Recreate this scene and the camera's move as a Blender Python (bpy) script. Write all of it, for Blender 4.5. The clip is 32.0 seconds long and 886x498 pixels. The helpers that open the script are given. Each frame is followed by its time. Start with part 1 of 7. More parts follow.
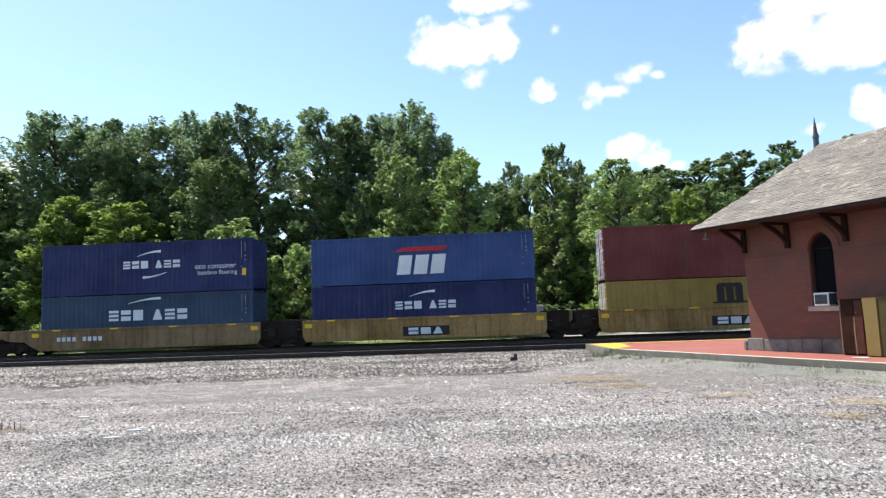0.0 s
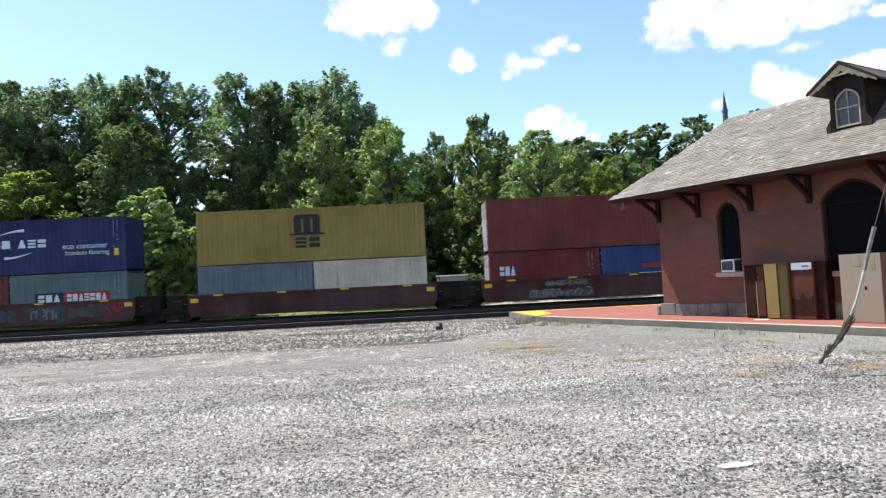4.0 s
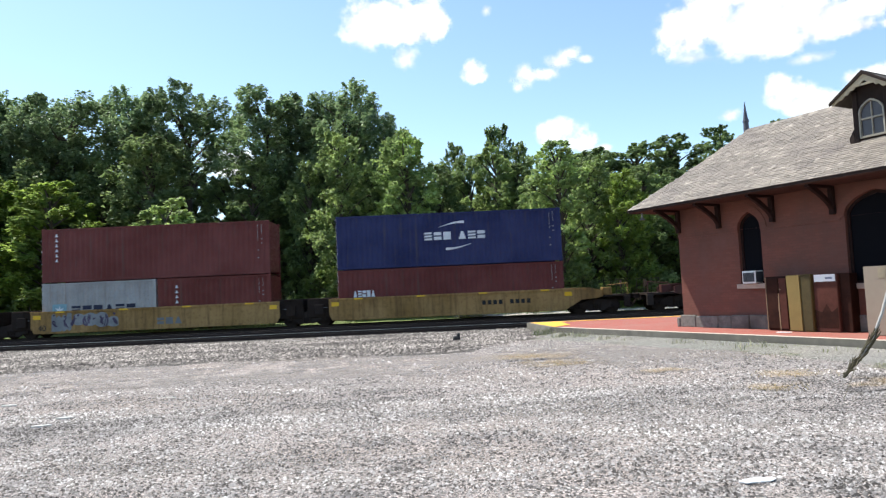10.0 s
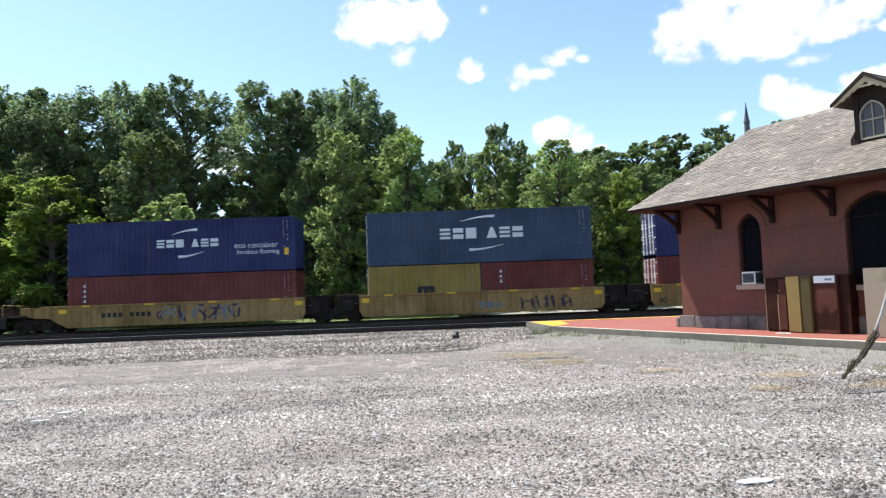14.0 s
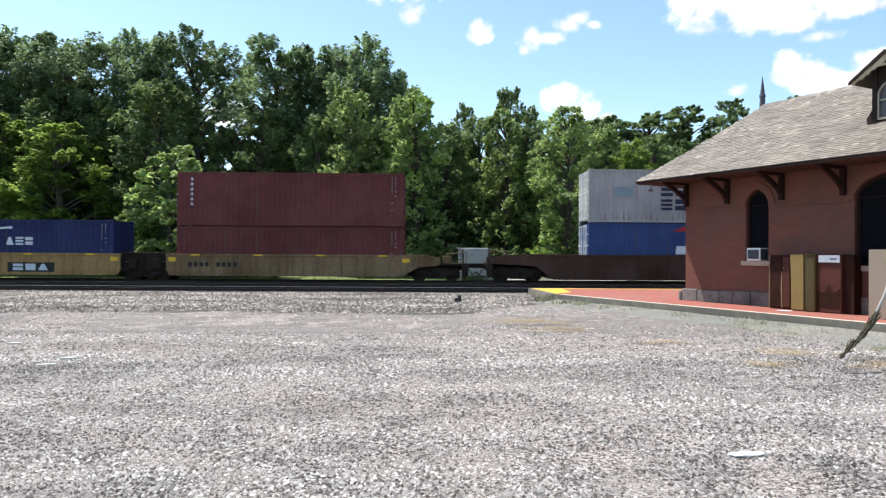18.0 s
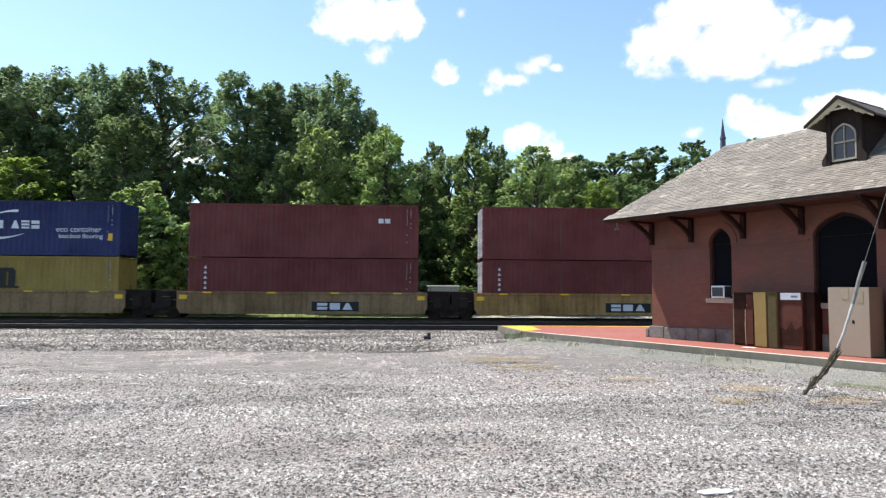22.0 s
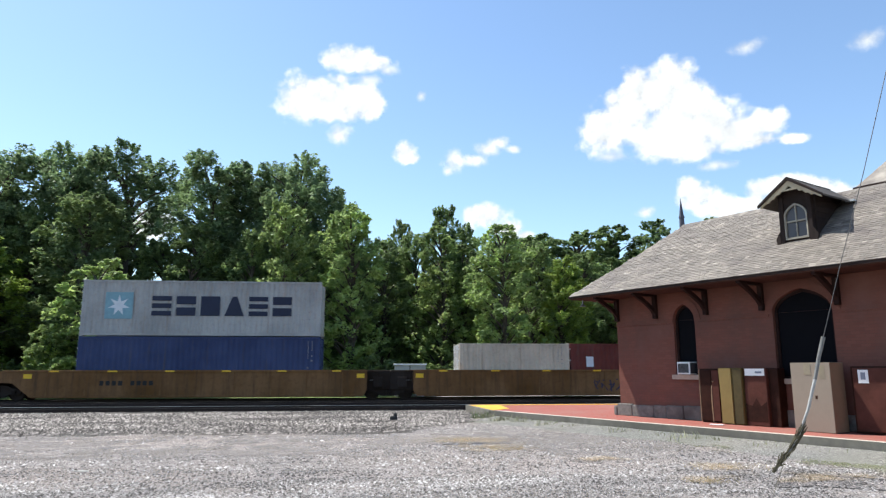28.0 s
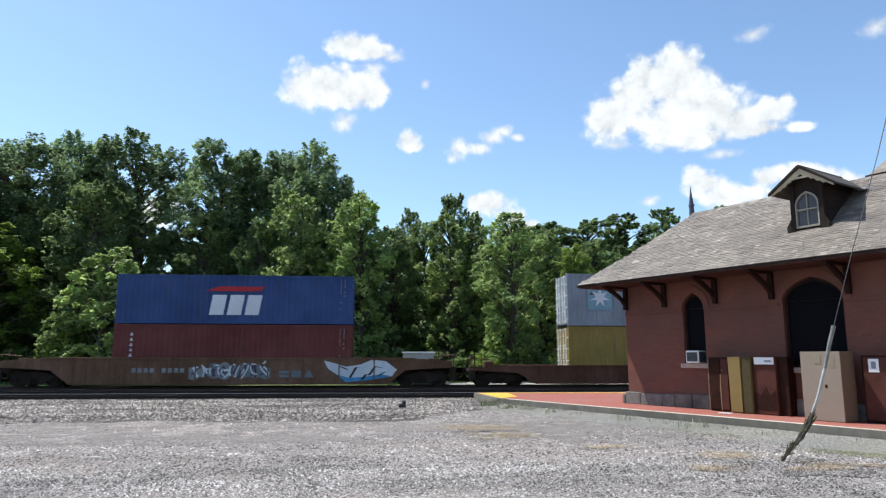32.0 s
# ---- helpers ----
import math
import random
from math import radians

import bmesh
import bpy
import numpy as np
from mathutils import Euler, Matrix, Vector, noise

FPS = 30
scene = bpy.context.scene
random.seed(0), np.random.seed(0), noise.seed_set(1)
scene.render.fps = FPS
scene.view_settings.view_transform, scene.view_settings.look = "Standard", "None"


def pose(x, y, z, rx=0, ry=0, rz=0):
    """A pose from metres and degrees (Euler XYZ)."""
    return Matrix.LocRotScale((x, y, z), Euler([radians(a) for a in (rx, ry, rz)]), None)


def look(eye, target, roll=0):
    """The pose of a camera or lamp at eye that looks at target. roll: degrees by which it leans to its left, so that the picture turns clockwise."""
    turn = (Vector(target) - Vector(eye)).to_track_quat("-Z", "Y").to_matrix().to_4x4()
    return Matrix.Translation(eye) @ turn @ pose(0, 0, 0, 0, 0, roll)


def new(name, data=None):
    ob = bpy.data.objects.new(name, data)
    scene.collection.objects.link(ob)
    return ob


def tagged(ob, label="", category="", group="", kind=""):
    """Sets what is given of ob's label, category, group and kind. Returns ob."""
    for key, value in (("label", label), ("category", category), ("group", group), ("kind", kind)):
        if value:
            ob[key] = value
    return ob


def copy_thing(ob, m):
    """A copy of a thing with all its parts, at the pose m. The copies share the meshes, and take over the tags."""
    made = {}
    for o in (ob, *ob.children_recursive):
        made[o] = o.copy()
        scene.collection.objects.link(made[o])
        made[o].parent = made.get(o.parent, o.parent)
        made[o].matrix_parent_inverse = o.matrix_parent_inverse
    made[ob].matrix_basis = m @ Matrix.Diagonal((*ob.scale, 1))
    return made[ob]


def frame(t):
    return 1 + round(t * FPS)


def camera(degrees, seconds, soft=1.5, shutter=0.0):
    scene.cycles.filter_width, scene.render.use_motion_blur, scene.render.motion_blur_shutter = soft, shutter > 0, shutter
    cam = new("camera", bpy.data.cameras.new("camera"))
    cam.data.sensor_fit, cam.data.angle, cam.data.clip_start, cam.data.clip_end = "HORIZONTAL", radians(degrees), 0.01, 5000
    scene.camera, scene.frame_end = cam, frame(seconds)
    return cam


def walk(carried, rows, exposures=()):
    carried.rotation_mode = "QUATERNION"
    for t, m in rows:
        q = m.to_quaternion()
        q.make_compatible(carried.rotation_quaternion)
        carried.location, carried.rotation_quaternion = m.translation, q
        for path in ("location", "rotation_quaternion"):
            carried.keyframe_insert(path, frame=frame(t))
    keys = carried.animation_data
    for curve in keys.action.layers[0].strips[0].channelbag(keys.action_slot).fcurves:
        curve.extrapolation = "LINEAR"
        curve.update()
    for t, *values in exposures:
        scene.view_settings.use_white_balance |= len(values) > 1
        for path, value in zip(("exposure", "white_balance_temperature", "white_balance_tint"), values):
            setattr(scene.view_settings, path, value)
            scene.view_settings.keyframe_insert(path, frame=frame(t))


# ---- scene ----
cam = camera(66.98, 32.0, soft=1.25, shutter=0.15)
EYE = (0.0, 0.0, 1.75)
# seconds, yaw, pitch, roll of the standing operator's camera
TURNS = [
    (0, 4.08, 5.50, 2.06), (0.5, -0.21, 2.47, 1.89), (1, -2.04, 1.17, 2.08), (1.5, -3.35, 0.78, 2.22),
    (2, -3.56, 1.48, 2.57), (2.5, -3.16, 2.15, 2.85), (3, -2.64, 2.51, 2.97), (3.5, -2.35, 2.65, 2.87),
    (5.5, -2.02, 2.87, 3.04), (6, -1.83, 3.03, 3.09), (6.5, -1.69, 3.11, 2.90), (7, -1.48, 3.19, 2.94),
    (7.5, -1.32, 3.31, 2.95), (8, -1.08, 3.43, 3.16), (8.5, -0.89, 3.55, 3.29), (9, -0.73, 3.70, 3.22),
    (9.5, -0.69, 3.72, 2.93), (10, -0.77, 3.64, 2.58), (10.5, -0.92, 3.52, 2.28), (11, -0.98, 3.53, 2.03),
    (11.5, -1.00, 3.45, 2.10), (12, -0.95, 3.51, 2.16), (12.5, -0.95, 3.48, 2.29), (13, -0.95, 3.51, 2.18),
    (13.5, -0.89, 3.51, 2.33), (15.5, 0.69, 2.36, -0.31), (16, 1.61, 1.18, -1.36), (16.5, 1.99, 0.26, -2.05),
    (17, 1.17, -0.27, -1.66), (17.5, 0.05, -0.20, -0.89), (18, -0.46, 0.34, -0.34), (18.5, -0.90, 1.09, -0.25),
    (19, -1.36, 1.72, -0.95), (19.5, -1.81, 2.26, -1.14), (20, -2.13, 2.68, -0.90), (20.5, -2.47, 3.04, -0.72),
    (21, -2.74, 3.31, -0.67), (21.5, -2.90, 3.38, -0.35), (22, -3.07, 3.55, -0.38), (22.5, -3.30, 3.85, -0.14),
    (23, -3.37, 4.16, 0.09), (23.5, -3.39, 4.51, 0.60), (24, -3.34, 4.74, 0.98), (24.5, -3.32, 4.86, 0.96),
    (26.5, -3.80, 7.78, 1.55), (27, -4.97, 8.99, 0.91), (27.5, -5.66, 9.86, 0.21), (28, -5.86, 10.16, 0.07),
    (28.5, -5.81, 10.10, 0.20), (29, -5.71, 9.88, -0.13), (29.5, -5.64, 9.70, -0.28), (30, -5.51, 9.60, -0.46),
    (30.5, -5.40, 9.48, -0.43), (31, -5.36, 9.38, -0.35), (31.5, -5.30, 9.26, -0.34), (32, -5.15, 9.17, -0.06),
]
walk(cam, [(t, pose(*EYE, 90 + p, r, y)) for t, y, p, r in TURNS],
     exposures=[(0, 0.68, 6330, 6), (24, 0.67, 6330, 6), (26.5, 0.69, 6330, 6), (27, 0.68, 6320, 6), (28, 0.54, 6190, 6), (29, 0.41, 6090, 6), (32, 0.37, 6090, 6)])

# ---- world and sun ----
SUN = Vector((-0.41, 0.27, 0.87)).normalized()
world = bpy.data.worlds.new("daylight")
scene.world = world
world.use_nodes = True
wn = world.node_tree.nodes
sky = wn.new("ShaderNodeTexSky")
sky.sky_type = 'NISHITA'
sky.sun_disc = False
sky.sun_elevation = math.asin(SUN.z)
sky.sun_rotation = math.atan2(SUN.x, SUN.y) % (2 * math.pi)
sky.altitude = 100
sky.air_density = 1.0
sky.dust_density = 0.5
sky.ozone_density = 1.3
wn["Background"].inputs[1].default_value = 0.15
world.node_tree.links.new(sky.outputs[0], wn["Background"].inputs[0])
sun_data = bpy.data.lights.new("sun", 'SUN')
sun_data.energy = 5.0
sun_data.angle = radians(0.53)
sun_data.color = (1.0, 0.95, 0.87)
sun = new("sun", sun_data)
sun.matrix_basis = look(SUN * 200, (0, 0, 0))

# ---- materials ----
MATS = {}


def nodes_of(name):
    m = bpy.data.materials.new(name)
    m.use_nodes = True
    return m, m.node_tree.nodes, m.node_tree.links, m.node_tree.nodes["Principled BSDF"]


def noise_node(nt, scale, detail=4, rough=0.55, space="Object", stretch=None):
    n, l = nt.nodes, nt.links
    tc = n.new("ShaderNodeTexCoord")
    out = tc.outputs[space]
    if stretch:
        mp = n.new("ShaderNodeMapping")
        mp.inputs["Scale"].default_value = stretch
        l.new(out, mp.inputs[0])
        out = mp.outputs[0]
    tx = n.new("ShaderNodeTexNoise")
    tx.inputs["Scale"].default_value = scale
    tx.inputs["Detail"].default_value = detail
    tx.inputs["Roughness"].default_value = rough
    l.new(out, tx.inputs["Vector"])
    return tx


def ramp(nt, src, lo, hi):
    r = nt.nodes.new("ShaderNodeMapRange")
    r.inputs[1].default_value, r.inputs[2].default_value = lo, hi
    nt.links.new(src, r.inputs[0])
    return r.outputs[0]


def mixed(nt, fac, a, b, how='MIX'):
    m = nt.nodes.new("ShaderNodeMix")
    m.data_type, m.blend_type = 'RGBA', how
    for k, v in ((0, fac), (6, a), (7, b)):
        if hasattr(v, "links"):
            nt.links.new(v, m.inputs[k])
        elif k == 0:
            m.inputs[k].default_value = v
        else:
            m.inputs[k].default_value = (*v, 1)
    return m.outputs[2]


def bump(nt, height, strength, dist, shader):
    b = nt.nodes.new("ShaderNodeBump")
    b.inputs["Strength"].default_value = strength
    b.inputs["Distance"].default_value = dist
    nt.links.new(height, b.inputs["Height"])
    nt.links.new(b.outputs[0], shader.inputs["Normal"])


def paint(name, col, rough=0.5, dirt=(0.09, 0.07, 0.055), amount=0.35, metal=0.0, spec=0.2, streak=True, fade=0.12, run_from=0.58):
    """Weathered paint: large faded areas, small dirt, streaks that run down."""
    if name in MATS:
        return MATS[name]
    m, n, l, p = nodes_of(name)
    nt = m.node_tree
    big = noise_node(nt, 0.5, 3)
    small = noise_node(nt, 6, 6, 0.7)
    run = noise_node(nt, 1.6, 5, 0.6, stretch=(3.0, 3.0, 0.22) if streak else (1, 1, 1))
    pale = tuple(min(1, c * (1 + fade * 1.2) + fade * 0.12) for c in col)
    deep = tuple(c * (1 - fade) for c in col)
    c = mixed(nt, ramp(nt, big.outputs[0], 0.35, 0.65), deep, pale)
    c = mixed(nt, ramp(nt, run.outputs[0], run_from, run_from + 0.37), c, dirt)
    f = nt.nodes.new("ShaderNodeMath")
    f.operation = 'MULTIPLY'
    f.inputs[1].default_value = amount
    l.new(ramp(nt, small.outputs[0], 0.5, 0.8), f.inputs[0])
    c = mixed(nt, f.outputs[0], c, dirt)
    l.new(c, p.inputs["Base Color"])
    l.new(ramp(nt, small.outputs[0], 0.0, 1.0 / max(rough, 0.1) * 0.5), p.inputs["Roughness"])
    p.inputs["Roughness"].default_value = rough
    p.inputs["Metallic"].default_value = metal
    p.inputs["Specular IOR Level"].default_value = spec
    bump(nt, small.outputs[0], 0.12, 0.01, p)
    MATS[name] = m
    return m


def plain(name, col, rough=0.6, metal=0.0, vary=0.15, scale=8.0, bumps=0.1, spec=0.4):
    if name in MATS:
        return MATS[name]
    m, n, l, p = nodes_of(name)
    nt = m.node_tree
    a = noise_node(nt, scale, 5, 0.65)
    b = noise_node(nt, scale * 0.12, 3)
    c = mixed(nt, ramp(nt, a.outputs[0], 0.3, 0.7), tuple(v * (1 - vary) for v in col), tuple(min(1, v * (1 + vary)) for v in col))
    c = mixed(nt, ramp(nt, b.outputs[0], 0.3, 0.75), c, tuple(v * (1 - 1.4 * vary) for v in col))
    l.new(c, p.inputs["Base Color"])
    p.inputs["Roughness"].default_value = rough
    p.inputs["Metallic"].default_value = metal
    p.inputs["Specular IOR Level"].default_value = spec
    bump(nt, a.outputs[0], bumps, 0.02, p)
    MATS[name] = m
    return m


# ---- mesh helper ----
class Build:
    """Collects faces for one mesh."""

    def __init__(self):
        self.v, self.f = [], []

    def box(self, x0, x1, y0, y1, z0, z1):
        b = len(self.v)
        self.v += [(x, y, z) for z in (z0, z1) for y in (y0, y1) for x in (x0, x1)]
        self.f += [tuple(b + i for i in q) for q in ((0, 2, 3, 1), (4, 5, 7, 6), (0, 1, 5, 4), (2, 6, 7, 3), (0, 4, 6, 2), (1, 3, 7, 5))]
        return self

    def soft_box(self, x0, x1, y0, y1, z0, z1, r=0.01):
        """A box with chamfered edges round its four upright corners and its top."""
        b = len(self.v)
        ring = lambda e: [(x0 + r + e, y0 + e), (x1 - r - e, y0 + e), (x1 - e, y0 + r + e), (x1 - e, y1 - r - e),
                          (x1 - r - e, y1 - e), (x0 + r + e, y1 - e), (x0 + e, y1 - r - e), (x0 + e, y0 + r + e)]
        for e, z in ((r * 0.6, z0), (0, z0 + r), (0, z1 - r), (r * 0.6, z1)):
            self.v += [(x, y, z) for x, y in ring(e)]
        for k in range(3):
            for i in range(8):
                j = (i + 1) % 8
                self.f.append((b + 8 * k + i, b + 8 * k + j, b + 8 * k + 8 + j, b + 8 * k + 8 + i))
        self.f.append(tuple(b + i for i in range(7, -1, -1)))
        self.f.append(tuple(b + 24 + i for i in range(8)))
        return self

    def prism(self, pts, axis, a, b_):
        """An outline, as pairs, pushed along an axis from a to b_. axis y: pairs are (x, z); x: (y, z); z: (x, y)."""
        k, n = len(self.v), len(pts)
        for d in (a, b_):
            for p, q in pts:
                self.v.append({"x": (d, p, q), "y": (p, d, q), "z": (p, q, d)}[axis])
        self.f.append(tuple(k + i for i in range(n)))
        self.f.append(tuple(k + n + i for i in range(n - 1, -1, -1)))
        for i in range(n):
            j = (i + 1) % n
            self.f.append((k + i, k + n + i, k + n + j, k + j))
        return self

    def tube(self, p, q, r0, r1=None, n=8, caps=True):
        r1 = r0 if r1 is None else r1
        p, q = Vector(p), Vector(q)
        d = (q - p).normalized()
        s = d.orthogonal().normalized()
        t = d.cross(s)
        b = len(self.v)
        for c, r in ((p, r0), (q, r1)):
            for i in range(n):
                a = 2 * math.pi * i / n
                self.v.append(tuple(c + s * (r * math.cos(a)) + t * (r * math.sin(a))))
        for i in range(n):
            j = (i + 1) % n
            self.f.append((b + i, b + j, b + n + j, b + n + i))
        if caps:
            self.f.append(tuple(b + i for i in range(n - 1, -1, -1)))
            self.f.append(tuple(b + n + i for i in range(n)))
        return self

    def quad(self, a, b, c, d):
        k = len(self.v)
        self.v += [tuple(a), tuple(b), tuple(c), tuple(d)]
        self.f.append((k, k + 1, k + 2, k + 3))
        return self

    def mesh(self, name, mat, fix=True):
        me = bpy.data.meshes.new(name)
        me.from_pydata(self.v, [], self.f)
        if fix:
            bm = bmesh.new()
            bm.from_mesh(me)
            bmesh.ops.recalc_face_normals(bm, faces=bm.faces)
            bm.to_mesh(me)
            bm.free()
        me.materials.append(mat)
        return me


def put(name, data, parent=None, m=None, label=""):
    ob = new(name, data)
    if parent:
        ob.parent = parent
    if m is not None:
        ob.matrix_basis = m
    return tagged(ob, label) if label else ob


def part(name, build, mat, parent, label="", m=None):
    return put(name, build.mesh(name, mat), parent, m, label)


def empty(name, m, label, category, group="", kind=""):
    ob = new(name)
    ob.empty_display_size = 0.3
    ob.matrix_basis = m
    return tagged(ob, label, category, group, kind)


def smooth(me):
    me.polygons.foreach_set("use_smooth", [True] * len(me.polygons))
    return me


# ---- ground, ballast and tracks ----
def gravel(name, tone, cell, contrast, patch, warm):
    """Crushed stone: single stones of two sizes, darker and browner patches, bands worn along the tracks."""
    m, n, l, p = nodes_of(name)
    nt = m.node_tree
    tc = n.new("ShaderNodeTexCoord")
    heights = []
    cols = []
    for k in (1.0, 2.6):
        vo = n.new("ShaderNodeTexVoronoi")
        vo.inputs["Scale"].default_value = cell * k
        l.new(tc.outputs["Object"], vo.inputs["Vector"])
        sep = n.new("ShaderNodeSeparateColor")
        l.new(vo.outputs["Color"], sep.inputs[0])
        r = n.new("ShaderNodeValToRGB")
        e = r.color_ramp.elements
        lo, hi = 1 - contrast, 1 + contrast
        e[0].color = (*(c * lo * 0.55 for c in tone), 1)
        e[1].color = (*(min(0.85, c * hi * 1.35) for c in tone), 1)
        for at, f in ((0.22, lo), (0.5, 1.0), (0.82, 1 + 0.5 * contrast)):
            x = e.new(at)
            x.color = (*(c * f for c in tone), 1)
        l.new(sep.outputs[0], r.inputs[0])
        cols.append(r.outputs[0])
        heights.append(vo.outputs["Distance"])
    mid = noise_node(nt, 1.3, 5, 0.65)
    big = noise_node(nt, 0.35, 5, 0.6, stretch=(0.35, 1.0, 1.0))
    band = noise_node(nt, 0.55, 6, 0.65, stretch=(0.25, 1.3, 1.0))
    c = mixed(nt, ramp(nt, mid.outputs[0], 0.4, 0.6), cols[0], cols[1])
    f = n.new("ShaderNodeMath")
    f.operation = 'MULTIPLY'
    f.inputs[1].default_value = patch
    l.new(ramp(nt, big.outputs[0], 0.45, 0.7), f.inputs[0])
    c = mixed(nt, f.outputs[0], c, warm)
    g = n.new("ShaderNodeMath")
    g.operation = 'MULTIPLY'
    g.inputs[1].default_value = 0.45
    l.new(ramp(nt, band.outputs[0], 0.5, 0.75), g.inputs[0])
    c = mixed(nt, g.outputs[0], c, tuple(v * 0.55 for v in tone))
    wash = noise_node(nt, 0.22, 4, 0.6, stretch=(0.5, 1.0, 1.0))
    c = mixed(nt, 1.0, c, mixed(nt, ramp(nt, wash.outputs[0], 0.38, 0.62), (0.9, 0.925, 0.945), (1.09, 1.06, 1.04)), 'MULTIPLY')
    l.new(c, p.inputs["Base Color"])
    p.inputs["Roughness"].default_value = 0.95
    p.inputs["Specular IOR Level"].default_value = 0.12
    fine = noise_node(nt, cell * 1.7, 5, 0.75)
    bump(nt, fine.outputs[0], 0.5, 0.02, p)
    MATS[name] = m
    return m


GROUND = gravel("lot_gravel", (0.278, 0.242, 0.222), 40, 0.82, 0.5, (0.215, 0.18, 0.15))
BALLAST = gravel("track_ballast", (0.125, 0.111, 0.099), 17, 0.8, 0.4, (0.13, 0.11, 0.095))
CINDER = gravel("near_black_cinder", (0.03, 0.026, 0.024), 15, 0.7, 0.4, (0.024, 0.02, 0.018))
GRASS = plain("trackside_grass", (0.20, 0.245, 0.075), 0.9, vary=0.4, scale=2.0, bumps=0.4)

TRACK_Y = (29.4, 33.4, 37.4)
RAIL = 0.20


def shore(x):
    """How far the ballast's near edge draws back towards the tracks beside the platform."""
    return min(4.6, max(0.0, x - 1.0) * 1.4)


def build_ground():
    xs = [-3000, -900, -300, -120, -70] + [-45 + 0.6 * i for i in range(151)] + [70, 120, 300, 900, 3000]
    ys = [-3000, -900, -200, -60, -25, -10] + [0.6 * i for i in range(42)] + [27, 30, 34, 40, 43, 50, 62, 90, 180, 500, 1200, 3200]
    b = Build()
    for y in ys:
        for x in xs:
            near = max(0.0, 1 - max(abs(x) - 40, 0) / 10) if 0 < y < 26 else 0.0
            z = near * (0.035 * noise.noise((x * 0.35, y * 0.35, 0)) + 0.014 * noise.noise((x * 1.3, y * 1.3, 4)))
            if y > 130:
                z += min(y - 130, 900) * 0.012
            b.v.append((x, y, z))
    w = len(xs)
    for j in range(len(ys) - 1):
        for i in range(w - 1):
            k = j * w + i
            b.f.append((k, k + 1, k + w + 1, k + w))
    g = put("ground", smooth(b.mesh("ground", GROUND, False)))
    tagged(g, "grey crushed-stone gravel lot beside the tracks", "ground", kind="structure")
    # shoulder and bed of the three tracks
    b = Build()
    prof = [(18.0, -0.06), (19.9, 0.02), (25.4, 0.045), (27.7, 0.05), (28.2, 0.06), (38.8, 0.06), (39.6, 0.03), (40.4, -0.03)]
    xs = [-160 + 1.0 * i for i in range(301)]
    for x in xs:
        for y, z in prof:
            wob = 1.1 * noise.noise((x * 0.16, 7, 0)) + 0.5 * noise.noise((x * 0.6, 3, 0))
            b.v.append((x, y + (wob + shore(x) if y < 20 else 0), z + (0.02 * noise.noise((x, y, 1)))))
    w = len(prof)
    for i in range(len(xs) - 1):
        for j in range(w - 1):
            k = i * w + j
            b.f.append((k, k + 1, k + w + 1, k + w))
    o = put("ballast", smooth(b.mesh("ballast", BALLAST, False)))
    tagged(o, "bed of coarse dark grey track ballast", "ballast", kind="structure")
    # near-black bed under all three tracks, darker than the shoulder
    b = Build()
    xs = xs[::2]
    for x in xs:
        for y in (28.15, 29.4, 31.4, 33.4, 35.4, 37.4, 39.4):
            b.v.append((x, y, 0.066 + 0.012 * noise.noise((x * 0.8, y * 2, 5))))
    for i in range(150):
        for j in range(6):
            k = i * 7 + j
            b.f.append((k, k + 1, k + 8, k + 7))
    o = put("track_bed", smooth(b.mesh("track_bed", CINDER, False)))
    tagged(o, "near-black cinder ballast between the rails", "ballast", kind="structure")
    # grass strip beyond the tracks
    b = Build()
    xs = [-160 + 2.0 * i for i in range(151)]
    for x in xs:
        for y, z in ((40.0, 0.0), (40.8, 0.05), (43, 0.1), (47, 0.12), (60, 0.05), (95, 0.02)):
            b.v.append((x, y, z + 0.05 * noise.noise((x * 0.6, y, 2)) * (y > 40.5)))
    for i in range(150):
        for j in range(5):
            k = i * 6 + j
            b.f.append((k, k + 1, k + 7, k + 6))
    o = put("grass_verge", smooth(b.mesh("grass_verge", GRASS, False)))
    tagged(o, "strip of mown green grass behind the tracks", "grass", kind="structure")
    b = Build()
    xs = [1.2 + 1.5 * i for i in range(40)]
    for i, x in enumerate(xs):
        wob = 0.25 * noise.noise((x * 0.5, 9, 0))
        near = 40.9 + (1.2 - 0.6 * i if i < 2 else 0) + wob
        b.v += [(x, near, 0.12), (x, 43.2 + wob, 0.16)]
    for i in range(len(xs) - 1):
        b.f.append((2 * i, 2 * i + 2, 2 * i + 3, 2 * i + 1))
    o = put("service_path", b.mesh("service_path", gravel("pale_path_gravel", (0.42, 0.39, 0.35), 30, 0.5, 0.3, (0.36, 0.32, 0.27)), False))
    tagged(o, "pale gravel service path behind the tracks", "path", kind="structure")


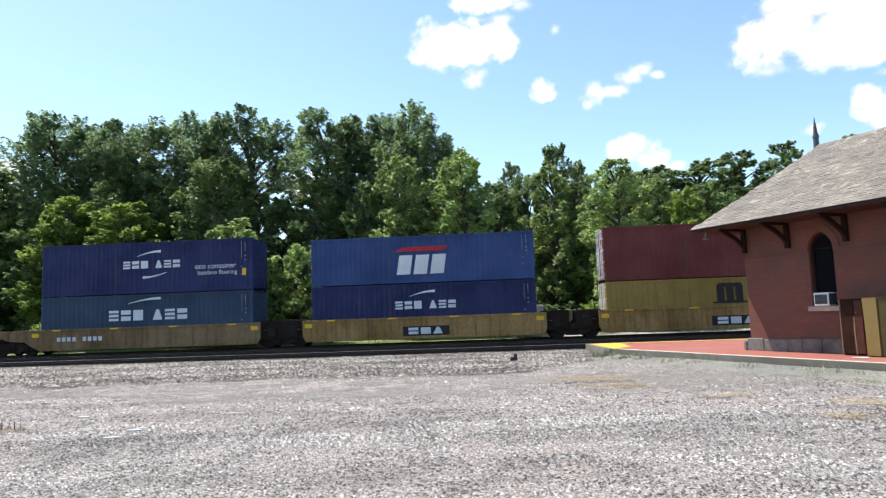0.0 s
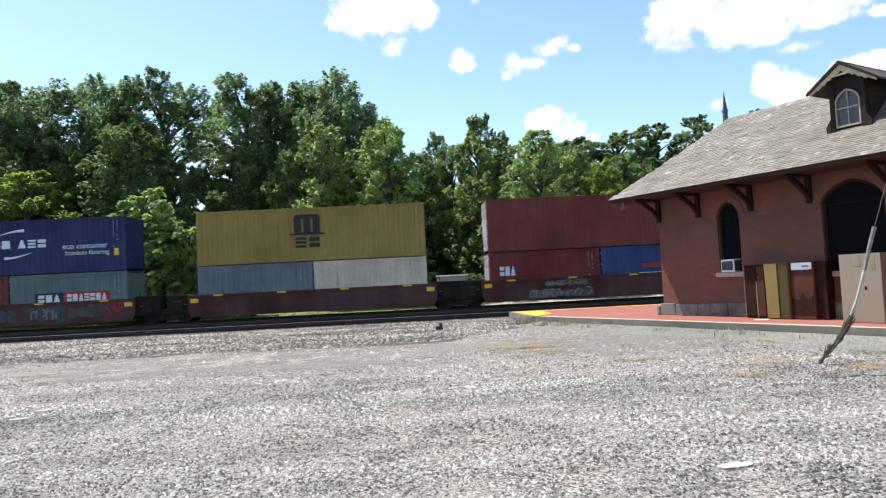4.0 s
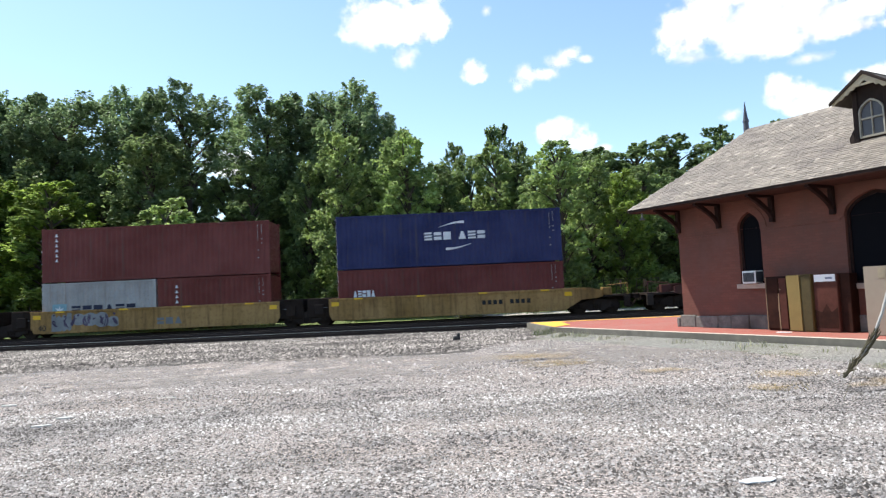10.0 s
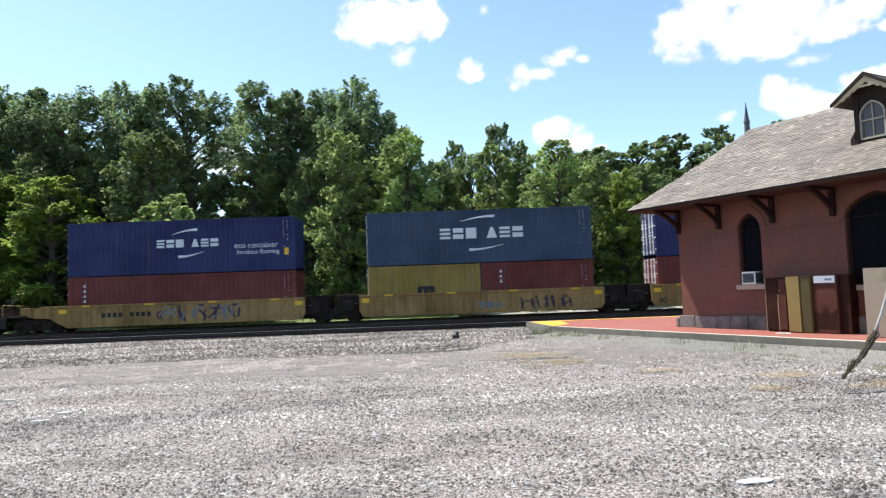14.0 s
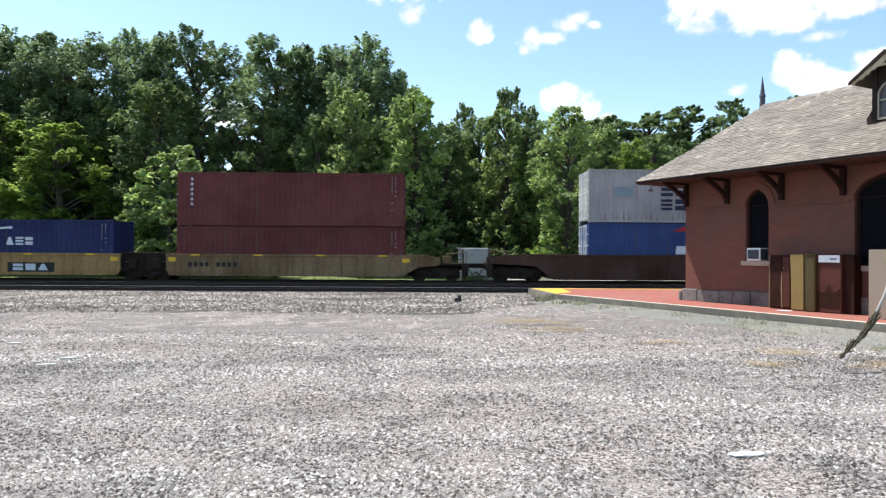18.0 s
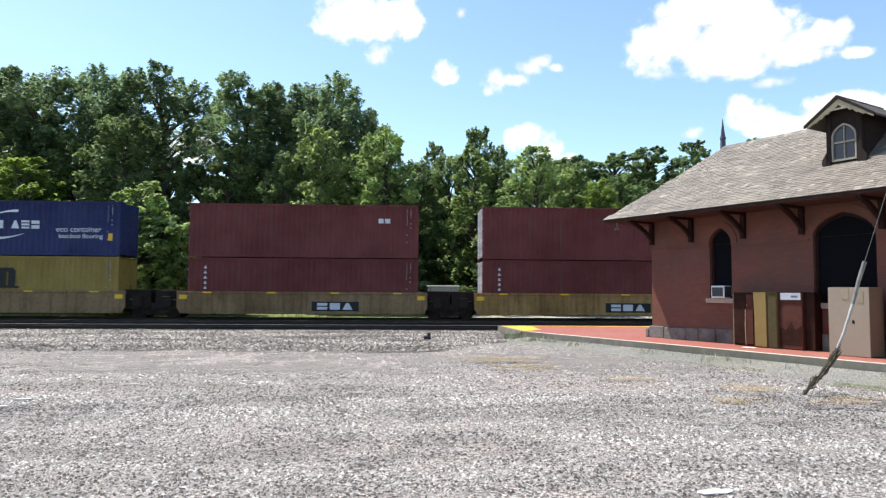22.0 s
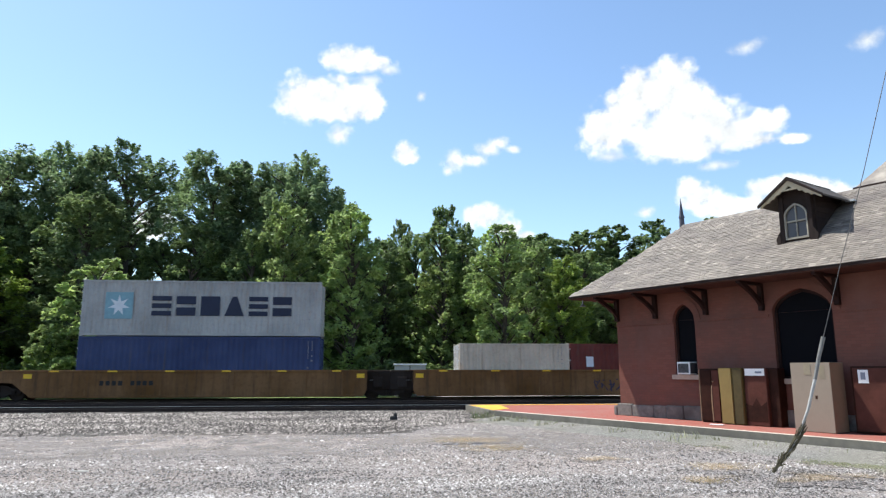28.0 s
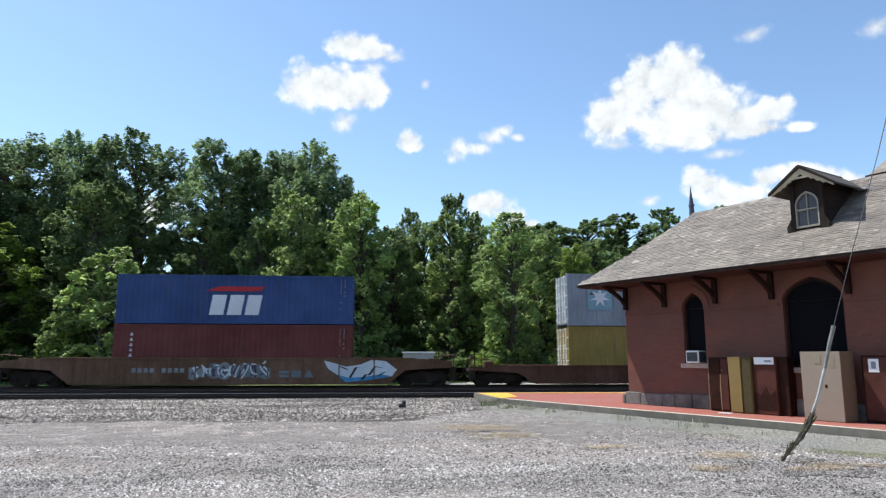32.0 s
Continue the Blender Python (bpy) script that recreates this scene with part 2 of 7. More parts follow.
def build_tracks():
    # Steel is coloured dark for the shaded near sides of the rails.
    steel = plain("rail_steel", (0.045, 0.031, 0.026), 0.88, 0.0, 0.3, 5)
    bright = plain("rail_head_steel", (0.42, 0.40, 0.40), 0.4, 0.9, 0.08, 3)
    dull = plain("dull_rail_head", (0.042, 0.032, 0.028), 0.88, 0.0, 0.15, 3)
    wood = plain("creosoted_tie", (0.03, 0.024, 0.02), 0.9, vary=0.4, scale=4)
    prof = [(-0.075, 0), (0.075, 0), (0.075, 0.014), (0.012, 0.035), (0.012, 0.125), (0.036, 0.135), (0.036, 0.166), (-0.036, 0.166), (-0.036, 0.135), (-0.012, 0.125), (-0.012, 0.035), (-0.075, 0.014)]
    tie = Build().soft_box(-0.115, 0.115, -1.3, 1.3, -0.1, 0.0, 0.012).mesh("tie", wood)
    for k, yc in enumerate(TRACK_Y):
        tr = empty("railway_track", pose(0, yc, RAIL - 0.18), "straight steel railway track on creosoted wooden ties", "railway track", "parallel tracks", "structure")
        for s in (-1, 1):
            r = part("rail", Build().prism(prof, "x", -160, 140), steel, tr, m=pose(0, s * 0.7525, 0))
            # Only one head is bright, for a single glint; the rest are coloured dark.
            part("rail_head", Build().box(-160, 140, -0.03, 0.03, 0.167, 0.180), bright if k == 0 and s > 0 else dull, r, "steel running surface of the rail")
        if k == 0:
            for i in range(130):
                put("tie", tie, tr, pose(-36 + 0.5 * i, 0.02 * math.sin(i * 7), 0.0, 0, 0, 0.6 * math.sin(i * 3)))
        else:
            b = Build()
            for i in range(240):
                b.box(-70 + 0.5 * i - 0.115, -70 + 0.5 * i + 0.115, -1.3, 1.3, -0.1, 0.0)
            tagged(part("ties", b, wood, tr), kind="stuff")


def stones(name, count, place, lo, hi, mat, label, seed):
    """Loose stones as one mesh: four-sided lumps half sunk in the ground."""
    rng = np.random.default_rng(seed)
    pos = place(rng, count)
    n = len(pos)
    base = np.array([(1, 0, -0.3), (0, 1, -0.3), (-1, 0, -0.3), (0, -1, -0.3), (0.15, 0.1, 0.8)], float)
    size = lo + (hi - lo) * rng.random(n) ** 2.2
    jit = base[None] * (0.7 + 0.6 * rng.random((n, 5, 1)))
    ang = rng.random(n) * 6.283
    ca, sa = np.cos(ang), np.sin(ang)
    sx = 0.75 + 0.6 * rng.random(n)
    x = (jit[:, :, 0] * ca[:, None] - jit[:, :, 1] * sa[:, None]) * (size * sx)[:, None]
    y = (jit[:, :, 0] * sa[:, None] + jit[:, :, 1] * ca[:, None]) * size[:, None]
    z = (jit[:, :, 2] + 0.25 + 0.5 * jit[:, :, 0] * (rng.random((n, 1)) - 0.5)) * (size * 0.75)[:, None]
    v = np.stack([x + pos[:, 0:1], y + pos[:, 1:2], z + pos[:, 2:3]], 2).reshape(-1, 3)
    f = np.array([(0, 1, 4), (1, 2, 4), (2, 3, 4), (3, 0, 4)])
    f = (f[None] + 5 * np.arange(n)[:, None, None]).reshape(-1)
    me = bpy.data.meshes.new(name)
    me.vertices.add(len(v))
    me.vertices.foreach_set("co", v.reshape(-1))
    me.loops.add(len(f))
    me.loops.foreach_set("vertex_index", f)
    me.polygons.add(len(f) // 3)
    me.polygons.foreach_set("loop_start", np.arange(0, len(f), 3))
    me.update(calc_edges=True)
    me.materials.append(mat)
    return tagged(put(name, me), label, "gravel", kind="stuff")


def stone_mat(name, a, b):
    m, n, l, p = nodes_of(name)
    geo = n.new("ShaderNodeNewGeometry")
    r = n.new("ShaderNodeValToRGB")
    r.color_ramp.elements[0].color = (*a, 1)
    r.color_ramp.elements[1].color = (*b, 1)
    # Darkest quarter kept near black, for the shaded pits between stones.
    for at, k in ((0.24, 0.05), (0.5, 0.30), (0.82, 0.60)):
        e = r.color_ramp.elements.new(at)
        e.color = (*tuple((1 - k) * x + k * y for x, y in zip(a, b)), 1)
    l.new(geo.outputs["Random Per Island"], r.inputs[0])
    nz = noise_node(m.node_tree, 60, 3)
    c = mixed(m.node_tree, ramp(m.node_tree, nz.outputs[0], 0.45, 0.95), r.outputs[0], (0.2, 0.18, 0.16))
    # stones are mixed unevenly: darker and paler runs, drawn out along the tracks
    drift = noise_node(m.node_tree, 0.6, 5, 0.6, stretch=(0.4, 1.2, 1.0))
    c = mixed(m.node_tree, 1.0, c, mixed(m.node_tree, ramp(m.node_tree, drift.outputs[0], 0.38, 0.62), (0.58, 0.57, 0.58), (1.3, 1.29, 1.29)), 'MULTIPLY')
    l.new(c, p.inputs["Base Color"])
    p.inputs["Roughness"].default_value = 0.9
    p.inputs["Specular IOR Level"].default_value = 0.2
    return m


# ---- station ----
STATION = pose(8.05, 21.2, 0, 0, 0, -62)
PLAT = 0.30
KERB_U = Vector((0.469, -0.883))


def kerb_point(k, out=2.0):
    """A point of the platform's edge, k metres along the building."""
    return Vector((8.05 - 0.883 * out, 21.2 - 0.469 * out)) + KERB_U * k


def build_platform():
    brick, n, l, p = nodes_of("platform_brick_paving")
    nt = brick.node_tree
    tc = n.new("ShaderNodeTexCoord")
    mp = n.new("ShaderNodeMapping")
    mp.inputs["Rotation"].default_value = (0, 0, radians(62))
    l.new(tc.outputs["Object"], mp.inputs[0])
    bt = n.new("ShaderNodeTexBrick")
    bt.inputs["Scale"].default_value = 1.0
    bt.inputs["Brick Width"].default_value = 0.2
    bt.inputs["Row Height"].default_value = 0.1
    bt.inputs["Mortar Size"].default_value = 0.006
    bt.inputs["Color1"].default_value = (0.27, 0.06, 0.042, 1)
    bt.inputs["Color2"].default_value = (0.33, 0.085, 0.06, 1)
    bt.inputs["Mortar"].default_value = (0.25, 0.14, 0.105, 1)
    l.new(mp.outputs[0], bt.inputs["Vector"])
    st = noise_node(nt, 0.8, 5)
    l.new(mixed(nt, ramp(nt, st.outputs[0], 0.45, 0.8), bt.outputs[0], (0.28, 0.125, 0.095)), p.inputs["Base Color"])
    p.inputs["Roughness"].default_value = 0.85
    bump(nt, bt.outputs[1], -0.3, 0.005, p)
    conc = plain("kerb_concrete", (0.205, 0.185, 0.15), 0.9, vary=0.35, scale=2.5)
    white = plain("kerb_white_paint", (0.66, 0.58, 0.48), 0.8, vary=0.12, scale=6)
    yellow = plain("edge_yellow_paint", (0.80, 0.42, 0.045), 0.75, vary=0.12, scale=4)
    a, b, c = Vector((3.95, 27.9)), Vector((4.3, 24.25)), kerb_point(16)
    d = c + Vector((14, 7.4))
    e = Vector((60, 27.9))
    pf = empty("platform", pose(0, 0, 0), "low red brick-paved station platform with a pale kerb", "platform", kind="structure")
    part("paving", Build().prism([a, b, c, d, e], "z", -0.05, PLAT - 0.012), brick, pf, "red brick paving")

    def strip(name, p0, p1, wide, mat, z0, z1, side):
        t = (p1 - p0).normalized()
        s = Vector((-t.y, t.x)) * side
        part(name, Build().prism([p0, p1, p1 + s * wide, p0 + s * wide], "z", z0, z1), mat, pf)

    strip("kerb", b, c, 0.16, conc, -0.06, PLAT - 0.004, -1)
    strip("white_edge", b + (c - b).normalized() * 0.35, c, 0.13, white, PLAT - 0.0035, PLAT + 0.004, -1)
    strip("kerb", a, b, 0.16, conc, -0.06, PLAT - 0.004, -1)
    strip("kerb", a, e, 0.2, conc, -0.06, PLAT - 0.004, 1)
    strip("yellow_edge", a, e, 0.36, yellow, PLAT - 0.004, PLAT + 0.003, -1)
    part("yellow_corner", Build().prism([a + Vector((0.02, -0.36)), b + Vector((0.0, 0.05)), b + Vector((0.75, 0.9)), a + Vector((1.2, -0.37))], "z", PLAT - 0.008, PLAT + 0.002), yellow, pf)
    for k in (2.2, 6.5, 10.8):
        q = kerb_point(k - 4.5)
        part("kerb_joint", Build().prism([q, q + KERB_U * 0.03, q + KERB_U * 0.03 + Vector((-0.005, -0.003)), q + Vector((-0.005, -0.003))], "z", 0.0, PLAT), plain("joint_dark", (0.06, 0.055, 0.05), 0.9), pf)


def build_berm():
    """Grit washed up against the platform's kerb."""
    b = Build()
    n = 44
    for i in range(n + 1):
        k = -3.9 + 0.45 * i
        for out, z in ((2.165, 0.13), (2.5, 0.10), (3.0, 0.05), (3.7, -0.05)):
            q = kerb_point(k, out + (0.25 * noise.noise((k * 0.7, out, 3)) if out > 2.2 else 0))
            b.v.append((q.x, q.y, z + (0.02 * noise.noise((k * 1.5, out * 2, 6)) if z > 0 else 0)))
    for i in range(n):
        for j in range(3):
            k = 4 * i + j
            b.f.append((k, k + 1, k + 5, k + 4))
    o = put("kerb_berm", smooth(b.mesh("kerb_berm", gravel("washed_grit", (0.235, 0.22, 0.20), 46, 0.6, 0.5, (0.19, 0.185, 0.13)))))
    tagged(o, "low bank of grey grit along the kerb", "ground", kind="structure")


def arch(x0, x1, sill, spring, apex, n=6, grow=0.0):
    """A pointed-arch opening, anticlockwise."""
    x0, x1, sill, apex = x0 - grow, x1 + grow, sill - grow, apex + grow * 1.3
    mid, pts = 0.5 * (x0 + x1), [(x0, sill), (x1, sill)]
    for i in range(n + 1):
        a = i / n
        pts.append((x1 + (mid - x1) * (1 - math.cos(a * 1.12)) / (1 - math.cos(1.12)), spring + (apex - spring) * math.sin(a * 1.15) / math.sin(1.15)))
    for i in range(n - 1, -1, -1):
        a = i / n
        pts.append((x0 + (mid - x0) * (1 - math.cos(a * 1.12)) / (1 - math.cos(1.12)), spring + (apex - spring) * math.sin(a * 1.15) / math.sin(1.15)))
    return pts


def holed(outline, holes, y0, y1):
    """A wall sheet with openings cut through it, in the x-z plane, thick from y0 to y1."""
    from mathutils import geometry
    loops = [outline] + holes
    flat = [p for lp in loops for p in lp]
    tris = geometry.tessellate_polygon([[Vector((p[0], p[1], 0)) for p in lp] for lp in loops])
    b = Build()
    n = len(flat)
    b.v = [(x, y0, z) for x, z in flat] + [(x, y1, z) for x, z in flat]
    for t in tris:
        b.f.append(tuple(t))
        b.f.append(tuple(n + i for i in reversed(t)))
    k = 0
    for lp in loops:
        m = len(lp)
        for i in range(m):
            j = (i + 1) % m
            b.f.append((k + i, k + j, n + k + j, n + k + i))
        k += m
    return b


def brick_wall_mat():
    m, n, l, p = nodes_of("painted_red_brick")
    nt = m.node_tree
    tc = n.new("ShaderNodeTexCoord")
    sp = n.new("ShaderNodeSeparateXYZ")
    l.new(tc.outputs["Object"], sp.inputs[0])
    ad = n.new("ShaderNodeMath")
    ad.operation = 'ADD'
    l.new(sp.outputs[0], ad.inputs[0])
    l.new(sp.outputs[1], ad.inputs[1])
    cb = n.new("ShaderNodeCombineXYZ")
    l.new(ad.outputs[0], cb.inputs[0])
    l.new(sp.outputs[2], cb.inputs[1])
    bt = n.new("ShaderNodeTexBrick")
    bt.inputs["Scale"].default_value = 1.0
    bt.inputs["Brick Width"].default_value = 0.215
    bt.inputs["Row Height"].default_value = 0.075
    bt.inputs["Mortar Size"].default_value = 0.005
    bt.inputs["Color1"].default_value = (0.155, 0.056, 0.040, 1)
    bt.inputs["Color2"].default_value = (0.18, 0.070, 0.050, 1)
    bt.inputs["Mortar"].default_value = (0.135, 0.058, 0.042, 1)
    l.new(cb.outputs[0], bt.inputs["Vector"])
    a = noise_node(nt, 0.9, 5, 0.6)
    b = noise_node(nt, 9, 4, 0.7)
    c = mixed(nt, ramp(nt, a.outputs[0], 0.42, 0.68), bt.outputs[0], (0.112, 0.054, 0.042))
    worn = noise_node(nt, 0.45, 6, 0.65)
    c = mixed(nt, ramp(nt, worn.outputs[0], 0.52, 0.7), c, (0.19, 0.085, 0.066))
    c = mixed(nt, ramp(nt, b.outputs[0], 0.62, 0.9), c, (0.21, 0.1, 0.075))
    l.new(c, p.inputs["Base Color"])
    p.inputs["Roughness"].default_value = 0.8
    p.inputs["Specular IOR Level"].default_value = 0.25
    bump(nt, bt.outputs[1], -0.5, 0.006, p)
    return m


def slate_mat():
    m, n, l, p = nodes_of("weathered_slate")
    nt = m.node_tree
    oi = n.new("ShaderNodeObjectInfo")
    geo = n.new("ShaderNodeNewGeometry")
    add = n.new("ShaderNodeMath")
    add.operation = 'ADD'
    l.new(oi.outputs["Random"], add.inputs[0])
    l.new(geo.outputs["Random Per Island"], add.inputs[1])
    fr = n.new("ShaderNodeMath")
    fr.operation = 'FRACT'
    l.new(add.outputs[0], fr.inputs[0])
    r = n.new("ShaderNodeValToRGB")
    r.color_ramp.elements[0].color = (0.145, 0.122, 0.098, 1)
    r.color_ramp.elements[1].color = (0.35, 0.31, 0.255, 1)
    for at, col in ((0.3, (0.185, 0.16, 0.13)), (0.7, (0.215, 0.186, 0.15)), (0.94, (0.24, 0.208, 0.168))):
        e = r.color_ramp.elements.new(at)
        e.color = (*col, 1)
    l.new(fr.outputs[0], r.inputs[0])
    nz = noise_node(nt, 1.1, 6, 0.65)
    c = mixed(nt, ramp(nt, nz.outputs[0], 0.45, 0.68), r.outputs[0], (0.135, 0.112, 0.096))
    streak = noise_node(nt, 2.2, 5, 0.7, stretch=(0.35, 1.6, 1.6))
    c = mixed(nt, 1.0, c, mixed(nt, ramp(nt, streak.outputs[0], 0.36, 0.62), (0.72, 0.68, 0.68), (1.16, 1.13, 1.12)), 'MULTIPLY')
    moss = noise_node(nt, 7, 5, 0.7)
    c = mixed(nt, ramp(nt, moss.outputs[0], 0.62, 0.8), c, (0.10, 0.088, 0.07))
    l.new(c, p.inputs["Base Color"])
    p.inputs["Roughness"].default_value = 0.7
    fine = noise_node(nt, 25, 4)
    bump(nt, fine.outputs[0], 0.3, 0.006, p)
    return m


EAVE, RIDGE, HALF, OVER, RUN = 4.11, 6.44, 1.85, 1.15, 13.0
LEFT = -0.22     # the end wall


def hip(y):
    """Where the hip lies at this depth of the slope."""
    return -1.23 + (y + OVER) * 0.81


def roof_z(y):
    """Height of the front slope, a little flatter towards the eave."""
    t = (y + OVER) / (HALF + OVER)
    return EAVE + (RIDGE - EAVE) * (0.93 * t + 0.07 * t * t)


def build_station():
    brick, slate = brick_wall_mat(), slate_mat()
    trim = plain("oxblood_trim_paint", (0.026, 0.011, 0.009), 0.7, vary=0.25, scale=6, spec=0.15)
    dark = plain("dark_interior", (0.02, 0.02, 0.022), 0.9)
    sillm = plain("sandstone_sill", (0.42, 0.33, 0.27), 0.9, vary=0.2)
    stone = plain("grey_foundation_stone", (0.21, 0.195, 0.175), 0.9, vary=0.45, scale=6, bumps=0.5)
    cream = plain("cream_trim_paint", (0.55, 0.46, 0.31), 0.7, vary=0.2, scale=6)
    brown = plain("dark_brown_board", (0.036, 0.024, 0.02), 0.8, vary=0.3, scale=5, spec=0.15)
    st = empty("station_building", STATION, "small Victorian red brick railway station with a slate hip roof", "station")
    win, big = (1.98, 2.72, 1.58, 3.18, 3.64), (5.1, 6.63, 1.5, 3.2, 3.78)
    part("wall", holed([(LEFT, 0.1), (RUN, 0.1), (RUN, 4.05), (LEFT, 4.05)], [arch(*win), arch(*big)], 0, 0.35), brick, st, "red painted brick wall")
    part("wall", Build().box(LEFT, 0.35, 0.351, 2 * HALF, 0.1, 4.05), brick, st)
    part("wall", Build().box(0.351, RUN, 2 * HALF - 0.35, 2 * HALF, 0.1, 4.05), brick, st)
    part("wall", Build().box(RUN - 0.35, RUN, 0.351, 2 * HALF - 0.351, 0.1, 4.05), brick, st)
    part("ceiling", Build().box(0.36, RUN - 0.36, 0.36, 2 * HALF - 0.36, 3.95, 4.0), dark, st)
    part("interior_floor", Build().box(0.36, RUN - 0.36, 0.36, 2 * HALF - 0.36, 0.1, 0.34), dark, st)
    part("string_course", Build().box(LEFT - 0.01, 1.97, -0.035, -0.001, 3.10, 3.17).box(2.73, 5.0, -0.035, -0.001, 3.10, 3.17).box(6.74, RUN, -0.035, -0.001, 3.10, 3.17), brick, st)
    # stone foot of the wall
    x = LEFT - 0.08
    rng = random.Random(3)
    while x < 9.5:
        w = rng.uniform(0.45, 1.1)
        part("stone", Build().soft_box(x, x + w - 0.004, -0.07 - rng.uniform(0, 0.03), 0.1, PLAT - 0.02, 0.68 + rng.uniform(-0.05, 0.04), 0.025), stone, st)
        x += w
    part("stone", Build().soft_box(LEFT - 0.22, LEFT - 0.085, -0.10, 0.5, PLAT - 0.02, 0.58, 0.03), stone, st)
    # openings
    for x0, x1, s, sp, ap in (win, big):
        inner = arch(x0 + 0.07, x1 - 0.07, s + 0.06, sp, ap - 0.09)
        w = put("window", None, st)
        part("frame", holed(arch(x0 + 0.005, x1 - 0.005, s, sp, ap - 0.005), [inner], 0.10, 0.17), trim, w)
        # Opaque near-black sheet; the darkness of the room behind is in its colour.
        gl, gn, gk, gp = nodes_of("near_black_pane")
        gp.inputs["Base Color"].default_value = (0.006, 0.006, 0.008, 1)
        gp.inputs["Roughness"].default_value = 0.6
        gp.inputs["Specular IOR Level"].default_value = 0.03
        part("pane", Build().prism(inner, "y", 0.145, 0.155), gl, w, "opaque near-black window pane")
        part("sill", Build().soft_box(x0 - 0.1, x1 + 0.1, -0.09, 0.1, s - 0.14, s - 0.005, 0.012), sillm, w, "pale stone window sill")
        part("arch_ring", holed(arch(x0 - 0.2, x1 + 0.2, sp - 0.02, sp, ap + 0.24), [arch(x0 - 0.003, x1 + 0.003, sp - 0.0195, sp, ap + 0.003)], -0.028, -0.002), brick, w)
    # roof shell
    b = Build()
    ye, yr = -OVER, HALF
    rows = [ye + (yr - ye) * i / 8 for i in range(9)]
    for y in rows:
        z = roof_z(y)
        b.v += [(hip(y), y, z), (RUN + OVER, y, z)]
    for i in range(8):
        b.f.append((2 * i, 2 * i + 1, 2 * i + 3, 2 * i + 2))
    n0 = len(b.v)
    for y in rows:
        b.v += [(hip(y), 2 * HALF - y, roof_z(y)), (RUN + OVER, 2 * HALF - y, roof_z(y))]
    for i in range(8):
        b.f.append((n0 + 2 * i + 1, n0 + 2 * i, n0 + 2 * i + 2, n0 + 2 * i + 3))
    for i in range(8):
        b.f.append((2 * i, 2 * i + 2, n0 + 2 * i + 2, n0 + 2 * i))
    roof = put("roof", b.mesh("roof", slate), st, label="weathered grey slate hip roof with worn courses")
    part("soffit", Build().box(-1.2, RUN + OVER, -OVER + 0.03, 2 * HALF + OVER - 0.03, EAVE - 0.10, EAVE - 0.03), plain("red_brown_eave_boards", (0.085, 0.04, 0.032), 0.8, vary=0.3, scale=4, spec=0.1), st, "red-brown boarded eave")
    part("fascia", Build().box(-1.24, RUN + OVER, -OVER - 0.02, -OVER + 0.02, EAVE - 0.07, EAVE - 0.004).box(-1.25, -1.21, -OVER + 0.021, 2 * HALF + OVER, EAVE - 0.07, EAVE - 0.004), brown, st)
    for x in (LEFT + 0.07, 1.38, 3.15, 4.85, 6.80, 8.6):
        br = put("bracket", None, st, pose(x, 0, 0))
        part("post", Build().soft_box(-0.065, 0.065, -0.13, -0.002, 3.27, 4.0, 0.012), trim, br)
        part("strut", Build().prism([(-0.1 - 0.9 * k / 6, 3.36 + 0.56 * (k / 6) ** 0.7) for k in range(7)] + [(-1.0, 4.0)] + [(-0.1 - 0.9 * k / 6, min(4.0, 3.50 + 0.56 * (k / 6) ** 0.7)) for k in range(5, -1, -1)], "x", -0.045, 0.045), trim, br)
        part("arm", Build().box(-0.05, 0.05, -1.08, -0.132, 3.94, 4.008), trim, br)
    # small lamp under the eave corner
    part("eave_lamp", Build().tube((-0.9, -0.85, 3.86), (-0.9, -0.85, 4.0), 0.02).tube((-0.9, -0.85, 3.78), (-0.9, -0.85, 3.87), 0.1, 0.03, 10), plain("grey_metal", (0.3, 0.3, 0.3), 0.4, 0.6), st, "small grey metal lamp")
    build_dormer(st, brown, cream, slate)
    # taller block behind
    tb = put("tall_block", None, st)
    part("wall", Build().box(6.75, RUN - 0.5, 3.0, 9, 4.0, 6.75), brick, tb)
    b = Build()
    b.v = [(6.35, 2.55, 6.72), (RUN, 2.55, 6.72), (RUN, 9.4, 6.72), (6.35, 9.4, 6.72), (8.9, 5.9, 10.2), (RUN - 2.4, 5.9, 10.2)]
    b.f = [(0, 1, 5, 4), (1, 2, 5), (2, 3, 4, 5), (3, 0, 4)]
    part("roof", b, slate, tb)
    part("eave_board", Build().box(6.3, RUN, 2.5, 9.45, 6.62, 6.71), trim, tb)
    return st, roof, slate


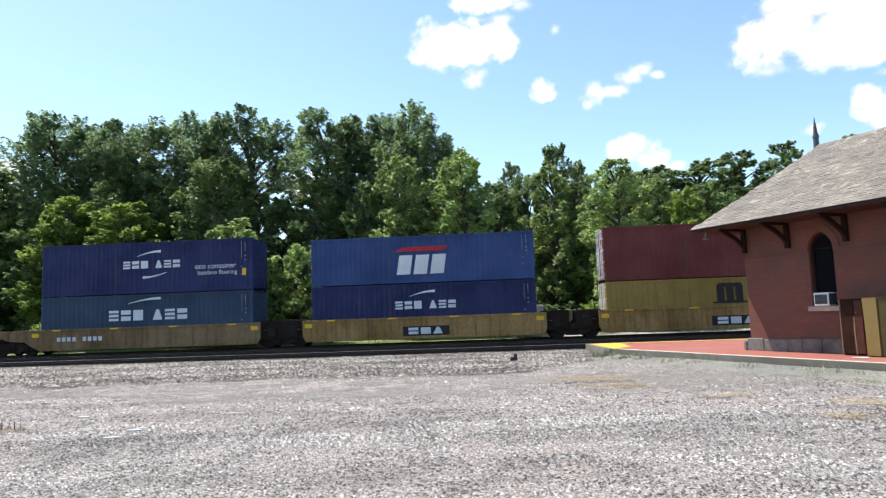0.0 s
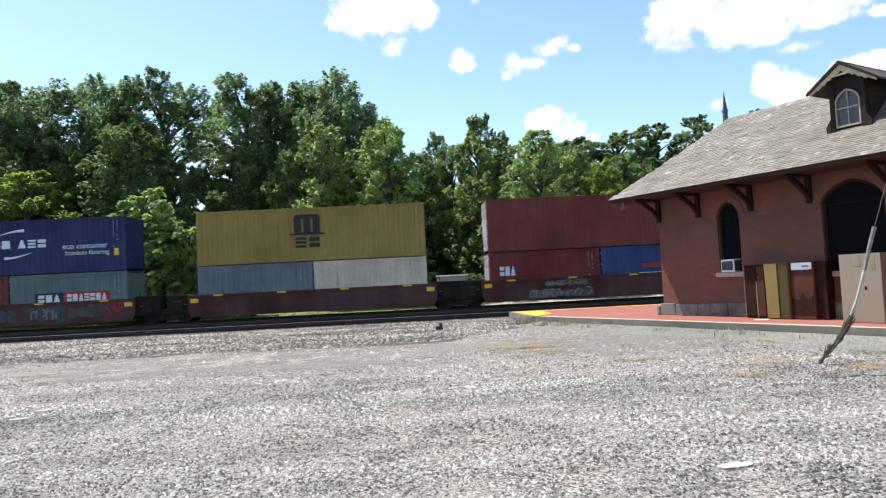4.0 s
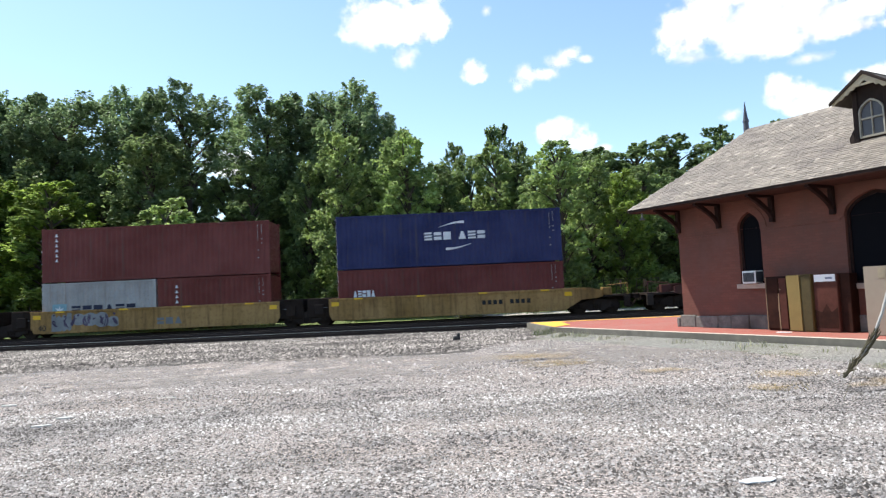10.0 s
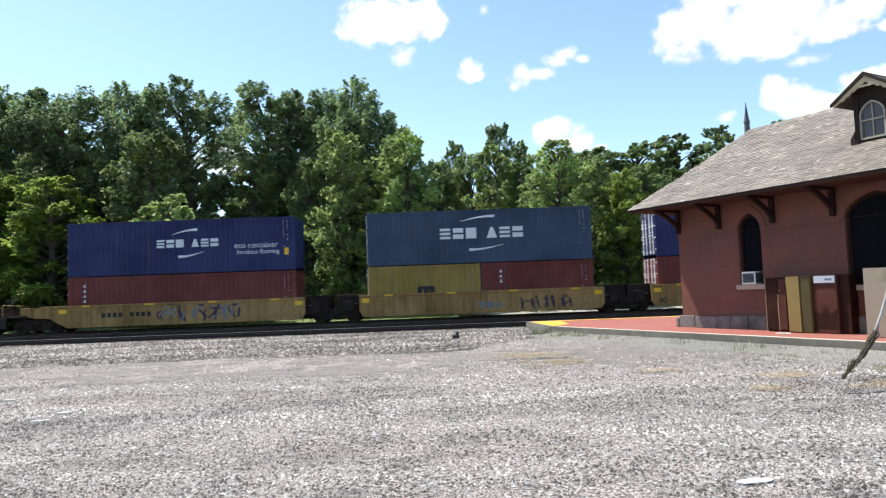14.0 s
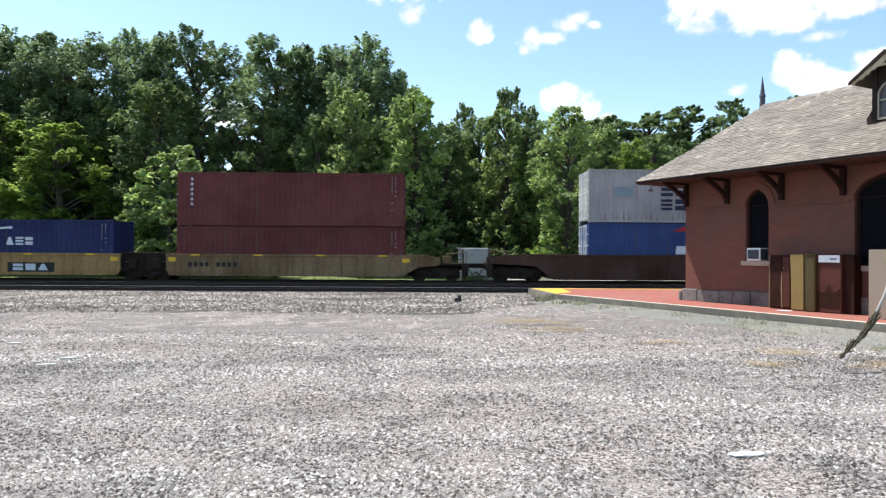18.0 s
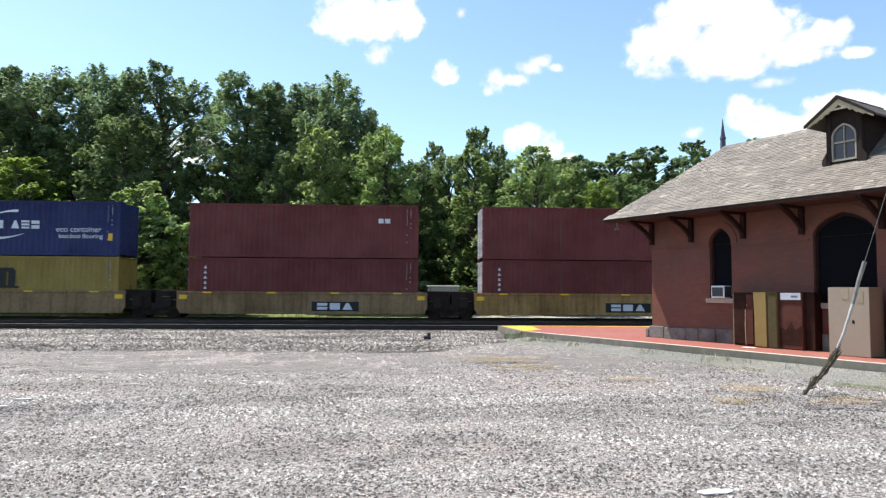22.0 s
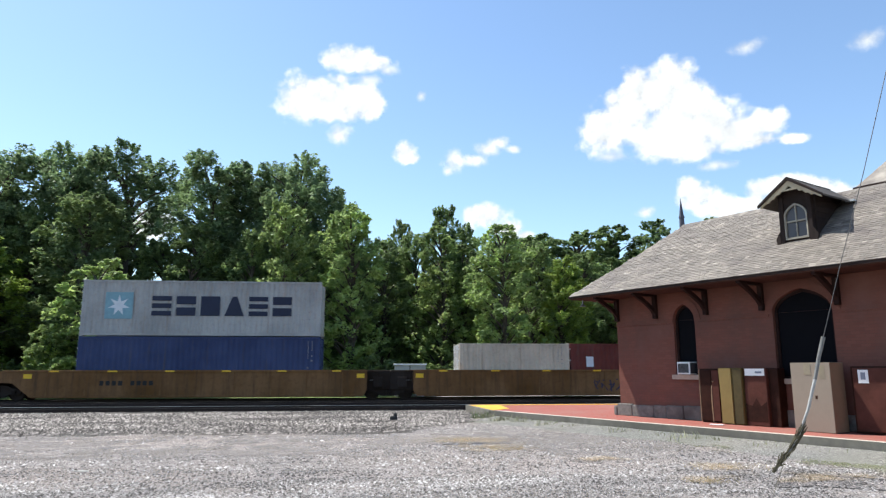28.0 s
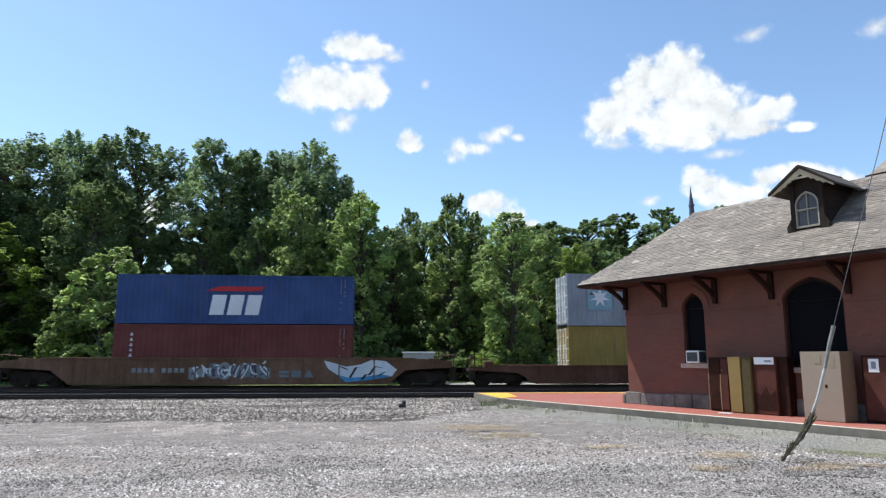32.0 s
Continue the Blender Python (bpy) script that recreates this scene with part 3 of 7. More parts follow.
def build_dormer(st, brown, cream, slate):
    d = put("dormer", None, st, pose(5.96, 0.02, 0))
    zb, za, hw, out, ez = 5.0, 6.62, 0.43, 0.83, 6.04
    line = lambda x: za - (za - ez) * abs(x) / out
    top = line(hw) - 0.06
    face = [(-hw, zb - 0.25), (hw, zb - 0.25), (hw, top), (0, za - 0.1), (-hw, top)]
    part("face", holed(face, [arch(-0.28, 0.28, zb + 0.08, 5.66, 5.97)], 0, 0.07), brown, d, "dark weathered board front")
    cover = plain("dark_dormer_slate", (0.085, 0.07, 0.058), 0.85, vary=0.3, scale=7)
    for s in (-1, 1):
        ck = part("cheek", Build().prism([(0.071, zb - 0.3), (0.071, top), (1.75, top), (1.75, 5.9)], "x", s * hw - 0.03, s * hw + 0.03), brown, d, "dark weathered side boards")
        for k in range(7):
            z = 5.14 + 0.16 * k
            y0 = 0.08 + max(0.0, (z - 5.0) * 0.25)
            part("board", Build().box(min(s * hw + s * 0.031, s * hw + s * 0.043), max(s * hw + s * 0.031, s * hw + s * 0.043), 0.075, 0.2 + 1.3 * (z - 4.9), z - 0.075, z + 0.07), brown, ck)
        part("roof_slope", Build().prism([(s * -0.02, za + 0.03), (s * out, ez + 0.01), (s * out, ez - 0.04), (s * -0.02, za - 0.04)], "y", -0.3, 1.9), cover, d, "dark slate dormer roof")
        low = [(0.80, 0.10), (0.62, 0.11), (0.56, 0.16), (0.48, 0.13), (0.42, 0.18), (0.34, 0.14), (0.26, 0.20), (0.20, 0.15), (0.12, 0.22), (0.0, 0.20)]
        part("bargeboard", Build().prism([(0, za - 0.045), (s * 0.8, line(0.8) - 0.03)] + [(s * x, line(x) - k) for x, k in low], "y", -0.26, -0.21), cream, d, "scalloped cream bargeboard")
        part("dark_edge", Build().prism([(0, za + 0.04), (s * (out + 0.02), ez + 0.01), (s * (out + 0.02), ez - 0.06), (0, za - 0.04)], "y", -0.32, -0.262), brown, d)
        part("corner_scroll", Build().prism([(s * hw, zb - 0.05), (s * (hw + 0.1), zb - 0.05), (s * (hw + 0.12), zb + 0.1), (s * (hw + 0.05), zb + 0.22), (s * hw, zb + 0.3)], "y", -0.06, -0.002), brown, d)
        part("corner_board", Build().soft_box(s * 0.37 - 0.06, s * 0.37 + 0.06, -0.05, -0.001, zb - 0.1, top - 0.02, 0.01), brown, d)
    part("collar_beam", Build().prism([(-0.3, 6.30), (0.3, 6.30), (0.26, 6.345), (-0.26, 6.345)], "y", -0.255, -0.215), cream, d, "cream gable collar")
    aged = plain("aged_cream_sash", (0.36, 0.32, 0.25), 0.7, vary=0.3, scale=8)
    w = put("dormer_window", None, d)
    part("frame", holed(arch(-0.30, 0.30, zb + 0.05, 5.66, 5.99), [arch(-0.265, 0.265, zb + 0.10, 5.65, 5.94)], -0.05, 0.03), aged, w)
    part("mullion", Build().box(-0.013, 0.013, -0.03, 0.01, zb + 0.11, 5.93), aged, w)
    part("meeting_rail", Build().box(-0.264, 0.264, -0.04, 0.01, 5.50, 5.54), aged, w)
    gl, n, l, p = nodes_of("dusty_pane")
    p.inputs["Base Color"].default_value = (0.075, 0.07, 0.075, 1)
    p.inputs["Roughness"].default_value = 0.25
    p.inputs["Specular IOR Level"].default_value = 0.3
    part("pane", Build().prism(arch(-0.26, 0.26, zb + 0.11, 5.65, 5.93), "y", 0.011, 0.02), gl, w)
    part("flashing", Build().box(out - 0.12, out + 0.08, 1.15, 1.75, ez - 0.005, ez + 0.035), plain("lead_flashing", (0.6, 0.6, 0.58), 0.5), d)


def build_slates(roof, slate):
    """Single slates in lapped courses on the front slope; those by the eave are parts, the rest one mesh."""
    rng = random.Random(11)
    rest = Build()
    kinds = []
    for w in (0.12, 0.145, 0.17):
        b = Build()
        b.v = [(0, 0, 0.004), (w - 0.008, 0, 0.004), (w - 0.008, 0.2, -0.006), (0, 0.2, -0.006), (0, 0, 0.016), (w - 0.008, 0, 0.016), (w - 0.008, 0.2, 0.002), (0, 0.2, 0.002)]
        b.f = [(4, 5, 6, 7), (0, 1, 5, 4), (1, 2, 6, 5), (3, 0, 4, 7)]
        kinds.append((w, b, b.mesh("slate", slate, False)))
    made = 0
    step, y, course = 0.096, -OVER - 0.03, 0
    while y < HALF - 0.05:
        z = roof_z(y) + 0.008
        tilt = math.atan2(roof_z(y + 0.2) - roof_z(y), 0.2)
        x = hip(y) + rng.uniform(0, 0.12)
        while x < 10.5:
            w, b, me = rng.choice(kinds)
            m = pose(x, y + rng.uniform(-0.004, 0.004), z + rng.uniform(0, 0.004), math.degrees(tilt) + rng.uniform(-0.9, 0.9), 0, rng.uniform(-0.6, 0.6))
            if course < 11 and 4.6 < x < 9.0 and made < 300:
                put("slate", me, roof, m)
                made += 1
            else:
                k = len(rest.v)
                rest.v += [tuple(m @ Vector(v)) for v in b.v]
                rest.f += [tuple(k + i for i in f) for f in b.f]
            x += w
        y += step * math.cos(tilt)
        course += 1
    o = put("slate_field", rest.mesh("slate_field", slate, False), roof)
    tagged(o, kind="stuff")


def build_station_things():
    wood1 = plain("dark_stained_panel", (0.042, 0.015, 0.009), 0.7, vary=0.5, scale=3, spec=0.12)
    red = plain("worn_red_panel", (0.098, 0.036, 0.026), 0.7, vary=0.4, scale=2.2, spec=0.12)
    ply = plain("mustard_panel", (0.15, 0.098, 0.026), 0.7, vary=0.12, scale=3)
    card = plain("tan_carton", (0.28, 0.222, 0.168), 0.85, vary=0.08, scale=3)
    # Same carton: the body is coloured browner and darker than its lit front.
    card2 = plain("shaded_carton_brown", (0.24, 0.155, 0.095), 0.85, vary=0.12, scale=3)
    tape = plain("packing_tape", (0.26, 0.21, 0.14), 0.4, vary=0.1)
    paper = plain("white_paper", (0.82, 0.82, 0.80), 0.8, vary=0.03)
    ink = plain("grey_ink", (0.25, 0.27, 0.32), 0.8)
    white = plain("white_plastic", (0.72, 0.72, 0.70), 0.5, vary=0.06)
    S = lambda x, y, z=PLAT, rz=0: STATION @ pose(x, y, z, 0, 0, rz)

    a = empty("air_conditioner", S(2.38, 0.14, 1.585), "white window air conditioner resting on a stone sill", "air conditioner")
    part("case", Build().soft_box(-0.22, 0.22, -0.34, 0.1, 0.0, 0.36, 0.015), white, a)
    part("side_grille", Build().box(0.222, 0.228, -0.32, -0.02, 0.03, 0.33), plain("dark_grille", (0.05, 0.05, 0.055), 0.6), a)
    part("coil", Build().box(-0.18, 0.18, -0.346, -0.341, 0.05, 0.31), plain("coil_grey", (0.05, 0.05, 0.055), 0.6, 0.2), a)
    for i in range(7):
        part("fin", Build().box(-0.17, 0.17, -0.352, -0.347, 0.075 + 0.034 * i, 0.079 + 0.034 * i), plain("fin_grey", (0.2, 0.2, 0.21), 0.5), a)
    b = empty("cabinet", S(3.35, -0.28), "dark brown wooden cabinet with worn doors against the wall", "cabinet", "old cabinets by the wall")
    part("body", Build().soft_box(-0.31, 0.31, -0.12, 0.26, 0, 1.45, 0.015), wood1, b)
    part("door", Build().soft_box(-0.28, 0.06, -0.145, -0.121, 0.05, 1.4, 0.008), wood1, b)
    part("door", Build().soft_box(0.09, 0.30, -0.145, -0.121, 0.05, 1.4, 0.008), red, b)
    pale = plain("bare_wood_edge", (0.26, 0.17, 0.10), 0.8, vary=0.3)
    part("edge_strip", Build().box(-0.31, -0.285, -0.15, -0.121, 0.02, 1.43), pale, b)
    part("edge_strip", Build().prism([(0.06, 0.02), (0.09, 0.02), (0.08, 0.6), (0.085, 1.0), (0.065, 1.0), (0.045, 0.6)], "y", -0.152, -0.146), pale, b)
    part("knob", Build().tube((0.13, -0.175, 1.1), (0.13, -0.146, 1.1), 0.018, n=8), pale, b)
    c = empty("mustard_cabinet", S(4.07, -0.34), "mustard yellow metal cabinet standing on the platform", "cabinet", "old cabinets by the wall")
    part("body", Build().soft_box(-0.33, 0.33, -0.18, 0.3, 0, 1.47, 0.015), ply, c)
    part("door", Build().prism([(-0.32, 1.46), (-0.27, 0.03), (0.05, 0.02), (0.04, 1.46)], "y", -0.215, -0.181), plain("bright_mustard_door", (0.22, 0.15, 0.045), 0.7, vary=0.14, scale=3), c)
    # Not a door: the cabinet's shaded side, drawn flat in darker mustard.
    part("door", Build().soft_box(0.06, 0.325, -0.19, -0.181, 0.02, 1.45, 0.006), plain("shaded_mustard_side", (0.07, 0.05, 0.014), 0.8, vary=0.3), c)
    d = empty("red_cabinet", S(4.74, -0.3), "faded red wooden cabinet with a paper notice on top", "cabinet", "old cabinets by the wall")
    part("body", Build().soft_box(-0.31, 0.31, -0.16, 0.28, 0, 1.47, 0.015), red, d)
    # dark jagged shape over the lower front
    part("stain", Build().prism([(-0.3, 0.1), (0.28, 0.1), (0.28, 0.62), (0.12, 0.5), (0.0, 0.7), (-0.12, 0.5), (-0.3, 0.55)], "y", -0.165, -0.161), wood1, d)
    part("notice", Build().box(-0.27, 0.27, -0.172, -0.161, 1.27, 1.45), paper, d, "white paper notice")
    part("notice_line", Build().box(0.02, 0.2, -0.175, -0.1725, 1.33, 1.38), ink, d)
    e = empty("dark_cabinet", S(5.18, -0.2), "tall dark wooden cabinet beside the arched window", "cabinet", "old cabinets by the wall")
    part("body", Build().soft_box(-0.13, 0.13, -0.16, 0.18, 0, 1.46, 0.015), wood1, e)
    f = empty("tall_carton", S(6.43, -0.62, PLAT, 0), "tall plain tan cardboard carton standing on the brick platform", "carton")
    part("front", Build().soft_box(-0.46, 0.46, -0.32, -0.30, 0, 1.58, 0.004), card, f)
    part("body", Build().soft_box(-0.46, 0.46, -0.2995, 0.32, 0, 1.58, 0.01), card2, f)
    part("flap", Build().box(-0.46, 0.46, -0.31, 0.32, 1.581, 1.589), card, f)
    part("tape", Build().box(-0.14, 0.02, -0.326, -0.321, 1.3, 1.57), tape, f)
    part("tape", Build().box(0.22, 0.34, -0.326, -0.321, 1.22, 1.52), tape, f)
    part("hand_hole", Build().box(0.08, 0.13, -0.325, -0.321, 0.75, 0.83), wood1, f)
    g = empty("brown_panel_crate", S(7.95, -0.3), "brown wooden crate with a paper notice on its side", "crate")
    part("body", Build().soft_box(-0.85, 0.85, -0.14, 0.28, 0, 1.5, 0.015), wood1, g)
    part("panel", Build().soft_box(-0.8, 0.8, -0.165, -0.141, 0.05, 1.46, 0.01), red, g)
    part("notice", Build().box(-0.68, -0.46, -0.172, -0.166, 1.12, 1.42), paper, g, "white paper notice")
    part("notice_mark", Build().box(-0.62, -0.52, -0.175, -0.1725, 1.2, 1.36), ink, g)
    h = empty("paper_scrap", STATION @ pose(3.9, -1.0, PLAT, 0, 0, 15), "white scrap of paper lying on the platform", "litter")
    part("sheet", Build().box(-0.17, 0.17, -0.08, 0.08, 0.0, 0.012), paper, h)


# ---- the train ----
SPEED = 12.35
YC = TRACK_Y[2]
FLOOR = RAIL + 0.33
MOVERS = []      # (thing, place along the train, y, z)
WHEELS = []      # (wheelset, x on its car, place of its car)
NAVY, STEELBLUE, ROYAL, SKYBLUE = (0.010, 0.016, 0.075), (0.025, 0.046, 0.085), (0.022, 0.05, 0.15), (0.027, 0.042, 0.11)
MAROON, REDOX, BRICKRED, PINKRED = (0.108, 0.021, 0.018), (0.118, 0.023, 0.018), (0.125, 0.016, 0.016), (0.115, 0.024, 0.02)
MUSTARD, PALE, CREAM, GREY, GREEN = (0.23, 0.16, 0.035), (0.30, 0.292, 0.28), (0.50, 0.42, 0.325), (0.12, 0.14, 0.165), (0.10, 0.135, 0.135)
WHITE_MARK = plain("white_marking", (0.72, 0.74, 0.76), 0.6, vary=0.12, scale=4)
FAINT_MARK = plain("faded_marking", (0.34, 0.33, 0.33), 0.7, vary=0.3, scale=8)
DARK_MARK = plain("dark_blue_marking", (0.012, 0.018, 0.05), 0.6, vary=0.2, scale=4)
BLACK_MARK = plain("black_marking", (0.015, 0.014, 0.014), 0.6, vary=0.2, scale=4)
RED_MARK = plain("red_marking", (0.45, 0.02, 0.03), 0.6, vary=0.2, scale=4)
CYAN_MARK = plain("light_blue_marking", (0.24, 0.41, 0.47), 0.6, vary=0.2, scale=4)
YELLOW_MARK = plain("yellow_reflector", (0.85, 0.50, 0.02), 0.4, vary=0.1, scale=4)
BLUE_SPRAY = plain("blue_spray_paint", (0.04, 0.16, 0.42), 0.7, vary=0.4, scale=3)
SKY_SPRAY = plain("sky_blue_spray_paint", (0.10, 0.35, 0.62), 0.7, vary=0.3, scale=3)
PURPLE_SPRAY = plain("purple_spray_paint", (0.085, 0.06, 0.105), 0.7, vary=0.4, scale=3)
FADED_SPRAY = plain("faded_grey_spray_paint", (0.165, 0.14, 0.125), 0.85, vary=0.5, scale=2)
DUSKY_SPRAY = plain("dusky_blue_spray_paint", (0.12, 0.14, 0.155), 0.85, vary=0.5, scale=2)
GREY_SPRAY = plain("grey_spray_paint", (0.27, 0.275, 0.275), 0.8, vary=0.3, scale=3)
CACHE = {}


def shared(key, make):
    if key not in CACHE:
        CACHE[key] = make()
    return CACHE[key]


def corrugated(x0, x1, z0, z1, y, deep, pitch=0.28):
    """A trapezoid-corrugated sheet; the outer ridges lie at y."""
    n = max(4, round((x1 - x0) / pitch))
    w = (x1 - x0) / n
    b = Build()
    xs = []
    for i in range(n):
        a = x0 + i * w
        xs += [(a, 0), (a + 0.26 * w, 0), (a + 0.5 * w, deep), (a + 0.76 * w, deep)]
    xs.append((x1, 0))
    for x, d in xs:
        b.v += [(x, y + d, z0), (x, y + d, z1)]
    for i in range(len(xs) - 1):
        b.f.append((2 * i, 2 * i + 2, 2 * i + 3, 2 * i + 1))
    return b


def container(q, z, length, high, colour, name, label, marks=(), dx=0.0, doors="left"):
    """A steel freight container; doors at the end that trails."""
    L, W = length / 2, 1.219
    colour = tuple(c * 1.18 for c in colour)
    mat = paint(name + "_paint", colour, dirt=(0.2, 0.12, 0.075)) if sum(colour) > 0.8 else paint(name + "_paint", colour)
    steel = paint("galvanised_rod", (0.70, 0.69, 0.67), 0.5, amount=0.3, metal=0.0, streak=False)
    c = empty("shipping_container", pose(q + dx, YC, z), label, "shipping container", "containers on the train")
    key = (round(length, 2), round(high, 2), name)

    def mk(kind, make, m=mat):
        return shared((kind,) + key, lambda: make().mesh(kind, m))
    put("side_panel", mk("side_panel", lambda: corrugated(-L + 0.13, L - 0.13, 0.13, high - 0.1, -W + 0.016, 0.036)), c)
    put("side_panel", mk("side_panel_far", lambda: corrugated(-L + 0.13, L - 0.13, 0.13, high - 0.1, W - 0.016, -0.036)), c)
    put("roof_panel", mk("roof_panel", lambda: Build().box(-L + 0.1, L - 0.1, -W + 0.05, W - 0.05, high - 0.05, high - 0.02)), c)
    put("floor_panel", mk("floor_panel", lambda: Build().box(-L + 0.1, L - 0.1, -W + 0.05, W - 0.05, 0.1, 0.14)), c)
    for s in (-1, 1):
        put("top_rail", mk("top_rail%d" % s, lambda: Build().box(-L + 0.1, L - 0.1, s * W - (0.06 if s > 0 else 0), s * W + (0.06 if s < 0 else 0), high - 0.11, high - 0.012)), c)
        put("bottom_rail", mk("bottom_rail%d" % s, lambda: Build().box(-L + 0.1, L - 0.1, s * W - (0.05 if s > 0 else 0), s * W + (0.05 if s < 0 else 0), 0.02, 0.14)), c)
        for e in (-1, 1):
            put("corner_post", mk("corner_post%d%d" % (s, e), lambda: Build().soft_box(min(e * L, e * (L - 0.13)), max(e * L, e * (L - 0.13)), min(s * W, s * (W - 0.13)), max(s * W, s * (W - 0.13)), 0.118, high - 0.118, 0.012)), c)
            for zz in (0.0, high - 0.118):
                put("corner_casting", mk("corner_casting%d%d%d" % (s, e, zz > 1), lambda: Build().soft_box(min(e * (L + 0.003), e * (L - 0.178)), max(e * (L + 0.003), e * (L - 0.178)), min(s * (W + 0.003), s * (W - 0.162)), max(s * (W + 0.003), s * (W - 0.162)), zz, zz + 0.118, 0.01)), c)
    d = -1 if doors == "left" else 1
    put("end_wall", mk("end_wall%d" % d, lambda: Build().prism([(-W + 0.13, 0.12), (W - 0.13, 0.12), (W - 0.13, high - 0.1), (-W + 0.13, high - 0.1)], "x", -d * (L - 0.06), -d * (L - 0.03))), c)
    for s in (-1, 1):
        dr = put("door", mk("door%d%d" % (s, d), lambda: Build().box(min(d * L, d * (L - 0.05)), max(d * L, d * (L - 0.05)), min(s * 0.012, s * (W - 0.13)), max(s * 0.012, s * (W - 0.13)), 0.13, high - 0.12)), c)
        for k in (0.32, 0.82):
            put("locking_rod", shared(("rod", d, round(high, 2)), lambda: Build().tube((d * (L + 0.03), 0, 0.12), (d * (L + 0.03), 0, high - 0.12), 0.034, n=6).box(d * (L + 0.02) - 0.02, d * (L + 0.02) + 0.02, -0.16, 0.02, 1.0, 1.04).mesh("locking_rod", steel)) if length > 7 else shared(("rod20", d, round(high, 2)), lambda: Build().tube((d * (L + 0.03), 0, 0.12), (d * (L + 0.03), 0, high - 0.12), 0.034, n=6).mesh("locking_rod", steel)), dr, pose(0, s * k, 0))
        put("door_rib", mk("rib%d%d" % (s, d), lambda: Build().prism([(s * 0.1, 0.3), (s * (W - 0.2), 0.3), (s * (W - 0.2), high - 0.3), (s * 0.1, high - 0.3)], "x", d * (L + 0.012), d * (L + 0.001))), dr)
        for k in (0.32, 0.82):
            put("lock_gear", shared(("gear", d, round(high, 2), round(L, 2)), lambda: lock_gear(d * (L + 0.03), high, steel)), dr, pose(0, s * k, 0))["kind"] = "stuff"
        for zz in (0.35, 1.0, 1.65, 2.25):
            put("hinge", mk("hinge%d%d%.2f" % (s, d, zz), lambda: Build().box(min(d * (L + 0.03), d * L), max(d * (L + 0.03), d * L), min(s * (W - 0.2), s * (W - 0.02)), max(s * (W - 0.2), s * (W - 0.02)), zz, zz + 0.07), steel), dr)
    # thin upright rows of code marks near the end of the side
    for x, h0, h1 in ((L - 0.62, 0.25, 0.93), (L - 0.42, 0.55, 0.93)):
        put("code_strip", shared(("code", round(high, 2), round(x, 2)), lambda: code_strip(x, high * h0 * 0.9 + 0.2, high * h1, -W - 0.004)), c)["kind"] = "stuff"
    for f in marks:
        f(c, L, W, high)
    MOVERS.append((c, q + dx, YC, z))
    return c


def lock_gear(x, high, mat):
    """Brackets, cam keepers and the handle bar of one locking rod."""
    b = Build()
    for k in (0.09, 0.28, 0.46, 0.64, 0.82, 0.95):
        z = high * k
        b.box(x - 0.03, x + 0.03, -0.085, 0.085, z - 0.05, z + 0.05)
    b.box(x - 0.02, x + 0.035, -0.02, 0.3, high * 0.40, high * 0.40 + 0.045)
    b.box(x - 0.02, x + 0.02, -0.12, 0.12, high * 0.56, high * 0.56 + 0.13)
    return b.mesh("lock_gear", mat)


def code_strip(x, z0, z1, y):
    b = Build()
    b.box(x - 0.011, x + 0.011, y, y + 0.006, z0 + 0.5 * (z1 - z0), z1)
    for z in (z0, z0 + 0.22 * (z1 - z0)):
        b.box(x - 0.035, x + 0.035, y, y + 0.006, z, z + 0.06)
    return b.mesh("code_strip", FAINT_MARK)


def blocks(c, name, x0, x1, z0, z1, n, y, mat, gaps=(), slot=True, lean=0.0):
    """A row of plain shapes that stands for a lettered name: blocks, wedges and stacked bars, one part each."""
    w = (x1 - x0) / (n + len(gaps) * 0.6)
    x, h = x0, z1 - z0

    def slab(xa, xb, xc, xd, za, zb):
        pts = [(xa + lean * (za - z0), za), (xb + lean * (za - z0), za), (xc + lean * (zb - z0), zb), (xd + lean * (zb - z0), zb)]
        key = (name, mat.name, y) + tuple(round(k, 3) for q in pts for k in q)
        put(name, shared(key, lambda: Build().prism(pts, "y", y, y + 0.006).mesh(name, mat)), c)
    for i in range(n):
        a, e = x + 0.07 * w, x + 0.87 * w
        k = (i + n) % 4 if slot else 0
        if k == 1:
            slab(a, e, e - 0.3 * w, a + 0.3 * w, z0, z1)
        elif k == 2:
            for t in (0.0, 0.38, 0.76):
                slab(a, e, e, a, z0 + t * h, z0 + (t + 0.24) * h)
        elif k == 3:
            slab(a, e, e, a, z0, z0 + 0.42 * h)
            slab(a, e, e, a, z0 + 0.58 * h, z1)
        else:
            slab(a, e, e, a, z0, z1)
        x += w * (1.6 if i in gaps else 1.0)


def swoosh(cx, cz, wide, up, y):
    """A tapering curved stroke above or below a name."""
    b = Build()
    n = 8
    up_s = 1 if up else -1
    top = [(cx + up_s * (-wide / 2 + wide * i / n), cz + up_s * (0.30 * math.sin(i / n * 1.6))) for i in range(n + 1)]
    low = [(x - up_s * 0.02, z - up_s * (0.025 + 0.12 * i / n)) for i, (x, z) in enumerate(top)]
    for (tx, tz), (lx, lz) in zip(top, low):
        b.v += [(tx, y, tz), (lx, y, lz), (tx, y + 0.006, tz), (lx, y + 0.006, lz)]
    for i in range(n):
        k = 4 * i
        b.f += [(k, k + 1, k + 5, k + 4), (k + 2, k + 6, k + 7, k + 3), (k, k + 4, k + 6, k + 2), (k + 1, k + 3, k + 7, k + 5)]
    b.f += [(0, 2, 3, 1), (4 * n, 4 * n + 1, 4 * n + 3, 4 * n + 2)]
    return b.mesh("curved_stroke", WHITE_MARK)


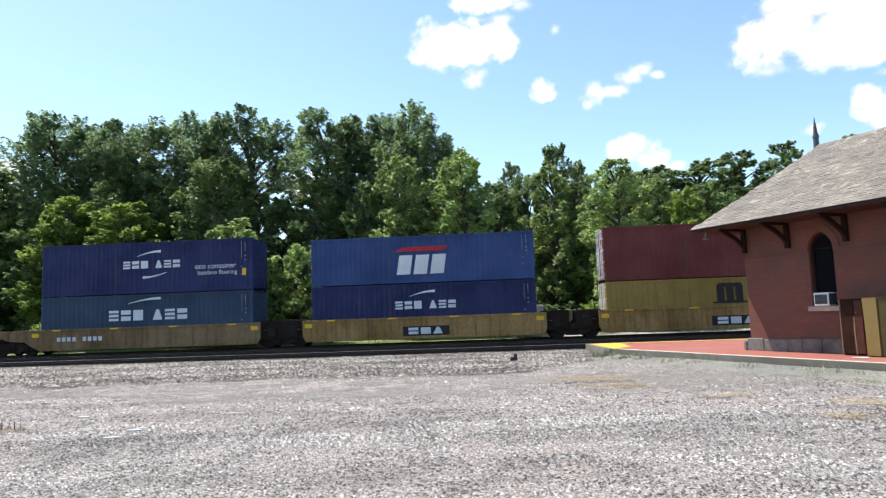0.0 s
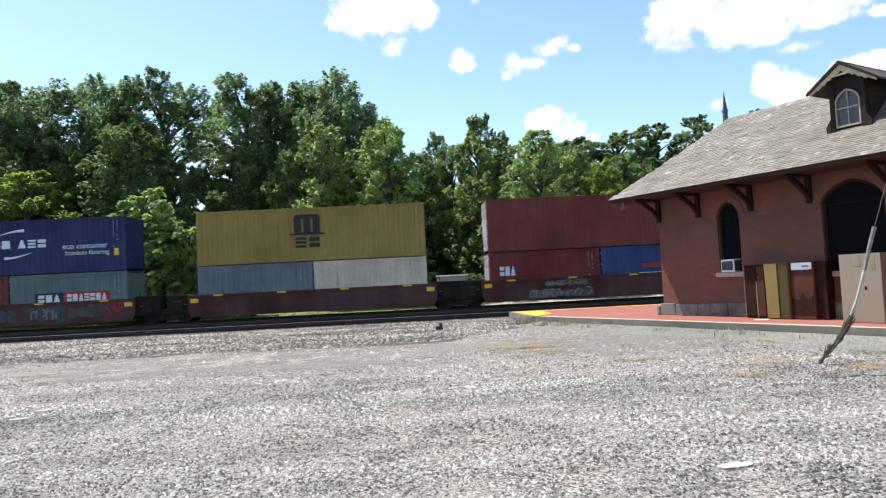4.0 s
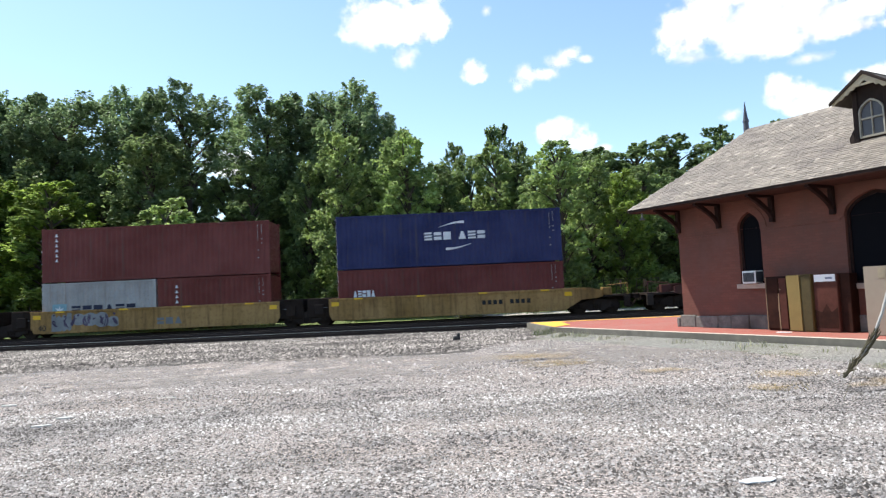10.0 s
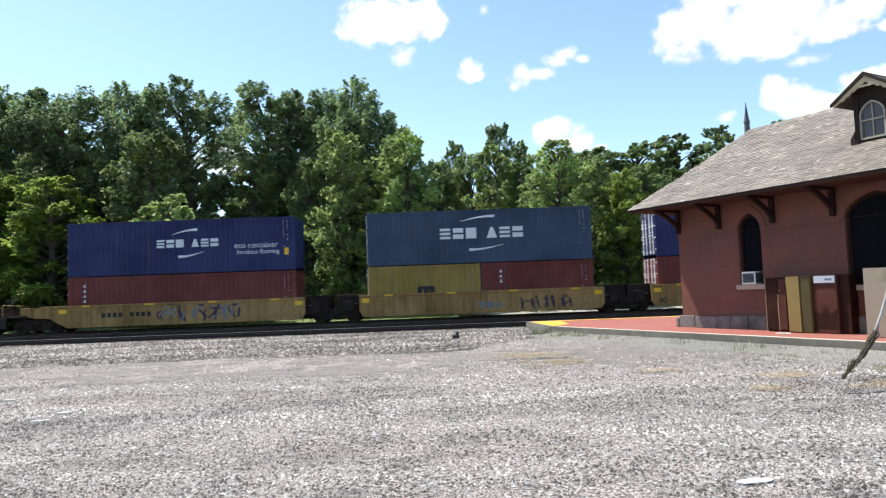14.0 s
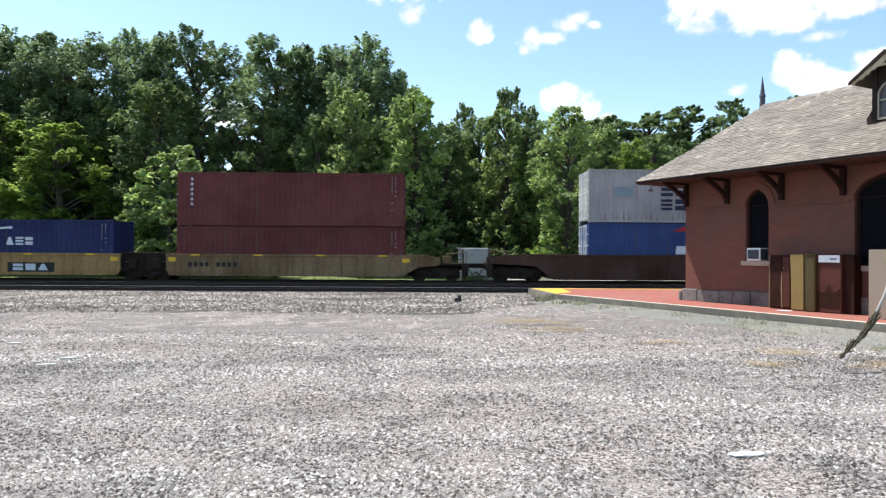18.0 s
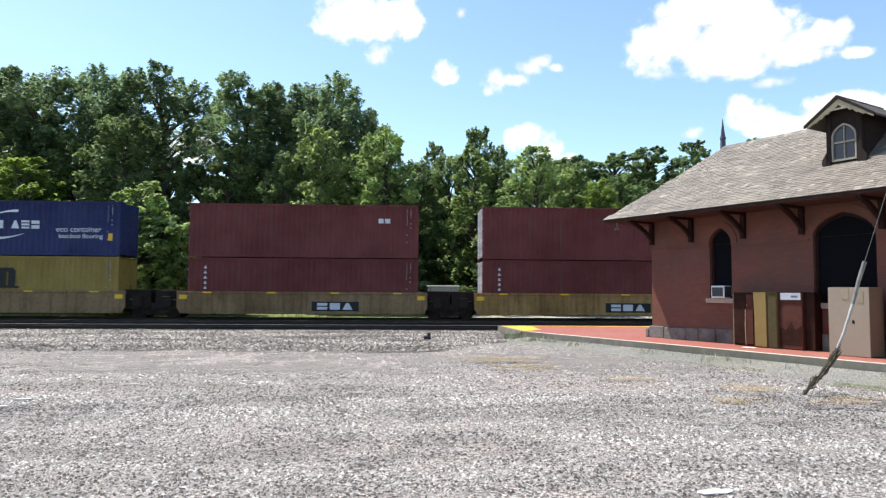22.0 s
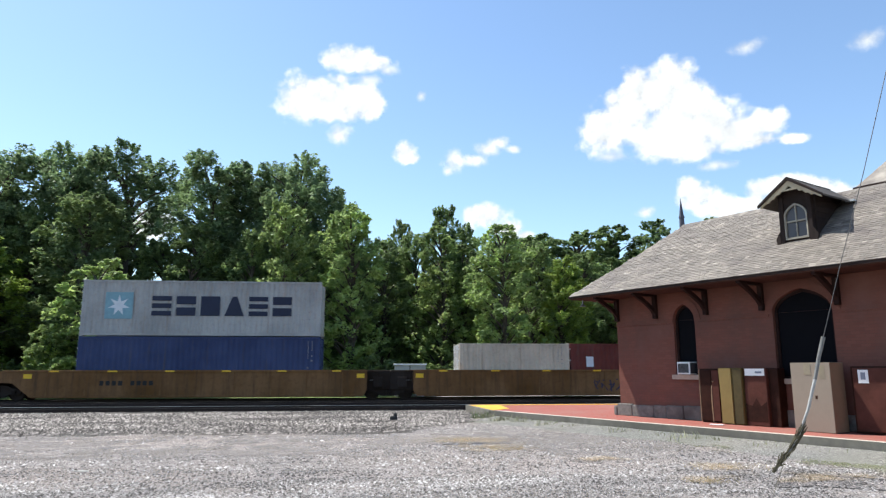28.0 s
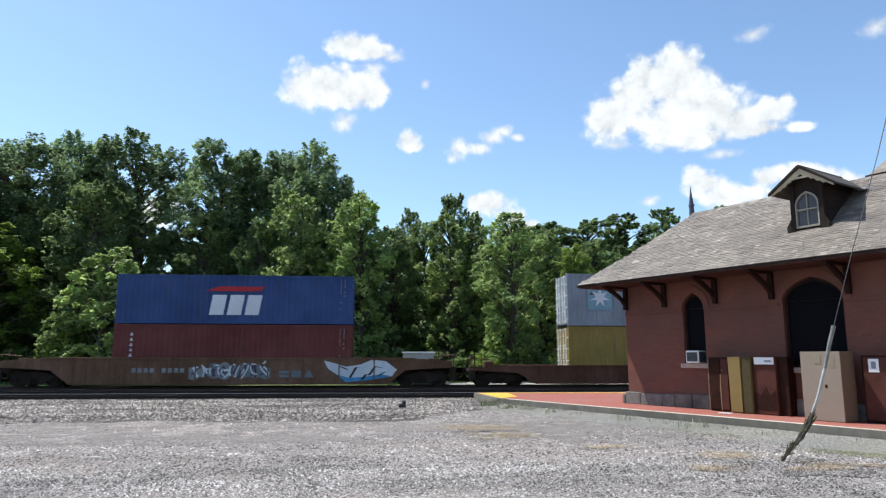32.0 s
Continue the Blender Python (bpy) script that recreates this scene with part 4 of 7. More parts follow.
def words(text, x, z, size, y, mat):
    """Plain lettering with the built-in font, as a mesh."""
    def make():
        cu = bpy.data.curves.new("words", 'FONT')
        cu.body, cu.size, cu.extrude = text, size, 0.004
        ob = bpy.data.objects.new("words", cu)
        scene.collection.objects.link(ob)
        bpy.context.view_layer.update()
        me = bpy.data.meshes.new_from_object(ob.evaluated_get(bpy.context.evaluated_depsgraph_get()))
        bpy.data.objects.remove(ob)
        me.materials.clear()
        me.materials.append(mat)
        return me
    return shared(("words", text, size), make), pose(x, y, z, 90, 0, 0)


def mark_curves(size=1.06, cx=0.32, eco=False, low=True, two_strokes=True):
    def f(c, L, W, high):
        y = -W - 0.006
        zc = high * 0.56 if two_strokes else high * 0.60
        blocks(c, "name_mark", cx - 1.6 * size, cx + 1.6 * size, zc - 0.2 * size, zc + 0.2 * size, 6, y, WHITE_MARK, (2,))
        put("curved_stroke", shared(("sw1", size, high, cx, zc), lambda: swoosh(cx - 0.15 * size, zc + 0.46 * size, 1.3 * size, True, y)), c)
        if two_strokes:
            put("curved_stroke", shared(("sw2", size, high, cx, zc), lambda: swoosh(cx + 0.15 * size, zc - 0.46 * size, 1.3 * size, False, y)), c)
        if eco:
            me, m = words("eco container", 2.8, 1.26, 0.42, y, WHITE_MARK)
            put("lettering", me, c, m)
            me, m = words("bamboo flooring", 2.95, 0.93, 0.34, y, WHITE_MARK)
            put("lettering", me, c, m)
            put("yellow_sticker", shared(("sticker", high), lambda: Build().box(5.50, 5.72, y, y + 0.005, 0.82, 1.20).mesh("yellow_sticker", YELLOW_MARK)), c)
    return f


def mark_star(big=True, star=True, x0=-2.7, x1=4.7, zc=0.54, h=1.02, mat=None, second=False):
    def f(c, L, W, high):
        y = -W - 0.006
        z = high * zc
        blocks(c, "name_mark", x0, x1, z - h / 2, z + h / 2, 6, y, DARK_MARK)
        if second:
            blocks(c, "name_mark", x0, x1 - 0.2, z - 1.5 * h, z - 0.72 * h, 6, y, DARK_MARK)
        if star:
            cx, r = x0 - (1.55 if big else 0.6), 0.55 if big else 0.3
            put("star_field", shared(("field", cx, z, r), lambda: Build().box(cx - 1.25 * r, cx + 1.25 * r, y + 0.003, y + 0.007, z - 1.25 * r, z + 1.25 * r).mesh("star_field", CYAN_MARK)), c, label="light blue square")
            pts = []
            for i in range(14):
                a = math.pi * i / 7 + math.pi / 2
                rr = r if i % 2 == 0 else r * 0.42
                pts.append((cx + rr * math.cos(a), z + rr * math.sin(a)))
            def mk():
                b = Build()
                b.v = [(cx, y, z)] + [(p, y - 0.002, s) for p, s in pts]
                b.f = [(0, 1 + i, 1 + (i + 1) % 14) for i in range(14)]
                return b.mesh("star", WHITE_MARK)
            put("star", shared(("star", cx, z, r), mk), c, label="white seven-pointed star")
    return f


def mark_slab(zc=0.385, low=False):
    """Large white slanted blocks under a red bar."""
    def f(c, L, W, high):
        y = -W - 0.006
        z0 = high * (zc - 0.2)
        blocks(c, "name_mark", -1.44, 1.3, z0, z0 + (0.45 if low else 1.05), 3, y, WHITE_MARK, slot=False, lean=0.16)
        put("red_bar", shared(("aplr", high, zc), lambda: Build().prism([(-1.6, z0 + 1.25), (1.2, z0 + 1.25), (1.5, z0 + 1.5), (-0.9, z0 + 1.5)], "y", y, y + 0.006).mesh("red_bar", RED_MARK)), c)
    return f


def mark_hump(cx=0.0, zc=0.55, s=1.0, under=True):
    """Dark block with two slots over a second row of blocks."""
    def f(c, L, W, high):
        y = -W - 0.006
        z = high * zc
        def mk():
            o = [(-0.8, -0.46), (0.74, -0.46), (0.74, -0.38), (0.55, -0.38), (0.55, 0.34), (0.45, 0.46), (-0.51, 0.46), (-0.61, 0.34), (-0.61, -0.38), (-0.8, -0.38)]
            slots = [[(k, -0.34), (k + 0.1, -0.34), (k + 0.1, 0.27), (k, 0.27)] for k in (-0.29, 0.13)]
            at = lambda q: [(cx + s * u, z + s * v) for u, v in q]
            b = holed(at(o), [at(q) for q in slots], y, y + 0.006)
            return b.mesh("dark_emblem", BLACK_MARK)
        put("dark_emblem", shared(("msc", cx, z, s), mk), c)
        if under:
            blocks(c, "name_mark", cx - 0.6 * s, cx + 0.6 * s, z - 1.02 * s, z - 0.56 * s, 2, y, BLACK_MARK)
    return f


def mark_upright(x=-5.3, n=6, top=0.9):
    def f(c, L, W, high):
        y = -W - 0.006
        def mk():
            b = Build()
            for i in range(n):
                z = high * top - 0.27 * i
                b.box(x - 0.075, x + 0.075, y, y + 0.006, z - 0.15, z - 0.09).box(x - 0.03, x + 0.03, y, y + 0.006, z - 0.089, z)
            return b.mesh("upright_marking", WHITE_MARK)
        put("upright_marking", shared(("up", x, n, high), mk), c)
    return f


def mark_rust(x0, x1, n, seed):
    """Rust that runs down the sheet: a dense stained stretch, and thin drips along the foot."""
    rust = plain("running_rust", (0.15, 0.085, 0.05), 0.9, vary=0.5, scale=5, spec=0.1)

    def f(c, L, W, high):
        rng = random.Random(seed)
        y = -W - 0.004
        for i in range(n):
            x = x0 + (x1 - x0) * (i + rng.random()) / n
            z1 = high * rng.uniform(0.86, 0.95)
            z0 = high * rng.uniform(0.06, 0.5)
            w = rng.uniform(0.012, 0.05)
            part("rust_streak", Build().prism([(x - w, z1), (x + w, z1), (x + 0.4 * w, z0), (x - 0.4 * w, z0)], "y", y, y + 0.005), rust, c)
        for i in range(30):
            x = -L + 0.5 + (2 * L - 3.5) * (i + rng.random()) / 30
            z1, w = high * rng.uniform(0.1, 0.24), rng.uniform(0.01, 0.025)
            part("rust_streak", Build().prism([(x - w, 0.14), (x + w, 0.14), (x + 0.3 * w, z1), (x - 0.3 * w, z1)], "y", y, y + 0.005), rust, c)
    return f


def mark_bar(x0, x1, zc, h, n, mat=None, slot=True, back=None):
    def f(c, L, W, high):
        y = -W - 0.006
        z = high * zc
        if back:
            put("sign_panel", Build().box(x0 - 0.12, x1 + 0.12, y + 0.002, y + 0.007, z - h * 0.75, z + h * 0.75).mesh("sign_panel", back), c)
        blocks(c, "name_mark", x0, x1, z - h / 2, z + h / 2, n, y - 0.002, mat or WHITE_MARK, slot=slot)
    return f


def spray(parent, x0, x1, z0, z1, y, mats, seed, n=14, name="graffiti"):
    """Sprayed lettering that cannot be read: a few short bent strokes side by side in each cell."""
    rng = random.Random(seed)
    high, w = z1 - z0, (x1 - x0) / n
    for k, mat in enumerate(mats):
        for i in range(n):
            cx = x0 + w * (i + 0.5)
            for j in range(3):
                ax, bx = cx + w * rng.uniform(-0.5, 0.5), cx + w * rng.uniform(-0.5, 0.5)
                az, bz = z0 + high * rng.uniform(0.0, 0.35), z0 + high * rng.uniform(0.6, 1.0)
                if j == 2:
                    az = bz - high * rng.uniform(-0.15, 0.15)
                mx, mz = 0.5 * (ax + bx) + w * rng.uniform(-0.5, 0.5), 0.5 * (az + bz) + high * rng.uniform(-0.15, 0.15)
                thick = min(0.14 * high, 0.34 * w) * rng.uniform(0.6, 1.1)
                pts = []
                for t in range(8):
                    u = t / 7
                    pts.append(((1 - u) ** 2 * ax + 2 * u * (1 - u) * mx + u * u * bx, (1 - u) ** 2 * az + 2 * u * (1 - u) * mz + u * u * bz))
                put(name, ribbon(pts, thick, y - 0.0016 * k - 0.0001 * (3 * i % 7 + j), mat, name), parent, label="sprayed graffiti stroke")


def ribbon(pts, thick, y, mat, name):
    """A flat painted band that follows a line."""
    b = Build()
    n = len(pts)
    for j, (px, pz) in enumerate(pts):
        qx, qz = pts[min(j + 1, n - 1)]
        ox, oz = pts[max(j - 1, 0)]
        d = Vector((qx - ox, qz - oz)).normalized() * thick * 0.5 * (0.7 + 0.3 * math.sin(math.pi * j / (n - 1)))
        for yy in (y, y + 0.0015):
            b.v += [(px - d.y, yy, pz + d.x), (px + d.y, yy, pz - d.x)]
    for j in range(n - 1):
        k = 4 * j
        b.f += [(k, k + 1, k + 5, k + 4), (k + 2, k + 6, k + 7, k + 3), (k, k + 4, k + 6, k + 2), (k + 1, k + 3, k + 7, k + 5)]
    b.f += [(0, 2, 3, 1), (4 * n - 4, 4 * n - 3, 4 * n - 1, 4 * n - 2)]
    return b.mesh(name, mat, False)


# Rusty dark iron, its base lowered further for the shade under the cars.
IRON = paint("dark_running_gear", (0.024, 0.016, 0.012), 0.9, amount=0.6, dirt=(0.055, 0.032, 0.02), spec=0.08)


def truck(car, x, q):
    """A four-wheeled railway truck."""
    t = put("truck", None, car, pose(x, 0, 0))
    for s in (-1, 1):
        put("side_frame", shared(("frame", s), lambda: Build().prism([(-1.2, 0.34), (-1.05, 0.28), (-0.62, 0.30), (-0.42, 0.16), (0.42, 0.16), (0.62, 0.30), (1.05, 0.28), (1.2, 0.34), (1.2, 0.52), (0.75, 0.62), (0.5, 0.76), (-0.5, 0.76), (-0.75, 0.62), (-1.2, 0.52)], "y", s * 0.98 - 0.07, s * 0.98 + 0.07).mesh("side_frame", IRON)), t)
        for k in (-0.16, 0.0, 0.16):
            put("spring", shared(("spring",), lambda: Build().tube((0, 0, 0.2), (0, 0, 0.52), 0.065, n=8).mesh("spring", IRON)), t, pose(k, s * 1.07, 0))
        for k in (-0.89, 0.89):
            put("bearing_cap", shared(("cap",), lambda: Build().tube((0, -0.1, 0.42), (0, 0.1, 0.42), 0.1, n=10).mesh("bearing_cap", IRON)), t, pose(k, s * 1.08, 0))
    put("bolster", shared(("bolster",), lambda: Build().soft_box(-0.2, 0.2, -1.1, 1.1, 0.45, 0.8, 0.02).mesh("bolster", IRON)), t)
    for k in (-0.89, 0.89):
        def mk():
            b = Build().tube((0, -1.0, 0), (0, 1.0, 0), 0.075, n=8)
            for s in (-1, 1):
                b.tube((0, s * 0.69, 0), (0, s * 0.82, 0), 0.43, 0.42, n=20)
                b.tube((0, s * 0.66, 0), (0, s * 0.69, 0), 0.455, 0.455, n=20)
                for i in range(3):
                    a = i * 2.094
                    b.tube((0.2 * math.cos(a), s * 0.82, 0.2 * math.sin(a)), (0.2 * math.cos(a), s * 0.825, 0.2 * math.sin(a)), 0.05, n=6)
            return b.mesh("wheelset", IRON)
        w = put("wheelset", shared(("wheelset",), mk), t, pose(k, 0, 0.42))
        WHEELS.append((w, k, x, q))
    return t


def well_car(q, kind, colour, name, label, ends=(False, False), trucks=(True, False), seed=0, decor=None, stripes="small", top=0.0):
    """One unit of a double-stack well car. kind: half-length of the well. ends: coupler at the trailing, leading end."""
    half = kind
    colour = tuple(c * 1.15 for c in colour)
    tr = 7.85 if half < 7 else 9.87
    mat = paint(name + "_paint", colour, 0.6, dirt=(0.075, 0.045, 0.028), amount=0.6, fade=0.2, spec=0.08, run_from=0.46)
    c = empty("well_car", pose(q, YC, RAIL), label, "railway car", "well cars of the train")
    zt, zb, zm = (1.42, 0.27, 0.78) if half < 7 else (1.50, 0.16, 0.86)
    if top:
        zt, zm = top, top - 0.42
    for s in (-1, 1):
        e0 = -(tr + 1.75) if ends[0] else -(half + 0.28)
        e1 = (tr + 1.75) if ends[1] else (half + 0.28)
        lo0 = -(half - 0.25) if ends[0] else -(half + 0.1)
        lo1 = (half - 0.25) if ends[1] else (half + 0.1)
        pts = [(lo0, zb), (lo1, zb)]
        ext = half + 1.8 if half < 7 else tr + 1.55
        pts += [(half + 0.65, zm), (half + 1.5, zm + 0.06), (ext, zm + 0.14), (ext, zt - 0.16), (half + 1.2, zt - 0.03)] if ends[1] else [(e1, zb + 0.3), (e1, zt)]
        pts += [(-half - 1.2, zt - 0.03), (-ext, zt - 0.16), (-ext, zm + 0.14), (-half - 1.5, zm + 0.06), (-half - 0.65, zm)] if ends[0] else [(e0, zt), (e0, zb + 0.3)]
        y0, y1 = (-1.45, -1.37) if s < 0 else (1.37, 1.45)
        part("side_sill", Build().prism(pts, "y", y0, y1), mat, c)
        ya, yb = (-1.49, -1.30) if s < 0 else (1.30, 1.49)
        part("top_chord", Build().soft_box(-half - (1.15 if ends[0] else 0.28), half + (1.15 if ends[1] else 0.28), ya, yb, zt - 0.1, zt + 0.01, 0.012), mat, c)
        part("bottom_chord", Build().soft_box(-half + 0.3, half - 0.3, ya, yb, zb - 0.02, zb + 0.09, 0.012), mat, c)
    for i in range(5):
        x = -half + 0.6 + (2 * half - 1.2) * i / 4
        put("cross_bearer", shared(("bearer", half, zb), lambda: Build().box(-0.25, 0.25, -1.36, 1.36, zb - 0.005, zb + 0.1).mesh("cross_bearer", IRON)), c, pose(x, 0, 0))
    if half > 7:
        for i in range(9):
            x = -half + 1.0 + (2 * half - 2.0) * i / 8
            put("side_post", shared(("sidepost", name, zt), lambda: Build().soft_box(-0.035, 0.035, -1.475, -1.451, zb + 0.09, zt - 0.1, 0.008).mesh("side_post", mat)), c, pose(x, 0, 0))
    for s, on in ((-1, ends[0]), (1, ends[1])):
        xo = s * (tr + (1.75 if on else 0.0))
        xi = s * (half + 0.1)
        part("end_platform", Build().box(min(xo, xi), max(xo, xi), -0.75 if not on else -1.36, 0.75 if not on else 1.36, zm + 0.1, zm + 0.2), IRON, c)
        part("centre_sill", Build().box(min(xo, xi), max(xo, xi), -0.25, 0.25, 0.6, zm + 0.099), IRON, c)
        part("bulkhead", Build().box(min(xi, xi + s * 0.08), max(xi, xi + s * 0.08), -1.3, 1.3, 0.3, zt - 0.12), IRON, c)
        if on:
            part("end_step", Build().soft_box(min(xo, xo - s * 0.35), max(xo, xo - s * 0.35), -1.42, -1.3, 0.32, zm + 0.12, 0.02), IRON, c)
            part("brake_wheel", Build().tube((xo - s * 0.25, -0.5, zm + 0.75), (xo - s * 0.21, -0.5, zm + 0.75), 0.22, n=12).tube((xo - s * 0.23, -0.5, zm + 0.2), (xo - s * 0.23, -0.5, zm + 0.75), 0.03, n=6), IRON, c)
            part("end_rail", Build().tube((xo - s * 0.1, -1.3, zm + 0.2), (xo - s * 0.1, -1.3, zm + 0.8), 0.025, n=6).tube((xo - s * 0.1, -1.3, zm + 0.8), (xo - s * 1.2, -1.3, zm + 0.72), 0.025, n=6), mat, c)
            part("valve_box", Build().soft_box(min(xo - s * 0.9, xo - s * 1.4), max(xo - s * 0.9, xo - s * 1.4), -1.1, -0.6, zm + 0.2, zm + 0.62, 0.03), mat, c)
            part("coupler", Build().soft_box(min(xo, xo + s * 0.55), max(xo, xo + s * 0.55), -0.12, 0.12, 0.72, 0.98, 0.03), IRON, c)
            part("brake_hose", Build().tube((xo, 0.3, 0.8), (xo + s * 0.3, 0.25, 0.35), 0.03).tube((xo + s * 0.3, 0.25, 0.35), (xo + s * 0.5, 0.15, 0.5), 0.03), IRON, c)
            for yy in (-1.3, 1.3):
                lad = put("ladder", None, c, pose(xo - s * 0.5, yy, 0))
                for dx in (-0.2, 0.2):
                    put("rail", shared(("ladrail", zm), lambda: Build().tube((0, 0, zm + 0.2), (0, 0, zm + 1.05), 0.018, n=6).mesh("rail", IRON)), lad, pose(dx, 0, 0))
                for zz in (0.45, 0.75, 1.05):
                    put("rung", shared(("rung",), lambda: Build().tube((-0.2, 0, 0), (0.2, 0, 0), 0.014, n=6).mesh("rung", IRON)), lad, pose(0, 0, zm + zz - 0.05))
        else:
            # Added plain dark block that fills the dark gap at the joint.
            part("joint_cowl", Build().soft_box(min(xi, s * (tr - 0.05)), max(xi, s * (tr - 0.05)), -1.15, 1.15, 0.45, 1.5, 0.05), IRON, c)
            part("grab_iron", Build().tube((xi + s * 0.3, -1.19, 0.98), (xi + s * 0.75, -1.19, 0.98), 0.016, n=6), FAINT_MARK, c, "pale grab iron")
            for yy in (-1.22,):
                part("handrail", Build().tube((xi + s * 0.35, yy, 0.7), (xi + s * 0.35, yy, 1.75), 0.02, n=6).tube((xi + s * 0.7, yy, 0.7), (xi + s * 0.7, yy, 1.5), 0.02, n=6).tube((xi + s * 0.35, yy, 1.45), (xi + s * 0.7, yy, 1.45), 0.016, n=6), IRON, c)
                part("hose_box", Build().soft_box(min(xi + s * 0.5, xi + s * 1.0), max(xi + s * 0.5, xi + s * 1.0), -1.32, -1.16, 0.6, 1.15, 0.03), IRON, c)
    for s, on in ((-1, trucks[0]), (1, trucks[1])):
        if on:
            truck(c, s * tr, q)
    if stripes == "small":
        for i in range(4 if half < 7 else 6):
            x = -half + 1.3 + (2 * half - 2.6) * i / (3 if half < 7 else 5)
            put("reflector", shared(("refl", half), lambda: Build().box(-0.23, 0.23, -1.499, -1.491, zt - 0.085, zt - 0.005).mesh("reflector", YELLOW_MARK)), c, pose(x, 0, 0))
        for s in (-1, 1):
            put("end_reflector", shared(("refl2", half), lambda: Build().box(-0.2, 0.2, -1.458, -1.451, zt - 0.4, zt - 0.18).mesh("end_reflector", YELLOW_MARK)), c, pose(s * (half - 0.05), 0, 0))
    if decor:
        decor(c, half, zt, zb)
    MOVERS.append((c, q, YC, RAIL))
    return c


def sign(x, dark=True, w=2.5):
    def f(c, half, zt, zb):
        if dark:
            part("sign_panel", Build().box(x, x + w, -1.457, -1.451, 0.42, 0.92), BLACK_MARK, c, "black sign panel")
        blocks(c, "name_mark", x + 0.25, x + w - 0.25, 0.5, 0.85, 3, -1.462, WHITE_MARK if dark else GREY_SPRAY)
    return f


def number_bars(x, mat=None, n=9):
    def f(c, half, zt, zb):
        b = Build()
        for i in range(n):
            if i != 4:
                b.box(x + 0.3 * i, x + 0.3 * i + 0.2, -1.457, -1.451, 0.75, 0.98)
        tagged(put("number_marking", b.mesh("number_marking", mat or BLACK_MARK), c), kind="stuff")
    return f


def sprayed(x0, x1, z0, z1, mats, seed, n=14):
    return lambda c, half, zt, zb: spray(c, x0, x1, z0, z1, -1.456, mats, seed, n)


def fill(x0, x1, z0, z1, mat, seed, label="large faded sprayed shape"):
    """One sprayed field with a lumpy outline."""
    def f(c, half, zt, zb):
        rng = random.Random(seed)
        n = max(4, int((x1 - x0) / 0.5))
        top, low = [], []
        for i in range(n):
            xa, w, up, dn = x0 + (x1 - x0) * i / n, (x1 - x0) / n, rng.uniform(0, 0.3) * (z1 - z0), rng.uniform(0, 0.22) * (z1 - z0)
            for u in (0.08, 0.3, 0.5, 0.7, 0.92):
                bow = 0.16 * (z1 - z0) * (abs(2 * u - 1) ** 2.2)
                top.append((xa + w * u, z1 - up - bow))
                low.append((xa + w * u, z0 + dn + 0.7 * bow))
        part("graffiti", Build().prism(low + top[::-1], "y", -1.4545, -1.4515), mat, c, label)
    return f


def forty(c, half, zt, zb):
    me, m = words("40", -half + 0.12, 0.42, 0.42, -1.457, BLACK_MARK)
    put("lettering", me, c, m)


def blob_tag(x0, x1, z0, z1):
    """A large white sprayed shape, blue below, with black strokes."""
    def f(c, half, zt, zb):
        w, h = x1 - x0, z1 - z0
        out = [(0, 0.95), (0.12, 0.85), (0.3, 0.68), (0.5, 0.78), (0.66, 1.0), (0.85, 0.92), (1.0, 0.55), (0.93, 0.25), (0.7, 0.12), (0.5, 0.06), (0.3, 0.0), (0.17, 0.35), (0.05, 0.6)]
        part("graffiti", Build().prism([(x0 + a * w, z0 + b_ * h) for a, b_ in out], "y", -1.455, -1.452), WHITE_MARK, c, "white sprayed graffiti shape")
        low = [(0.17, 0.35), (0.3, 0.0), (0.5, 0.06), (0.7, 0.12), (0.93, 0.25), (0.8, 0.34), (0.5, 0.22), (0.33, 0.2)]
        part("graffiti", Build().prism([(x0 + a * w, z0 + b_ * h) for a, b_ in low], "y", -1.458, -1.4555), SKY_SPRAY, c, "light blue sprayed graffiti shape")
        b = Build()
        for a0, b0, a1, b1 in ((0.2, 0.7, 0.3, 0.55), (0.34, 0.2, 0.42, 0.65), (0.42, 0.65, 0.55, 0.62), (0.6, 0.3, 0.68, 0.7), (0.68, 0.7, 0.78, 0.62), (0.72, 0.28, 0.82, 0.45), (0.5, 0.1, 0.56, 0.35)):
            b.prism([(x0 + a0 * w, z0 + b0 * h), (x0 + (a0 + 0.035) * w, z0 + b0 * h), (x0 + (a1 + 0.035) * w, z0 + b1 * h), (x0 + a1 * w, z0 + b1 * h)], "y", -1.460, -1.4585)
        part("graffiti", b, BLACK_MARK, c, "black sprayed strokes")
    return f


def both(*fs):
    def f(c, half, zt, zb):
        for g in fs:
            g(c, half, zt, zb)
    return f


TANY, OCHRE, RUSTY, BROWN, ORANGE = (0.27, 0.158, 0.052), (0.19, 0.118, 0.054), (0.066, 0.021, 0.019), (0.056, 0.024, 0.015), (0.15, 0.07, 0.022)
HI, STD, FORTY, TWENTY = 2.896, 2.591, 12.192, 6.058


def stack(q, low, up, floor=FLOOR):
    """Containers of one well. low: one forty-foot or two twenty-foot boxes; up: one box or none."""
    z = floor
    h = 0
    if len(low) == 1:
        high, col, nm, lab, marks = low[0]
        container(q, z, FORTY, high, col, nm, lab, marks)
        h = high
    else:
        for (high, col, nm, lab, marks), dx in zip(low, (-3.07, 3.07)):
            container(q, z, TWENTY, high, col, nm, lab, marks, dx)
            h = high
    if up:
        high, col, nm, lab, marks = up
        container(q, z + h + 0.025, FORTY, high, col, nm, lab, marks)


